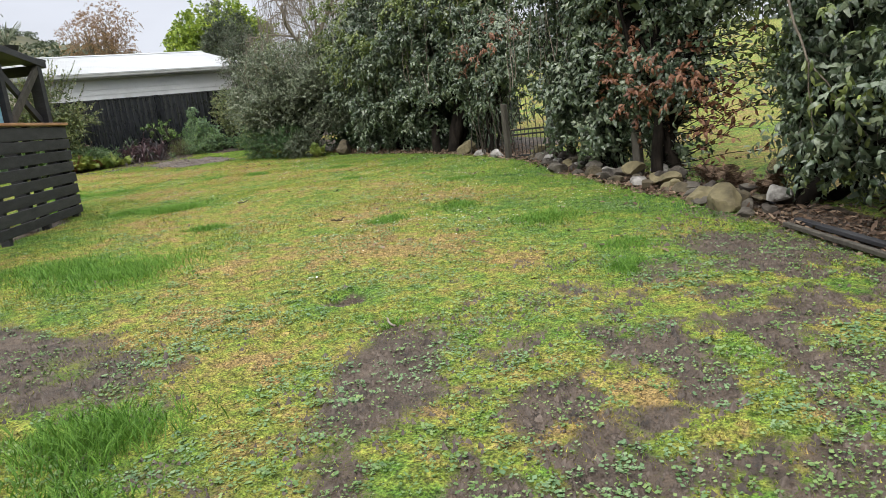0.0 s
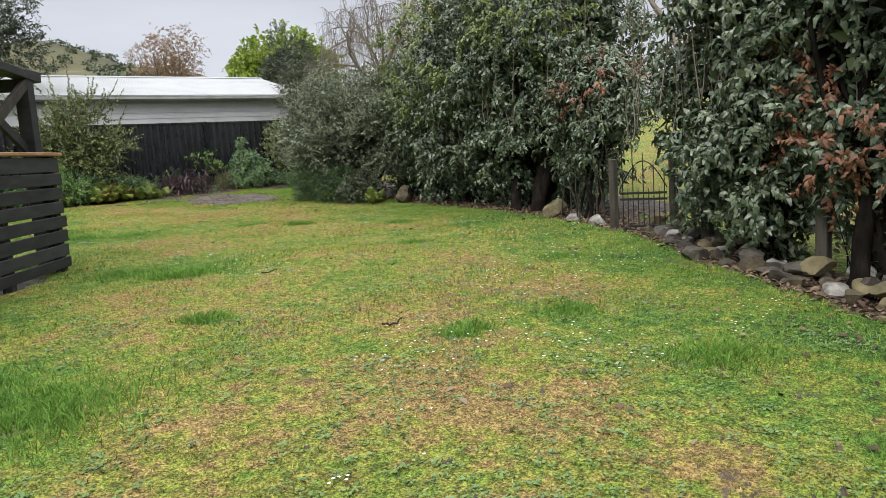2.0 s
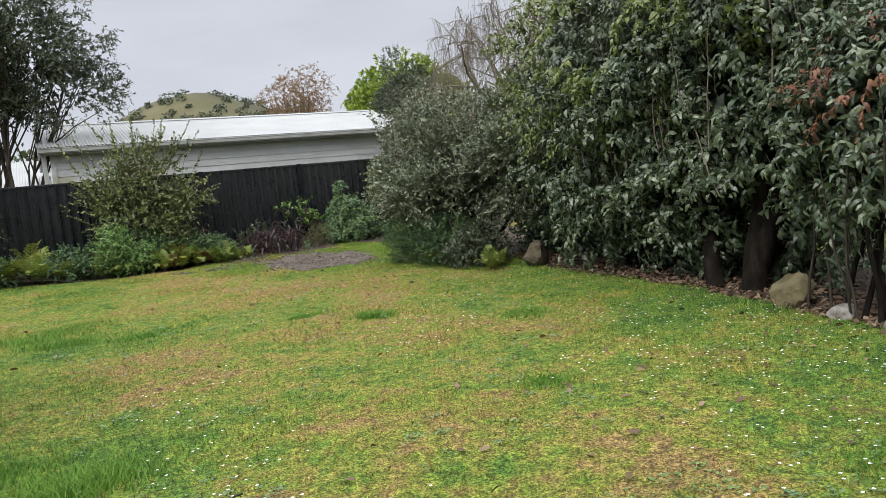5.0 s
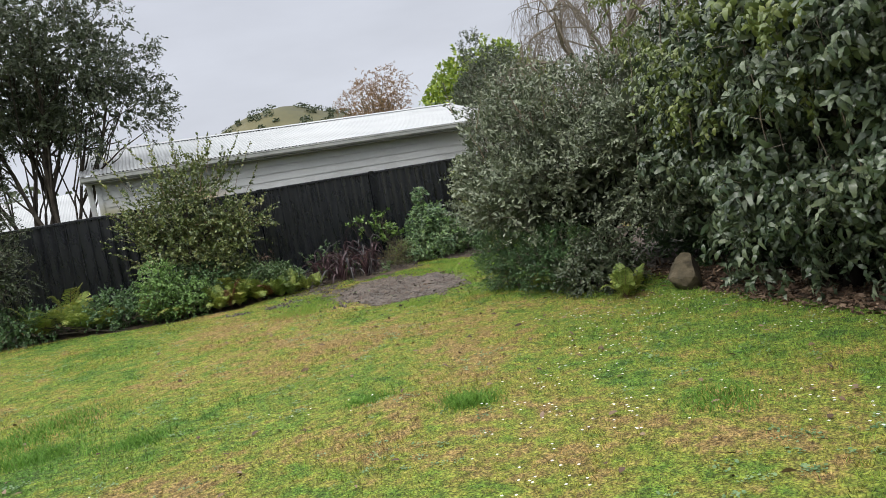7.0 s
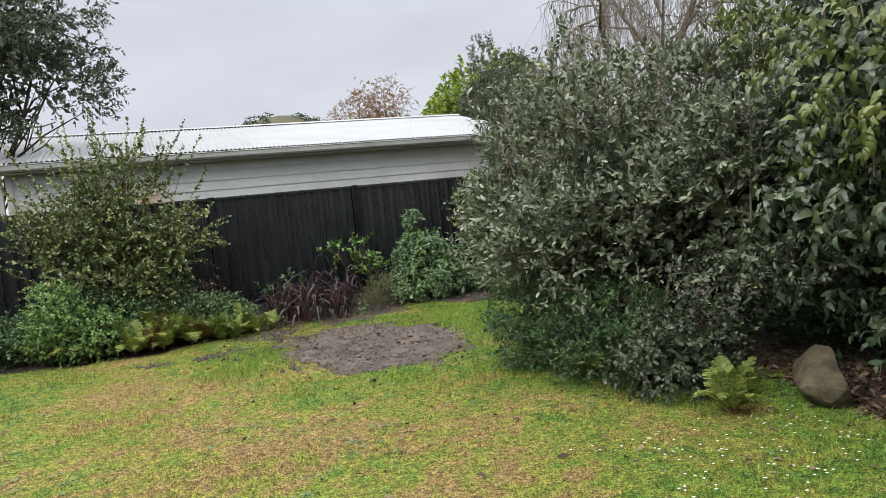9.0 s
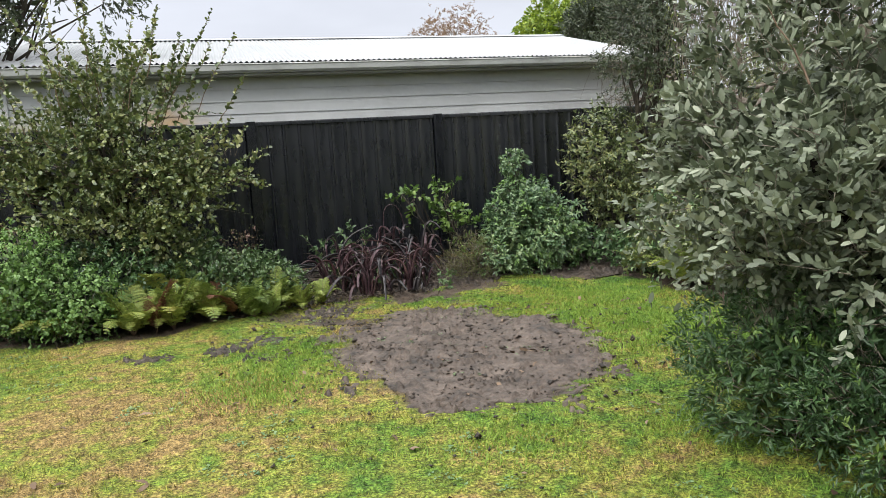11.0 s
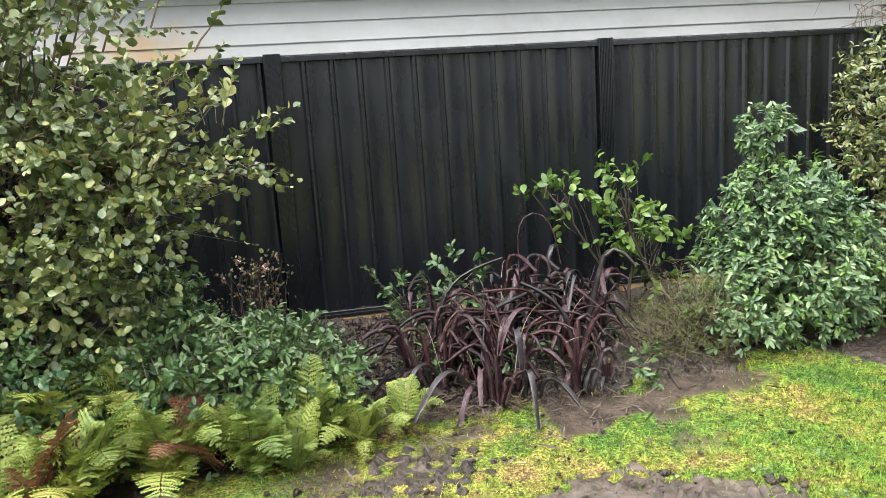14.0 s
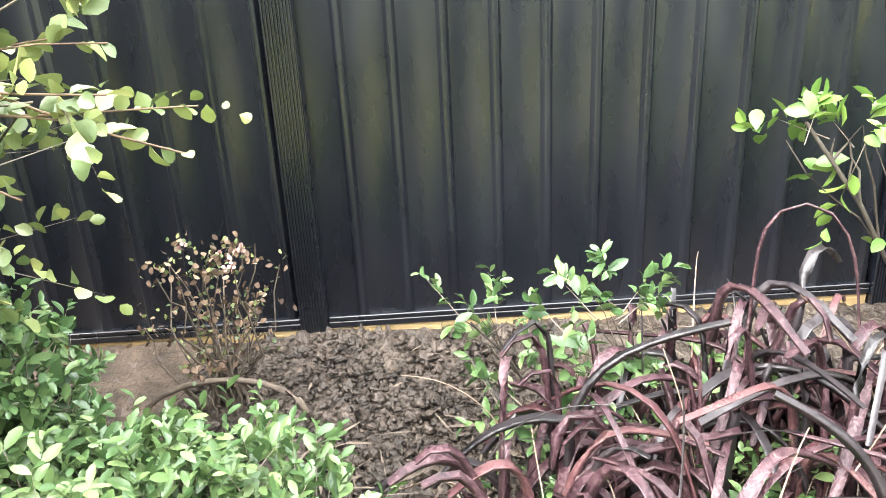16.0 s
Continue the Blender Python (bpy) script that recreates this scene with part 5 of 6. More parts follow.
def scrub(name, label, centres, size, material, seed, n=900, leaf=0.9):
    rng = np.random.default_rng(seed)
    Vs, Fs, off = [], [], 0
    for c in centres:
        d = unit(rng.normal(size=(n, 3)))
        s = size * rng.uniform(0.6, 1.3)
        P = np.array(c) + d * np.array([s * 1.3, s * 1.1, s]) * (rng.uniform(0.6, 1.0, (n, 1)))
        P = P[P[:, 2] > c[2] - s * 0.8]
        V, F = leaf_arrays(P, unit(rng.normal(size=P.shape)), unit(rng.normal(size=P.shape)), leaf * rng.uniform(0.5, 1.1, len(P)), leaf * 0.75 * rng.uniform(0.5, 1.1, len(P)), fine=None)
        Vs.append(V)
        Fs.append(F + off)
        off += len(V)
    o = link(name, mesh_np(name, np.concatenate(Vs), np.concatenate(Fs)), material)
    return tagged(o, label, "woods", kind="stuff")


rh = np.random.default_rng(5)
scrub("dark_woods", "dark belt of tall trees below the distant hill", [(20.5 + i * 1.7, 92 + rh.normal() * 3, 9.2 + rh.uniform(-1.2, 1.3)) for i in range(15)], 2.7, M_TREE, 66, 600, 0.7)
scrub("far_woods", "line of distant mixed trees and scrub", [(x, 150 + rh.normal() * 15, 5 + rh.uniform(0, 6)) for x in np.arange(-60, 130, 5)], 5.5, M_TREE, 61, 450, 1.2)
scrub("tree_line", "line of mixed trees beyond the shed", [(8 + i * 3.6 + rh.normal(), 92 + rh.normal() * 6, 6.5 + rh.uniform(-1.5, 2.5)) for i in range(16)], 3.0, M_TREE, 65, 320, 0.9)
scrub("far_scrub", "lighter scrub below the distant hill", [(x, 120 + rh.normal() * 10, 4 + rh.uniform(0, 4)) for x in np.arange(-40, 110, 9)], 4.0, M_LIME, 62, 350, 0.9)


def bare_tree(name, label, base, height, seed, spread=0.5, r=0.16, material=None, levels=5, hang=0.0, weep=0.0):
    rng = np.random.default_rng(seed)
    lines = []
    levels = levels

    def grow(p, d, ln, rad, lev):
        pts, q = [(p, rad)], p
        dd = d
        for i in range(4):
            dd = (dd + Vector(rng.normal(size=3)) * 0.16 + Vector((0, 0, -hang if lev < 2 else 0.03))).normalized()
            q = q + dd * ln / 4
            pts.append((q, rad * (1 - 0.13 * (i + 1))))
        lines.append((lev, pts))
        if lev > 0:
            for k in range(rng.integers(3, 6)):
                at = pts[rng.integers(2, 5)][0]
                nd = (dd + Vector(rng.normal(size=3)) * spread).normalized()
                grow(at, nd, ln * rng.uniform(0.55, 0.8), rad * 0.55, lev - 1)
    grow(Vector(base), Vector((0, 0, 1)), height * 0.34, r, levels)
    if weep:                               # thin strands that hang from the outer twigs
        for v_, p_ in lines[:]:
            if v_ < 2:
                for _ in range(3):
                    a = p_[rng.integers(2, 5)][0]
                    ln = weep * rng.uniform(0.4, 1.3)
                    sway = Vector((rng.normal() * 0.18, rng.normal() * 0.18, 0))
                    lines.append((0, [(a + sway * f * ln + Vector((0, 0, -ln * f ** 1.25)), 0.0035 - 0.002 * f) for f in (0, 0.25, 0.6, 1.0)]))
    ob = thing(name, label, "tree", base)
    link("crown", tube_mesh("crown", [p_ for v_, p_ in lines if v_ < levels - 1], 3), material or M_TWIG, ob)
    for v_, p_ in lines:
        if v_ >= levels - 1:
            kind_ = "trunk" if v_ == levels else "branch"
            link(kind_, tube_mesh(kind_, [p_], 6), material or M_TWIG, ob)
    return ob


scrub("hill_scrub", "dark scrub scattered over the distant hill", hill_spots, 1.5, M_TREE, 64, 70, 1.0)
bare_tree("bare_tree", "leafless tree with drooping twigs behind the hedge", (15.2, 21.5, zg(15.2, 21.5)), 9.0, 75, 0.75, 0.15, M_TWIG, 5, 0.16, 0.9)
bare_tree("bare_tree", "leafless tree standing in the pasture beyond the gate", (17.5, 12.5, zg(17.5, 12.5)), 9.0, 72, 0.65, 0.16, M_TWIG, 5, 0.05)
sap = thing("bare_sapling", "pale thin leafless stems beside the fence", "sapling", (13.5, 22.9, zg(13.5, 22.9)))
rp_ = np.random.default_rng(73)
for x_, y_, tx, tz in ((13.35, 22.9, 13.2, 4.6), (13.5, 23.0, 13.75, 5.2), (13.7, 22.8, 13.95, 4.4)):
    main = limb((x_, y_, zg(x_, y_) - 0.05), (tx, y_ + 0.1, tz), 0.045, 0.014, 9, 0.12, rp_)
    link("stem", tube_mesh("stem", [main], 7), M_TWIG, sap, smooth=True)
    for k_ in (3, 4, 5, 6, 7, 8):
        p_ = main[k_][0]
        link("twig", tube_mesh("twig", [limb(p_, p_ + Vector((rp_.normal() * 0.28, rp_.normal() * 0.2, rp_.uniform(0.4, 0.8))), 0.012, 0.003, 6, 0.15, rp_)], 5), M_TWIG, sap, smooth=True)
scrub("field_trees", "trees along the top of the pasture", [(x, y, zg(x, y) + rh.uniform(2, 5)) for x, y in ((95, 10), (92, 22), (90, 35), (96, 48), (85, 60), (80, 75), (94, -5), (90, -20))], 5.5, M_TREE, 63, 700, 1.0)

# ---- ferns ----


def fern(base, n, length, seed, label="arching green fern fronds", mat_=None, group="", pairs=17, lobes=8):
    """Twice-divided fronds: a stalk, leaflets on both sides of it, and lobes on both sides of each leaflet."""
    rng = np.random.default_rng(seed)
    length *= 1.3
    n = int(n * 1.5)
    ob = thing("fern", label, "fern", base, group)
    V, lines = [], []
    s = np.linspace(0.16, 0.99, pairs)
    u = (np.arange(lobes) + 0.5) / lobes
    for i in range(n):
        a = 2 * math.pi * (i + rng.random()) / n
        ln = length * rng.uniform(0.55, 1.1)
        out = np.array([math.cos(a), math.sin(a), 0])
        side = np.array([-math.sin(a), math.cos(a), 0]) + rng.normal(size=3) * 0.12
        tilt = rng.uniform(0.75, 1.4)
        bow = rng.uniform(0.3, 0.7)

        def at(f):
            p = np.array(base) + out * (ln * f * math.cos(tilt))[:, None]
            p[:, 2] += ln * (f * math.sin(tilt) * 1.15 - bow * f ** 2.6)
            return p
        stalk = np.linspace(0, 1, 9)
        lines.append([(Vector(p), 0.004 * (1 - 0.8 * f)) for p, f in zip(at(stalk), stalk)])
        P, T = at(s), unit(at(s + 0.01) - at(s - 0.01))
        wide = ln * 0.27 * np.clip((s - 0.05) / 0.2, 0, 1) * (1 - s) ** 0.62 + ln * 0.012
        up_ = unit(np.cross(T, np.tile(side, (pairs, 1))))
        up_ *= np.sign(up_[:, 2:3] + 1e-6)
        for sg in (-1, 1):
            D = unit(side * sg + T * 0.42 + up_ * 0.12 + rng.normal(size=P.shape) * 0.09)
            Q = P[:, None] + D[:, None] * (wide[:, None] * u[None])[..., None]
            Q = Q - up_[:, None] * (wide[:, None] * 0.22 * u[None] ** 2)[..., None]
            ll = wide[:, None] * 0.25 * (1.0 - 0.75 * u[None]) + ln * 0.006
            hw = wide[:, None] * 0.62 / lobes + np.zeros_like(ll)
            X = np.cross(D, up_)
            for sl in (-1, 1):
                E_ = unit(X * sl + D * 0.55)[:, None]
                tip = Q + E_ * ll[..., None] - up_[:, None] * (ll * rng.uniform(0.0, 0.4, ll.shape))[..., None]
                mid = Q + E_ * (ll * 0.45)[..., None] + up_[:, None] * (ll * 0.08)[..., None]
                V.append(np.stack([Q, mid - D[:, None] * hw[..., None], tip, mid + D[:, None] * hw[..., None]], 2).reshape(-1, 3))
    V = np.concatenate(V)
    q = np.arange(len(V)).reshape(-1, 4)
    link("foliage", mesh_np("foliage", V, q), mat_ or M_FERN, ob)
    link("stalkwork", tube_mesh("stalkwork", lines, 3), M_SHOOT, ob)
    return ob


rf = np.random.default_rng(8)
for i, (x, y, n, ln) in enumerate(((6.3, 21.7, 12, 0.52), (6.65, 21.75, 13, 0.55), (7.0, 21.88, 13, 0.5), (7.35, 21.95, 12, 0.42), (7.75, 22.1, 10, 0.3), (6.85, 22.1, 12, 0.55), (5.7, 21.85, 11, 0.5), (5.2, 22.0, 11, 0.5), (4.1, 22.4, 14, 0.8), (4.5, 22.3, 11, 0.55), (3.5, 22.6, 12, 0.7), (3.9, 22.9, 12, 0.8),
                                       (10.2, 15.5, 10, 0.38), (10.5, 15.75, 9, 0.32), (7.25, 22.15, 12, 0.44), (7.6, 22.08, 12, 0.4), (7.88, 22.0, 10, 0.34), (6.7, 22.3, 11, 0.5), (7.4, 21.85, 9, 0.34), (8.1, 22.08, 9, 0.26), (7.55, 21.85, 9, 0.3), (9.95, 17.6, 11, 0.45), (9.95, 17.0, 10, 0.4), (11.7, 21.0, 12, 0.55), (11.9, 20.7, 12, 0.6), (11.75, 21.9, 9, 0.45), (6.5, 22.15, 12, 0.6))):
    fern((x, y, zg(x, y)), n, ln, 400 + i, pairs=15 if x > 5.5 else 11, lobes=7 if x > 5.5 else 5, label= "arching yellow-green fern with some brown fronds" if i < 7 else "arching green fern fronds", group="ferns in the beds")

for i, (x, y) in enumerate(((7.75, 3.75), (8.05, 4.2), (7.55, 3.3))):
    fern((x, y, zg(x, y)), 8, 0.42, 450 + i, "collapsed dry brown dead fern under the hedge", M_STRAW, "dead ferns")
for i, (x, y) in enumerate(((6.5, 21.7), (7.2, 21.95))):
    fern((x, y, zg(x, y)), 3, 0.5, 460 + i, "small rust-brown dying fern in the bed", M_RED, "dead ferns")

# ---- dead flax ----
flax = thing("dead_flax", "collapsed clump of dead dark purple flax leaves", "flax plant", (8.8, 22.55, zg(8.8, 22.55)))
rx = np.random.default_rng(12)


def strap(path, width, fold):
    """A flat, folded strap leaf along a path."""
    V, F = [], []
    n = len(path)
    for i, p in enumerate(path):
        t = (path[min(i + 1, n - 1)] - path[max(i - 1, 0)]).normalized()
        s = t.cross(Vector((0.2, 0.1, 1))).normalized()
        u = s.cross(t)
        w = width * (1.05 - 0.25 * (i / (n - 1)) - 0.15 * (i / (n - 1)) ** 6) * (0.88 + 0.24 * noise.noise(p * 17))
        V += [p + s * w / 2 + u * w * fold, p, p - s * w / 2 + u * w * fold, p - u * w * 0.22]
    for i in range(n - 1):
        a = i * 4
        for j, k2 in ((0, 1), (1, 2), (2, 3), (3, 0)):
            F.append((a + j, a + k2, a + 4 + k2, a + 4 + j))
    return V, F


def flax_leaf(root, d, across, ln, lean0, turn_, at_, sharp, width, material, steps=12, name="leaf"):
    """One leaf that stands from its root, then folds over."""
    path, p = [], root.copy()
    for i in range(steps):
        path.append(p.copy())
        ang = lean0 + turn_ / (1 + math.exp(-sharp * (i / steps - at_)))
        p = p + (d * math.sin(ang) + Vector((0, 0, math.cos(ang))) + across * (i / steps)) * (ln / steps)
    for q_ in path:
        q_.z = max(q_.z, zg(q_.x, q_.y) + 0.012)
    V, F = strap(path, width, rx.uniform(0.2, 0.6))
    return link(name, mesh_np(name, [tuple(v) for v in V], F), material, flax, smooth=True)


crowns = []
for c in range(39):                       # crowns of blunt broken leaf bases
    a0, ring = rx.uniform(0, 2 * math.pi), rx.random() ** 0.55
    root = Vector((8.86 + math.cos(a0) * 0.66 * ring, 22.64 + math.sin(a0) * 0.48 * ring, 0))
    crowns.append((root, ring))
    fan_az = rx.uniform(0, 2 * math.pi)
    out = Vector((math.cos(a0), math.sin(a0), 0))
    for s in range(int(rx.integers(4, 8))):
        u_ = rx.normal()
        d = (Vector((math.cos(fan_az), math.sin(fan_az), 0)) * u_ + out * 0.25).normalized()
        q = root + d * abs(u_) * 0.035
        q.z = zg(q.x, q.y) - 0.03
        kind_ = rx.random()
        upright = rx.random() < 0.4
        stuff_ = M_FLAX if kind_ < 0.6 else M_FLAX_PINK if kind_ < 0.74 else M_FLAX_DARK
        flax_leaf(q, d, Vector((0, 0, 0)), (rx.uniform(0.30, 0.80) + 0.22 * (root.y > 22.6) * rx.random()) * (1.15 - 0.35 * ring) * (0.62 if upright else 1.0), rx.uniform(0.02, 0.4), rx.uniform(-0.2, 0.9) if upright else rx.uniform(1.7, 2.9), rx.uniform(0.5, 0.8), rx.uniform(10, 40), rx.uniform(0.022, 0.05), stuff_, 14)
for c in range(56):                       # leaves folded over, lying across the clump
    root, ring = crowns[int(rx.integers(len(crowns)))]
    inward = Vector((8.82 - root.x, 22.55 - root.y, 0))
    az = rx.uniform(0, 2 * math.pi)
    d = (Vector((math.cos(az), math.sin(az) * 0.6, 0)) + inward * 2.6).normalized()
    q = root.copy()
    q.z = zg(q.x, q.y) - 0.03
    stuff_ = (M_FLAX, M_FLAX, M_FLAX_DARK, M_FLAX_PINK)[int(rx.integers(4))]
    flax_leaf(q, d, Vector((-d.y, d.x, 0)) * rx.normal() * 0.35, rx.uniform(0.55, 1.1), rx.uniform(-0.1, 0.3), rx.uniform(1.3, 2.6), rx.uniform(0.38, 0.6), rx.uniform(7, 24), rx.uniform(0.024, 0.044), stuff_, 16)
for c in range(15):                       # outer leaves drooped to the soil
    a0 = rx.uniform(0, 2 * math.pi)
    out = Vector((math.cos(a0), math.sin(a0), 0))
    q = Vector((8.82 + out.x * 0.55, 22.6 + out.y * 0.38, 0))
    q.z = zg(q.x, q.y) - 0.03
    flax_leaf(q, out, Vector((-out.y, out.x, 0)) * rx.normal() * 0.5, rx.uniform(0.4, 0.75), rx.uniform(0.0, 0.3), rx.uniform(2.0, 2.9), rx.uniform(0.35, 0.55), rx.uniform(6, 12), rx.uniform(0.024, 0.042), M_FLAX_DARK if rx.random() < 0.6 else M_FLAX, 14)
for c in range(64):                       # thin dry strips and fibres
    root, ring = crowns[int(rx.integers(len(crowns)))]
    az = rx.uniform(0, 2 * math.pi)
    q = root + Vector((rx.normal() * 0.1, rx.normal() * 0.08, 0))
    q.z = zg(q.x, q.y) + rx.uniform(0.0, 0.3)
    flax_leaf(q, Vector((math.cos(az), math.sin(az), 0)), Vector((rx.normal(), rx.normal(), 0)) * 0.3, rx.uniform(0.25, 0.6), rx.uniform(0.2, 1.6), rx.uniform(-0.6, 1.6), 0.5, 6, rx.uniform(0.004, 0.009), M_FLAX_DRY if rx.random() < 0.6 else M_FLAX_DARK, 10, "dry_strip")

flax_leaf(Vector((8.95, 22.8, zg(8.95, 22.8))), Vector((0.8, -0.6, 0)), Vector((0, 0, 0)), 1.35, 0.0, 3.0, 0.66, 22, 0.014, M_FLAX, 22)   # one thin leaf bent high over the clump

# ---- dead azalea ----
aza = thing("azalea", "half-dead bare azalea with a few pink flowers", "shrub", (7.35, 23.3, zg(7.35, 23.3)))
lines = []
ra = np.random.default_rng(21)
tips_ = []
for i in range(38):
    b0 = Vector((7.35 + ra.normal() * 0.05, 23.3 + ra.normal() * 0.03, zg(7.35, 23.3)))
    e0 = Vector((7.4 + ra.normal() * 0.13, 23.28 + ra.normal() * 0.07, 1.05 + ra.uniform(0.12, 0.62)))
    lines.append(limb(b0, e0, 0.006, 0.002, 6, 0.35, ra))
    tips_.append(e0)
lines.append([(Vector((7.36 + 0.28 * math.sin(a), 23.2, 1.0 + 0.16 * math.cos(a))), 0.011) for a in np.linspace(-1.4, 1.5, 10)])
for ln_ in lines:
    link("stem", tube_mesh("stem", [ln_], 4), M_TIP, aza)
tp = np.array([tuple(v) for v in tips_])
for nm, mt, cnt, L_ in (("blossom", M_PINK, 6, 0.02), ("foliage", M_SHRUB, 200, 0.02), ("dried_foliage", M_STRAW, 320, 0.026)):
    P = tp[ra.integers(0, len(tp), cnt * (6 if nm == "blossom" else 1))] if nm != "blossom" else np.repeat(tp[np.argsort(-tp[:, 2])[:cnt]], 7, 0)
    P = P + ra.normal(size=P.shape) * (0.006 if nm == "blossom" else 0.03)
    V, F = leaf_arrays(P, unit(ra.normal(size=P.shape) + np.array([0, -0.2, 0.4])), unit(ra.normal(size=P.shape)), np.full(len(P), L_), np.full(len(P), L_ * 0.7))
    link(nm, mesh_np(nm, V, F), mt, aza, "pale pink flowers" if nm == "blossom" else "")

# ---- grass ----


def blade_material():
    m = bpy.data.materials.new("grass_blades")
    m.use_nodes = True
    n, l = m.node_tree.nodes, m.node_tree.links
    b = n["Principled BSDF"]
    tc, lawn = lawn_colour(n, l)
    geo = n.new("ShaderNodeNewGeometry")
    mr = n.new("ShaderNodeMapRange")
    mr.inputs[3].default_value, mr.inputs[4].default_value = 0.35, 1.55
    l.new(geo.outputs["Random Per Island"], mr.inputs[0])
    v = n.new("ShaderNodeVectorMath")
    v.operation = "SCALE"
    l.new(lawn, v.inputs[0])
    l.new(mr.outputs[0], v.inputs["Scale"])
    l.new(v.outputs[0], b.inputs["Base Color"])
    b.inputs["Roughness"].default_value = 0.6
    b.inputs["Specular IOR Level"].default_value = 0.15
    return m


def blades(P, H, W, lean, rng):
    n = len(P)
    a = rng.uniform(0, 2 * math.pi, n)
    S = np.stack([np.cos(a), np.sin(a), np.zeros(n)], 1) * (W / 2)[:, None]
    b = rng.uniform(0, 2 * math.pi, n)
    O = np.stack([np.cos(b), np.sin(b), np.zeros(n)], 1) * (H * lean)[:, None]
    up = np.array([0, 0, 1.0])
    mid = P + O * 0.35 + up * (H * 0.6)[:, None]
    tip = P + O + up * H[:, None] * 0.95
    V = np.stack([P - S, P + S, mid + S * 0.7, mid - S * 0.7, tip], 1).reshape(-1, 3)
    f = np.array([(0, 1, 2), (0, 2, 3), (3, 2, 4)])
    return V, (f[None] + (np.arange(n) * 5)[:, None, None]).reshape(-1, 3)


def surface_z(P):
    """Height of the built ground under each point."""
    i = np.clip(np.searchsorted(XS, P[:, 0]) - 1, 0, nx - 2)
    j = np.clip(np.searchsorted(YS, P[:, 1]) - 1, 0, ny - 2)
    u = (P[:, 0] - XS[i]) / (XS[i + 1] - XS[i])
    v = (P[:, 1] - YS[j]) / (YS[j + 1] - YS[j])
    return GZ[j, i] * (1 - u) * (1 - v) + GZ[j, i + 1] * u * (1 - v) + GZ[j + 1, i] * (1 - u) * v + GZ[j + 1, i + 1] * u * v


def soil_of(P):
    i = np.clip(np.searchsorted(XS, P[:, 0]), 0, nx - 1)
    j = np.clip(np.searchsorted(YS, P[:, 1]), 0, ny - 1)
    return SOIL[j, i]


rg = np.random.default_rng(31)
N_BLADES = 650000
P = np.stack([rg.uniform(-2.5, 11.6, N_BLADES), -0.3 + 23.3 * rg.random(N_BLADES), np.zeros(N_BLADES)], 1)
n_ = 45000
extra = np.stack([9.2 + rg.normal(size=n_) * 1.3, 20.9 + rg.normal(size=n_) * 0.9, np.zeros(n_)], 1)
extra = np.concatenate([extra, np.stack([3.0 + rg.normal(size=n_) * 2.2, 1.5 + rg.normal(size=n_) * 1.8, np.zeros(n_)], 1)])
extra = extra[(extra[:, 1] > -1.5) & (extra[:, 1] < 23)]
P = np.concatenate([P, extra])
keep = (P[:, 0] < edge_x(P[:, 1]) + 0.1) & (P[:, 1] < bed_y(P[:, 0]) + 0.1) & (soil_of(P) < rg.uniform(0.1, 0.8, len(P)))
P = P[keep]
P[:, 2] = surface_z(P) - 0.004
tall = noise3(P * np.array([1, 1, 0]), 1.0, 40.0)
H = rg.uniform(0.012, 0.03, len(P)) * np.clip(0.45 + P[:, 1] / 12, 0.5, 1.0) * (1 + 1.2 * np.clip(tall * 2.5, 0, 1) * 0.55)
V, F = blades(P, H, rg.uniform(0.0035, 0.0085, len(P)), rg.uniform(0.2, 1.0, len(P)), rg)
V, F = V.reshape(-1, 5, 3)[:, (0, 1, 4)].reshape(-1, 3), np.arange(len(P) * 3).reshape(-1, 3)
grass_me = mesh_np("lawn_grass", V, F)
set_lush(grass_me, np.repeat(P[:, 0], 3), np.repeat(P[:, 1], 3))
grass = link("lawn_grass", grass_me, blade_material())
tagged(grass, "short patchy mown grass and moss of the lawn", "grass", kind="stuff")


# ---- weeds, daisies, litter ----
def lawn_points(n, x0, x1, y0, y1, rng, off=0.0):
    P = np.stack([rng.uniform(x0, x1, n), rng.uniform(y0, y1, n), np.zeros(n)], 1)
    P = P[(P[:, 0] < edge_x(P[:, 1]) - off) & (P[:, 1] < bed_y(P[:, 0]) - off)]
    P[:, 2] = surface_z(P)
    return P


def rosettes(C, leaves, L, W, rng, rise=0.35, scatter=0.5):
    n = len(C)
    idx = np.repeat(np.arange(n), leaves)
    a = rng.uniform(0, 2 * math.pi, n * leaves)
    D = unit(np.stack([np.cos(a), np.sin(a), rng.uniform(0.05, rise * 2, len(a))], 1))
    sz = rng.uniform(0.6, 1.3, n)[idx] * rng.uniform(0.7, 1.1, len(a))
    P = C[idx] + D * (rng.random(len(a)) * scatter * L * 2)[:, None]
    P[:, 2] = C[idx][:, 2] + rng.random(len(a)) * L * 0.6
    N = unit(np.array([0, 0, 1.0]) + rng.normal(size=P.shape) * 0.3)
    return leaf_arrays(P, D, N, L * sz, W * sz * 1.25, fine=None)


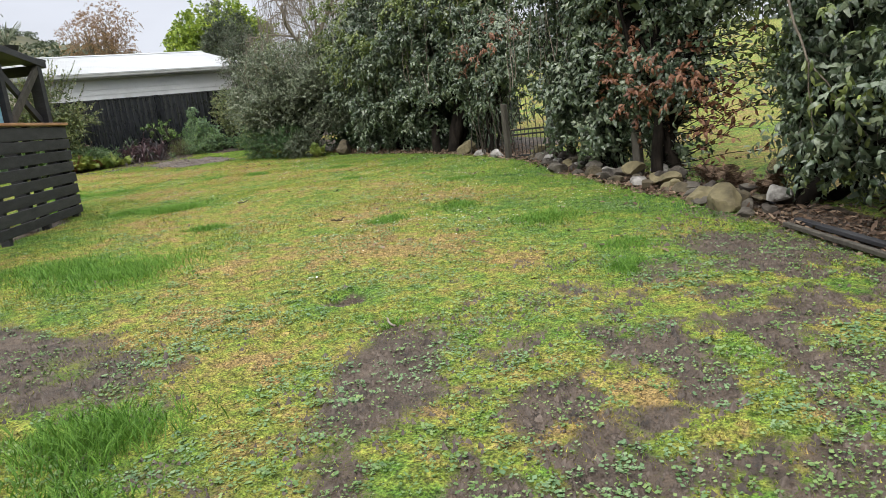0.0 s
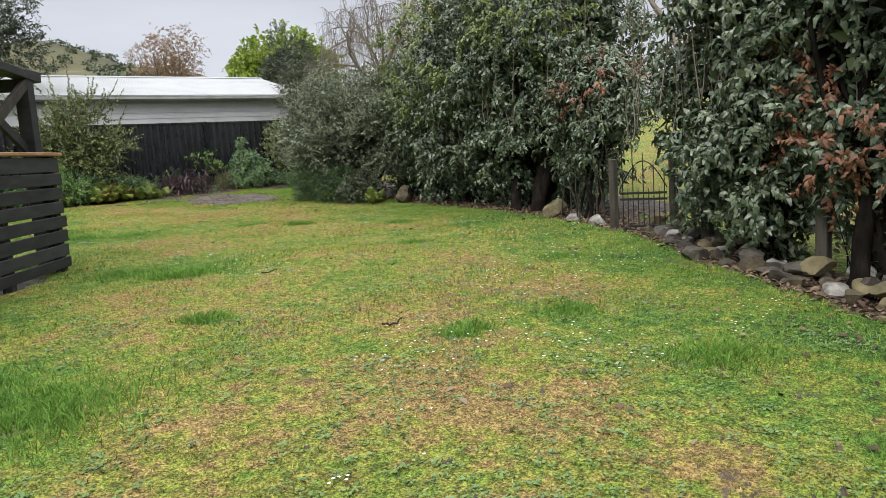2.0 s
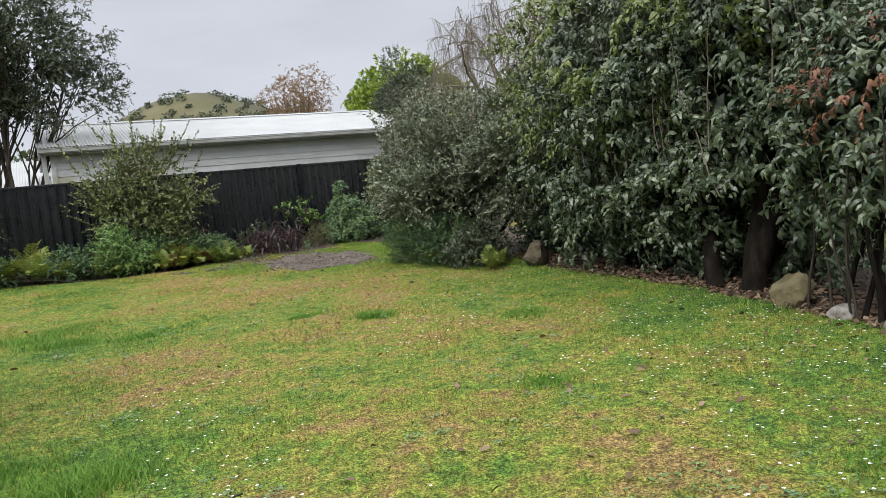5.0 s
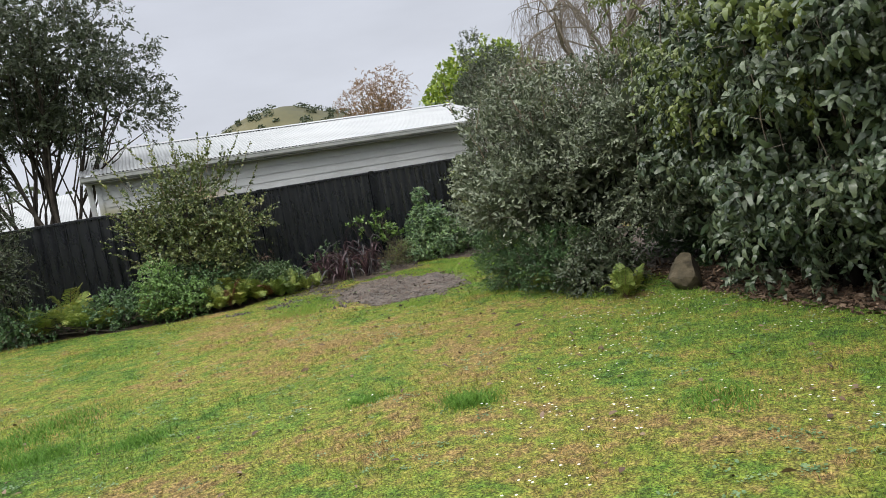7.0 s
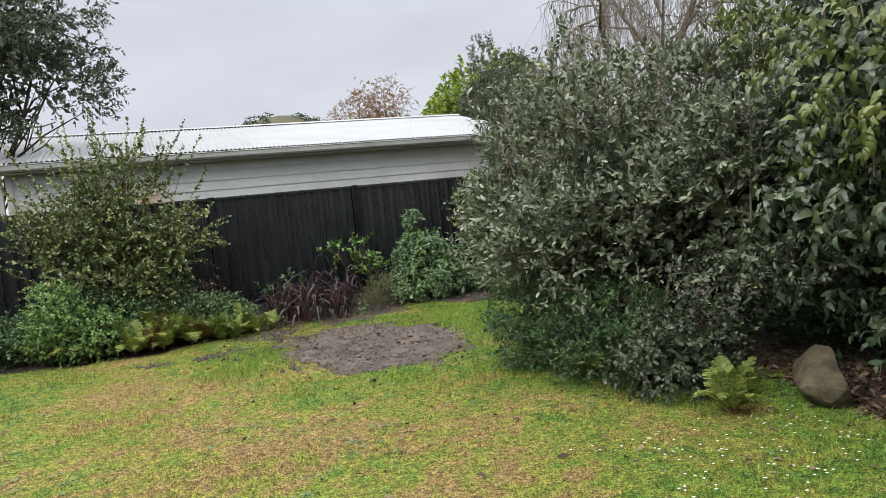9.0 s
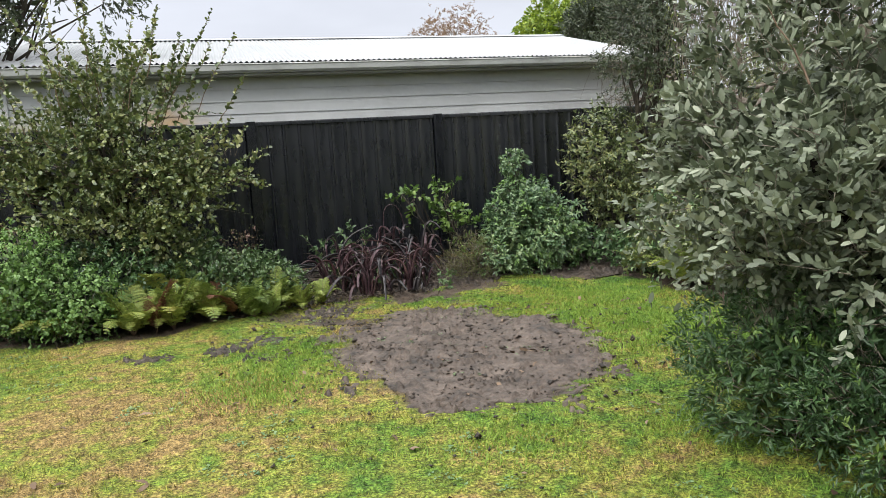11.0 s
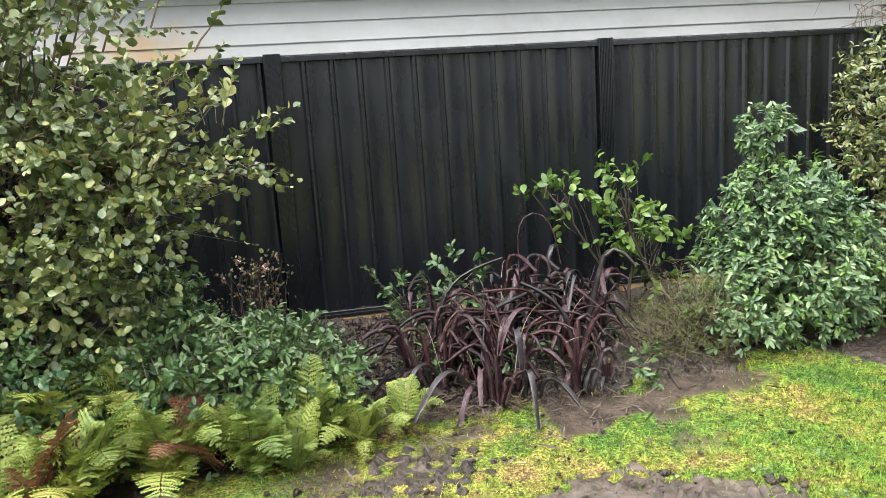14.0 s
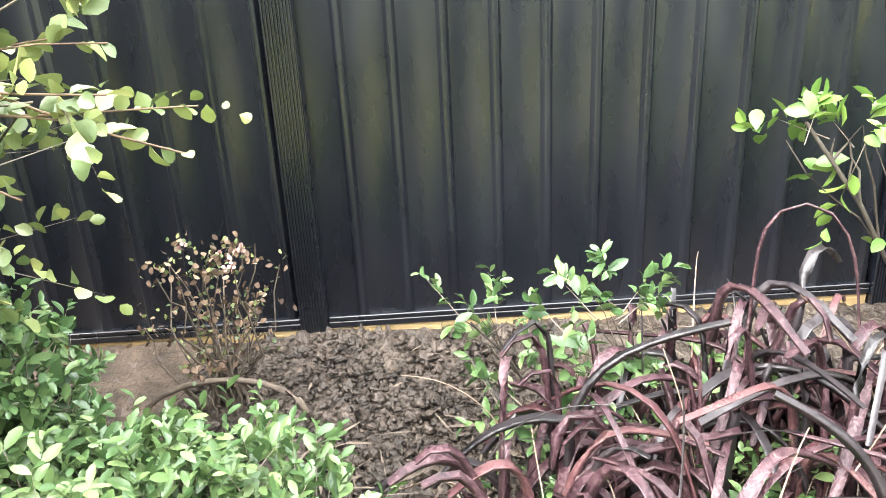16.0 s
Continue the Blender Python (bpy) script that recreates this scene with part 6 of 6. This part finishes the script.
rw = np.random.default_rng(41)
M_WEED = leaf_mat("weed_leaf", [(0.055, 0.12, 0.03), (0.12, 0.21, 0.055), (0.23, 0.30, 0.09)], 0.5)
M_CLOVER = leaf_mat("clover_leaf", [(0.06, 0.13, 0.05), (0.12, 0.21, 0.085), (0.22, 0.31, 0.14)], 0.5)
C = lawn_points(17000, -2, 7, -0.5, 8.5, rw, 0.1)
C = C[noise3(C * np.array([1, 1, 0]), 1.6, 11.0) + 0.035 * (6 - C[:, 1]) > rw.normal(size=len(C)) * 0.08 + 0.0]
V, F = rosettes(C, 6, 0.021, 0.015, rw, 0.3, 0.9)
tagged(link("lawn_weeds", mesh_np("lawn_weeds", V, F), M_WEED), "small broad-leaved weeds spreading over bare soil", "weeds", kind="stuff")
C = np.concatenate([lawn_points(10000, -2, 11, -0.5, 21.5, rw, 0.1), lawn_points(4500, -1, 7, -0.5, 5.5, rw, 0.1)])
C = C[noise3(C * np.array([1, 1, 0]), 1.2, 23.0) > rw.normal(size=len(C)) * 0.1 + 0.14]
V, F = rosettes(C, 10, 0.02, 0.017, rw, 0.2, 1.2)
tagged(link("clover", mesh_np("clover", V, F), M_CLOVER), "pale green clover patches in the lawn", "clover", kind="stuff")

# tufts of longer grass
M_TUFT = leaf_mat("tuft_grass", [(0.050, 0.13, 0.018), (0.105, 0.225, 0.030), (0.20, 0.34, 0.055)], 0.6, spec=0.25)
M_LUSH = leaf_mat("lush_grass", [(0.11, 0.20, 0.028), (0.18, 0.29, 0.042), (0.27, 0.37, 0.075)], 0.6, spec=0.25)
TUFTS = ((0.9, 3.6, 0.26, 0.13, 1900), (0.5, 3.0, 0.25, 0.12, 1300), (1.3, 4.5, 0.12, 0.09, 500), (2.28, 6.8, 0.42, 0.10, 3400), (1.9, 7.6, 0.4, 0.1, 2200), (4.3, 10.35, 0.26, 0.12, 2300), (3.9, 10.9, 0.3, 0.07, 1200), (7.4, 13.5, 0.15, 0.09, 1300),
         (7.24, 10.1, 0.14, 0.06, 600), (4.46, 16.38, 0.34, 0.07, 1500), (3.7, 8.15, 0.18, 0.07, 900), (5.08, 6.5, 0.16, 0.07, 900), (6.02, 6.23, 0.18, 0.07, 900), (7.69, 7.9, 0.2, 0.06, 800), (5.83, 4.86, 0.26, 0.08, 1500), (4.7, 3.15, 0.13, 0.08, 800),
         (5.28, 3.53, 0.2, 0.06, 900), (4.95, 6.43, 0.1, 0.06, 400), (6.85, 14.29, 0.14, 0.06, 600), (8.56, 12.2, 0.2, 0.06, 800), (5.09, 15.0, 0.22, 0.07, 900), (4.1, 15.9, 0.3, 0.08, 1400), (4.3, 15.2, 0.28, 0.09, 1400), (3.2, 12.7, 0.4, 0.08, 1300), (2.77, 3.67, 0.1, 0.05, 400),
         (10.4, 20.4, 1.0, 0.05, 9000), (10.7, 19.4, 0.6, 0.08, 3000), (10.6, 21.2, 0.5, 0.05, 2200), (7.5, 20.3, 0.5, 0.05, 1900), (7.3, 19.6, 0.4, 0.06, 1900), (8.6, 18.1, 0.35, 0.05, 1400), (9.7, 17.9, 0.3, 0.05, 1200))
for x, y, r, h, n in TUFTS:
    g_ = rw.normal(size=(n, 2)) * r * 0.42 + np.repeat(rw.normal(size=((n + 39) // 40, 2)) * r * 0.4, 40, 0)[:n]
    P = np.stack([x + g_[:, 0] * 1.2, y + g_[:, 1], np.zeros(n)], 1)
    P = P[soil_of(P) < 0.45]
    n = len(P)
    P[:, 2] = surface_z(P) - 0.004
    V, F = blades(P, h * rw.uniform(0.3, 0.85, n), rw.uniform(0.004, 0.009, n), rw.uniform(0.4, 1.3, n), rw)
    o = link("grass_tuft", mesh_np("grass_tuft", V, F), M_LUSH if y > 17 else M_TUFT)
    tagged(o, "tuft of longer darker green grass in the lawn", "grass tuft", "grass tufts", "stuff")

# greener short grass along the hedge
P = lawn_points(90000, 4, 11.5, 2.5, 21.5, rw, 0.02)
P = P[(soil_of(P) < 0.4) & (rw.random(len(P)) < np.clip(1.15 - (edge_x(P[:, 1]) - P[:, 0]) / 2.2, 0, 1) ** 1.5)]
n = len(P)
V, F = blades(P, rw.uniform(0.02, 0.05, n), np.full(n, 0.005), rw.uniform(0.4, 1.2, n), rw)
tagged(link("edge_grass", mesh_np("edge_grass", V, F), M_LUSH), "greener short grass along the foot of the hedge", "grass", kind="stuff")

# daisies
C = lawn_points(3800, 3, 10.6, 5.0, 15.5, rw, 0.15)
C = C[(noise3(C * np.array([1, 1, 0]), 0.7, 5.0) + 0.12 * (C[:, 0] - edge_x(C[:, 1]) + 2.2) > rw.normal(size=len(C)) * 0.12 + 0.05)]
C[:, 2] += 0.035
idx = np.repeat(np.arange(len(C)), 6)
a = np.tile(np.arange(6) * math.pi / 3, len(C))
D = unit(np.stack([np.cos(a), np.sin(a), np.full(len(a), 0.25)], 1))
V, F = leaf_arrays(C[idx], D, np.tile([0, 0, 1.0], (len(idx), 1)), np.full(len(idx), 0.0095), np.full(len(idx), 0.0075))
tagged(link("daisies", mesh_np("daisies", V, F), M_WHITE), "small white daisies scattered in the grass", "daisies", kind="stuff")

# dead leaves and bark on the lawn, litter under the hedge
C = np.concatenate([lawn_points(2600, 3, 11, 3, 21, rw), ])
C = C[(rw.random(len(C)) < 0.12 + 0.6 * np.clip(1 - (edge_x(C[:, 1]) - C[:, 0]) / 4, 0, 1))]
n = len(C)
C[:, 2] += 0.02
V, F = leaf_arrays(C, unit(rw.normal(size=(n, 3)) * np.array([1, 1, 0.12])), unit(np.array([0, 0, 1.0]) + rw.normal(size=(n, 3)) * 0.35), rw.uniform(0.035, 0.09, n), rw.uniform(0.016, 0.04, n), 0.35)
tagged(link("fallen_leaves", mesh_np("fallen_leaves", V, F), M_STRAW), "curled brown fallen leaves lying on the lawn", "leaves", kind="stuff")
n = 9000
y = rw.uniform(1.0, 17.0, n)
x = edge_x(y) + rw.gamma(2.0, 0.3, n) - 0.15
P = np.stack([x, y, np.zeros(n)], 1)
P[:, 2] = surface_z(P) + rw.uniform(0.005, 0.03, n)
V, F = leaf_arrays(P, unit(rw.normal(size=(n, 3)) * np.array([1, 1, 0.3])), unit(np.array([0, 0, 1.0]) + rw.normal(size=(n, 3)) * 0.6), rw.uniform(0.03, 0.12, n), rw.uniform(0.012, 0.045, n), 0.3)
tagged(link("leaf_litter", mesh_np("leaf_litter", V, F), M_STRAW), "brown leaf litter under the hedge", "leaf litter", kind="stuff")

# clods on bare soil
def clods(C, size, rng):
    n = len(C)
    base = np.array([(1, 0, 0), (-1, 0, 0), (0, 1, 0), (0, -1, 0), (0, 0, 1), (0, 0, -1)], float)
    f = np.array([(0, 2, 4), (2, 1, 4), (1, 3, 4), (3, 0, 4), (2, 0, 5), (1, 2, 5), (3, 1, 5), (0, 3, 5)])
    V = base[None] * (size[:, None, None]) * rng.uniform(0.5, 1.3, (n, 6, 1)) * np.array([1, 1, 0.6]) + rng.normal(size=(n, 6, 3)) * size[:, None, None] * 0.18
    a = rng.uniform(0, 6.3, n)
    R_ = np.stack([np.stack([np.cos(a), -np.sin(a), 0 * a], 1), np.stack([np.sin(a), np.cos(a), 0 * a], 1), np.stack([0 * a, 0 * a, 0 * a + 1], 1)], 1)
    V = np.einsum("nij,nkj->nki", R_, V) + C[:, None, :]
    return V.reshape(-1, 3), (f[None] + (np.arange(n) * 6)[:, None, None]).reshape(-1, 3)


n = 70000
P = np.stack([rw.uniform(-2, 12, n), rw.uniform(-1.0, 23.7, n), np.zeros(n)], 1)
near_ = np.stack([rw.uniform(-1, 7, 100000), rw.uniform(-0.6, 5.5, 100000), np.zeros(100000)], 1)
P = np.concatenate([P, near_])
P = P[soil_of(P) > rw.uniform(0.15, 0.8, len(P))]
P[:, 2] = surface_z(P) + 0.001
s_ = rw.gamma(1.6, 0.0028, len(P)) + 0.0025
a_ = rw.uniform(0, 6.3, len(P))
ring_ = np.stack([np.stack([np.cos(a_ + k_ * 2.094), np.sin(a_ + k_ * 2.094), np.full(len(P), -0.3)], 1) * rw.uniform(0.7, 1.4, (len(P), 1)) for k_ in range(3)] + [np.stack([rw.normal(size=len(P)) * 0.3, rw.normal(size=len(P)) * 0.3, rw.uniform(0.6, 1.3, len(P))], 1)], 1)
V = (P[:, None, :] + ring_ * s_[:, None, None] * 1.5).reshape(-1, 3)
F = (np.array([(0, 1, 3), (1, 2, 3), (2, 0, 3)])[None] + (np.arange(len(P)) * 4)[:, None, None]).reshape(-1, 3)
tagged(link("soil_clods", mesh_np("soil_clods", V, F), M_MUD), "crumbs and clods of damp brown soil", "soil", kind="stuff")


def mud_sheet(name, label, x0, x1, y0, y1, inside, amp, step=0.022, material=None):
    """Churned soil, finer than the ground under it; it dips below the ground where it ends."""
    xs, ys = np.arange(x0, x1, step), np.arange(y0, y1, step)
    X, Y = np.meshgrid(xs, ys)
    P = np.stack([X.ravel(), Y.ravel(), np.zeros(X.size)], 1)
    z = surface_z(P)
    low = np.array([0.5 * noise.noise(Vector((a * 1.9, b * 1.9, 7))) + 0.25 * noise.noise(Vector((a * 5, b * 5, 1))) for a, b, _ in P])
    where = np.array([noise.noise(Vector((a * 2.3, b * 2.3, 33))) for a, b, _ in P])
    lump = np.array([min(0.5, max(0.0, noise.noise(Vector((a * 15, b * 19, 4))) + 0.5 * noise.noise(Vector((a * 41, b * 41, 6))) - 0.3) * 2.2) for a, b, _ in P]) * np.clip(where * 3 + 0.5, 0, 1)
    crack = np.array([max(0.0, 0.07 - abs(noise.noise(Vector((a * 4.2, b * 5.2, 12))) + 0.35 * noise.noise(Vector((a * 17, b * 17, 15))))) for a, b, _ in P]) * np.clip(where * -3 + 0.7, 0, 1)
    fine_ = np.array([noise.noise(Vector((a * 38, b * 38, 9))) + 0.6 * noise.noise(Vector((a * 90, b * 90, 3))) for a, b, _ in P])
    m = inside(P[:, 0], P[:, 1]) + 0.55 * low + 0.2 * np.array([noise.noise(Vector((a * 14, b * 14, 2))) for a, b, _ in P])
    relief_ = 0.3 * low + 0.7 * lump - 2.6 * crack + 0.09 * fine_
    P[:, 2] = z + np.where(m > 0, amp * relief_ + 0.012 * np.clip(m * 8, 0, 1), -0.05)
    w_, h_ = len(xs), len(ys)
    q = np.arange(w_ * h_).reshape(h_, w_)
    F = np.stack([q[:-1, :-1], q[:-1, 1:], q[1:, 1:], q[1:, :-1]], -1).reshape(-1, 4)
    F = F[(m[F] > -0.15).any(1)]
    return tagged(link(name, mesh_np(name, P, F), material or M_MUD, smooth=True), label, "mud", kind="stuff")


mud_sheet("mud_patch", "bare patch of wet churned mud in the lawn", 7.5, 10.5, 18.2, 21.7, lambda x, y: 1 - np.sqrt(((x - 8.95) / 1.1) ** 2 + ((y - 19.95) / 1.38) ** 2), 0.10, 0.015)
for i, (x_, y_) in enumerate(((7.1, 20.75), (7.47, 20.94), (6.54, 20.74), (7.42, 20.41), (8.08, 21.62))):
    r_ = (0.16, 0.2, 0.13, 0.15, 0.24)[i]
    mud_sheet("mud_clump", "dark trodden clump of mud on the lawn", x_ - 0.4, x_ + 0.4, y_ - 0.4, y_ + 0.4, lambda x, y: 0.3 - 0.3 * np.sqrt(((x - x_) / r_) ** 2 + ((y - y_) / (r_ * 0.6)) ** 2) + 0.25 * np.sin(x * 37 + y * 21) * np.sin(y * 43 - x * 18), 0.09, 0.016, M_DARK_SOIL)
mud_sheet("bed_soil", "wet dug soil at the foot of the fence, darker for shadow too", 7.2, 12.4, 21.9, 23.74, lambda x, y: (y - bed_y(x) - 0.05) * 1.5, 0.12, 0.015, M_DARK_SOIL)
n = 1500
P = np.stack([8.6 + rw.normal(size=n) * 0.6, 22.5 + rw.normal(size=n) * 0.35, np.zeros(n)], 1)
P[:, 2] = surface_z(P) + rw.uniform(0.008, 0.05, n)
V, F = leaf_arrays(P, unit(rw.normal(size=(n, 3)) * np.array([1, 1, 0.2])), unit(np.array([0, 0, 1.0]) + rw.normal(size=(n, 3)) * 0.5), rw.uniform(0.04, 0.16, n), rw.uniform(0.004, 0.012, n), 0.3, 0.03)
tagged(link("flax_litter", mesh_np("flax_litter", V, F), M_TIP), "dry shredded flax fibres and litter on the soil", "leaf litter", kind="stuff")
n = 2600
P = np.concatenate([np.stack([8.95 + rw.normal(size=n) * 0.75, 20.1 + rw.normal(size=n) * 0.9, np.zeros(n)], 1), np.stack([7.9 + rw.normal(size=160) * 0.45, 21.2 + rw.normal(size=160) * 0.35, np.zeros(160)], 1), np.stack([8.4 + rw.normal(size=900) * 0.5, 22.9 + rw.normal(size=900) * 0.4, np.zeros(900)], 1), np.stack([rw.uniform(7.2, 8.6, 3600), rw.uniform(22.3, 23.7, 3600), np.zeros(3600)], 1)])
P = P[P[:, 1] < 23.7]
P[:, 2] = surface_z(P) + np.where(P[:, 1] > 22.2, 0.022, 0.014)
V, F = clods(P, rw.gamma(1.0, 0.0055, len(P)) * np.where(P[:, 1] > 22.2, 1.5, 1.0) + 0.003, rw)
tagged(link("mud_lumps", mesh_np("mud_lumps", V, F), M_DARK_SOIL), "dark lumps of mud scattered about the bare patch", "mud", kind="stuff")

# boards lying at the lawn's edge
for i, (x0, y0, x1, y1, w, m) in enumerate(((6.42, 2.68, 5.3, 1.25, 0.05, M_WOOD), (6.62, 2.66, 5.5, 1.2, 0.07, M_STAIN))):
    o = part("loose_board", beam_bm((x0, y0, zg(x0, y0) + 0.03), (x1, y1, zg(x1, y1) + 0.03), w, 0.035), m)
    tagged(o, "long weathered timber board lying on the soil", "board", "loose boards")
for x, y, l_, a in ((2.72, 3.55, 0.16, 1.2), (4.6, 6.9, 0.28, 0.4), (4.85, 9.5, 0.2, 0.1)):
    p0 = Vector((x, y, zg(x, y) + 0.03))
    d = Vector((math.cos(a), math.sin(a), 0.15 if l_ < 0.18 else 0.02)) * l_
    o = link("stick", tube_mesh("stick", [limb(p0, p0 + d, 0.009, 0.006, 6, 0.3)], 6), M_TWIG if l_ < 0.18 else M_BARK, smooth=True)
    tagged(o, "short broken stick lying on the lawn", "stick", "sticks on the lawn")

hb = thing("broken_branch", "broken hanging branch with wilted yellowish leaves", "branch", (6.86, 2.72, 1.9))
hl = [limb((6.95, 2.85, 2.3), (6.89, 2.63, 1.42), 0.014, 0.010, 8, 0.12), limb((6.89, 2.63, 1.42), (6.9, 2.6, 0.85), 0.008, 0.004, 6, 0.15), limb((6.89, 2.63, 1.42), (7.02, 2.2, 0.75), 0.008, 0.004, 7, 0.15)]
for h_ in hl:
    link("branch", tube_mesh("branch", [h_], 6), M_TWIG, hb, smooth=True)
pts_ = np.array([tuple(p_) for h_ in hl[1:] for p_, _ in h_ for _ in range(3)])
n = len(pts_)
V, F = leaf_arrays(pts_ + rw.normal(size=(n, 3)) * 0.015, unit(np.array([0, 0, -1.0]) + rw.normal(size=(n, 3)) * 0.45), unit(rw.normal(size=(n, 3)) + np.array([-1, -0.6, 0])), rw.uniform(0.08, 0.13, n), rw.uniform(0.025, 0.04, n))
link("wilted_foliage", mesh_np("wilted_foliage", V, F), M_LAUREL_Y, hb, "wilted pale leaves")

pot = thing("potted_plant", "spiky grey-green plant in a black pot", "potted plant", (2.93, 11.55, 2.8))
rim = bmesh.new()
bmesh.ops.create_cone(rim, cap_ends=True, segments=20, radius1=0.11, radius2=0.15, depth=0.12, matrix=Matrix.Translation((2.93, 11.55, 2.875)))
part("pot", rim, M_IRON, pot)
for i in range(22):
    a = rw.uniform(0, 6.28)
    ln = rw.uniform(0.2, 0.45)
    path = [Vector((2.93, 11.55, 2.92)) + Vector((math.cos(a), math.sin(a), 0)) * ln * 0.6 * f ** 1.3 + Vector((0, 0, ln * f - 0.1 * f * f)) for f in np.linspace(0, 1, 6)]
    V, F = strap(path, 0.02, 0.2)
    link("leaf", mesh_np("leaf", [tuple(v) for v in V], F), M_GREY, pot)
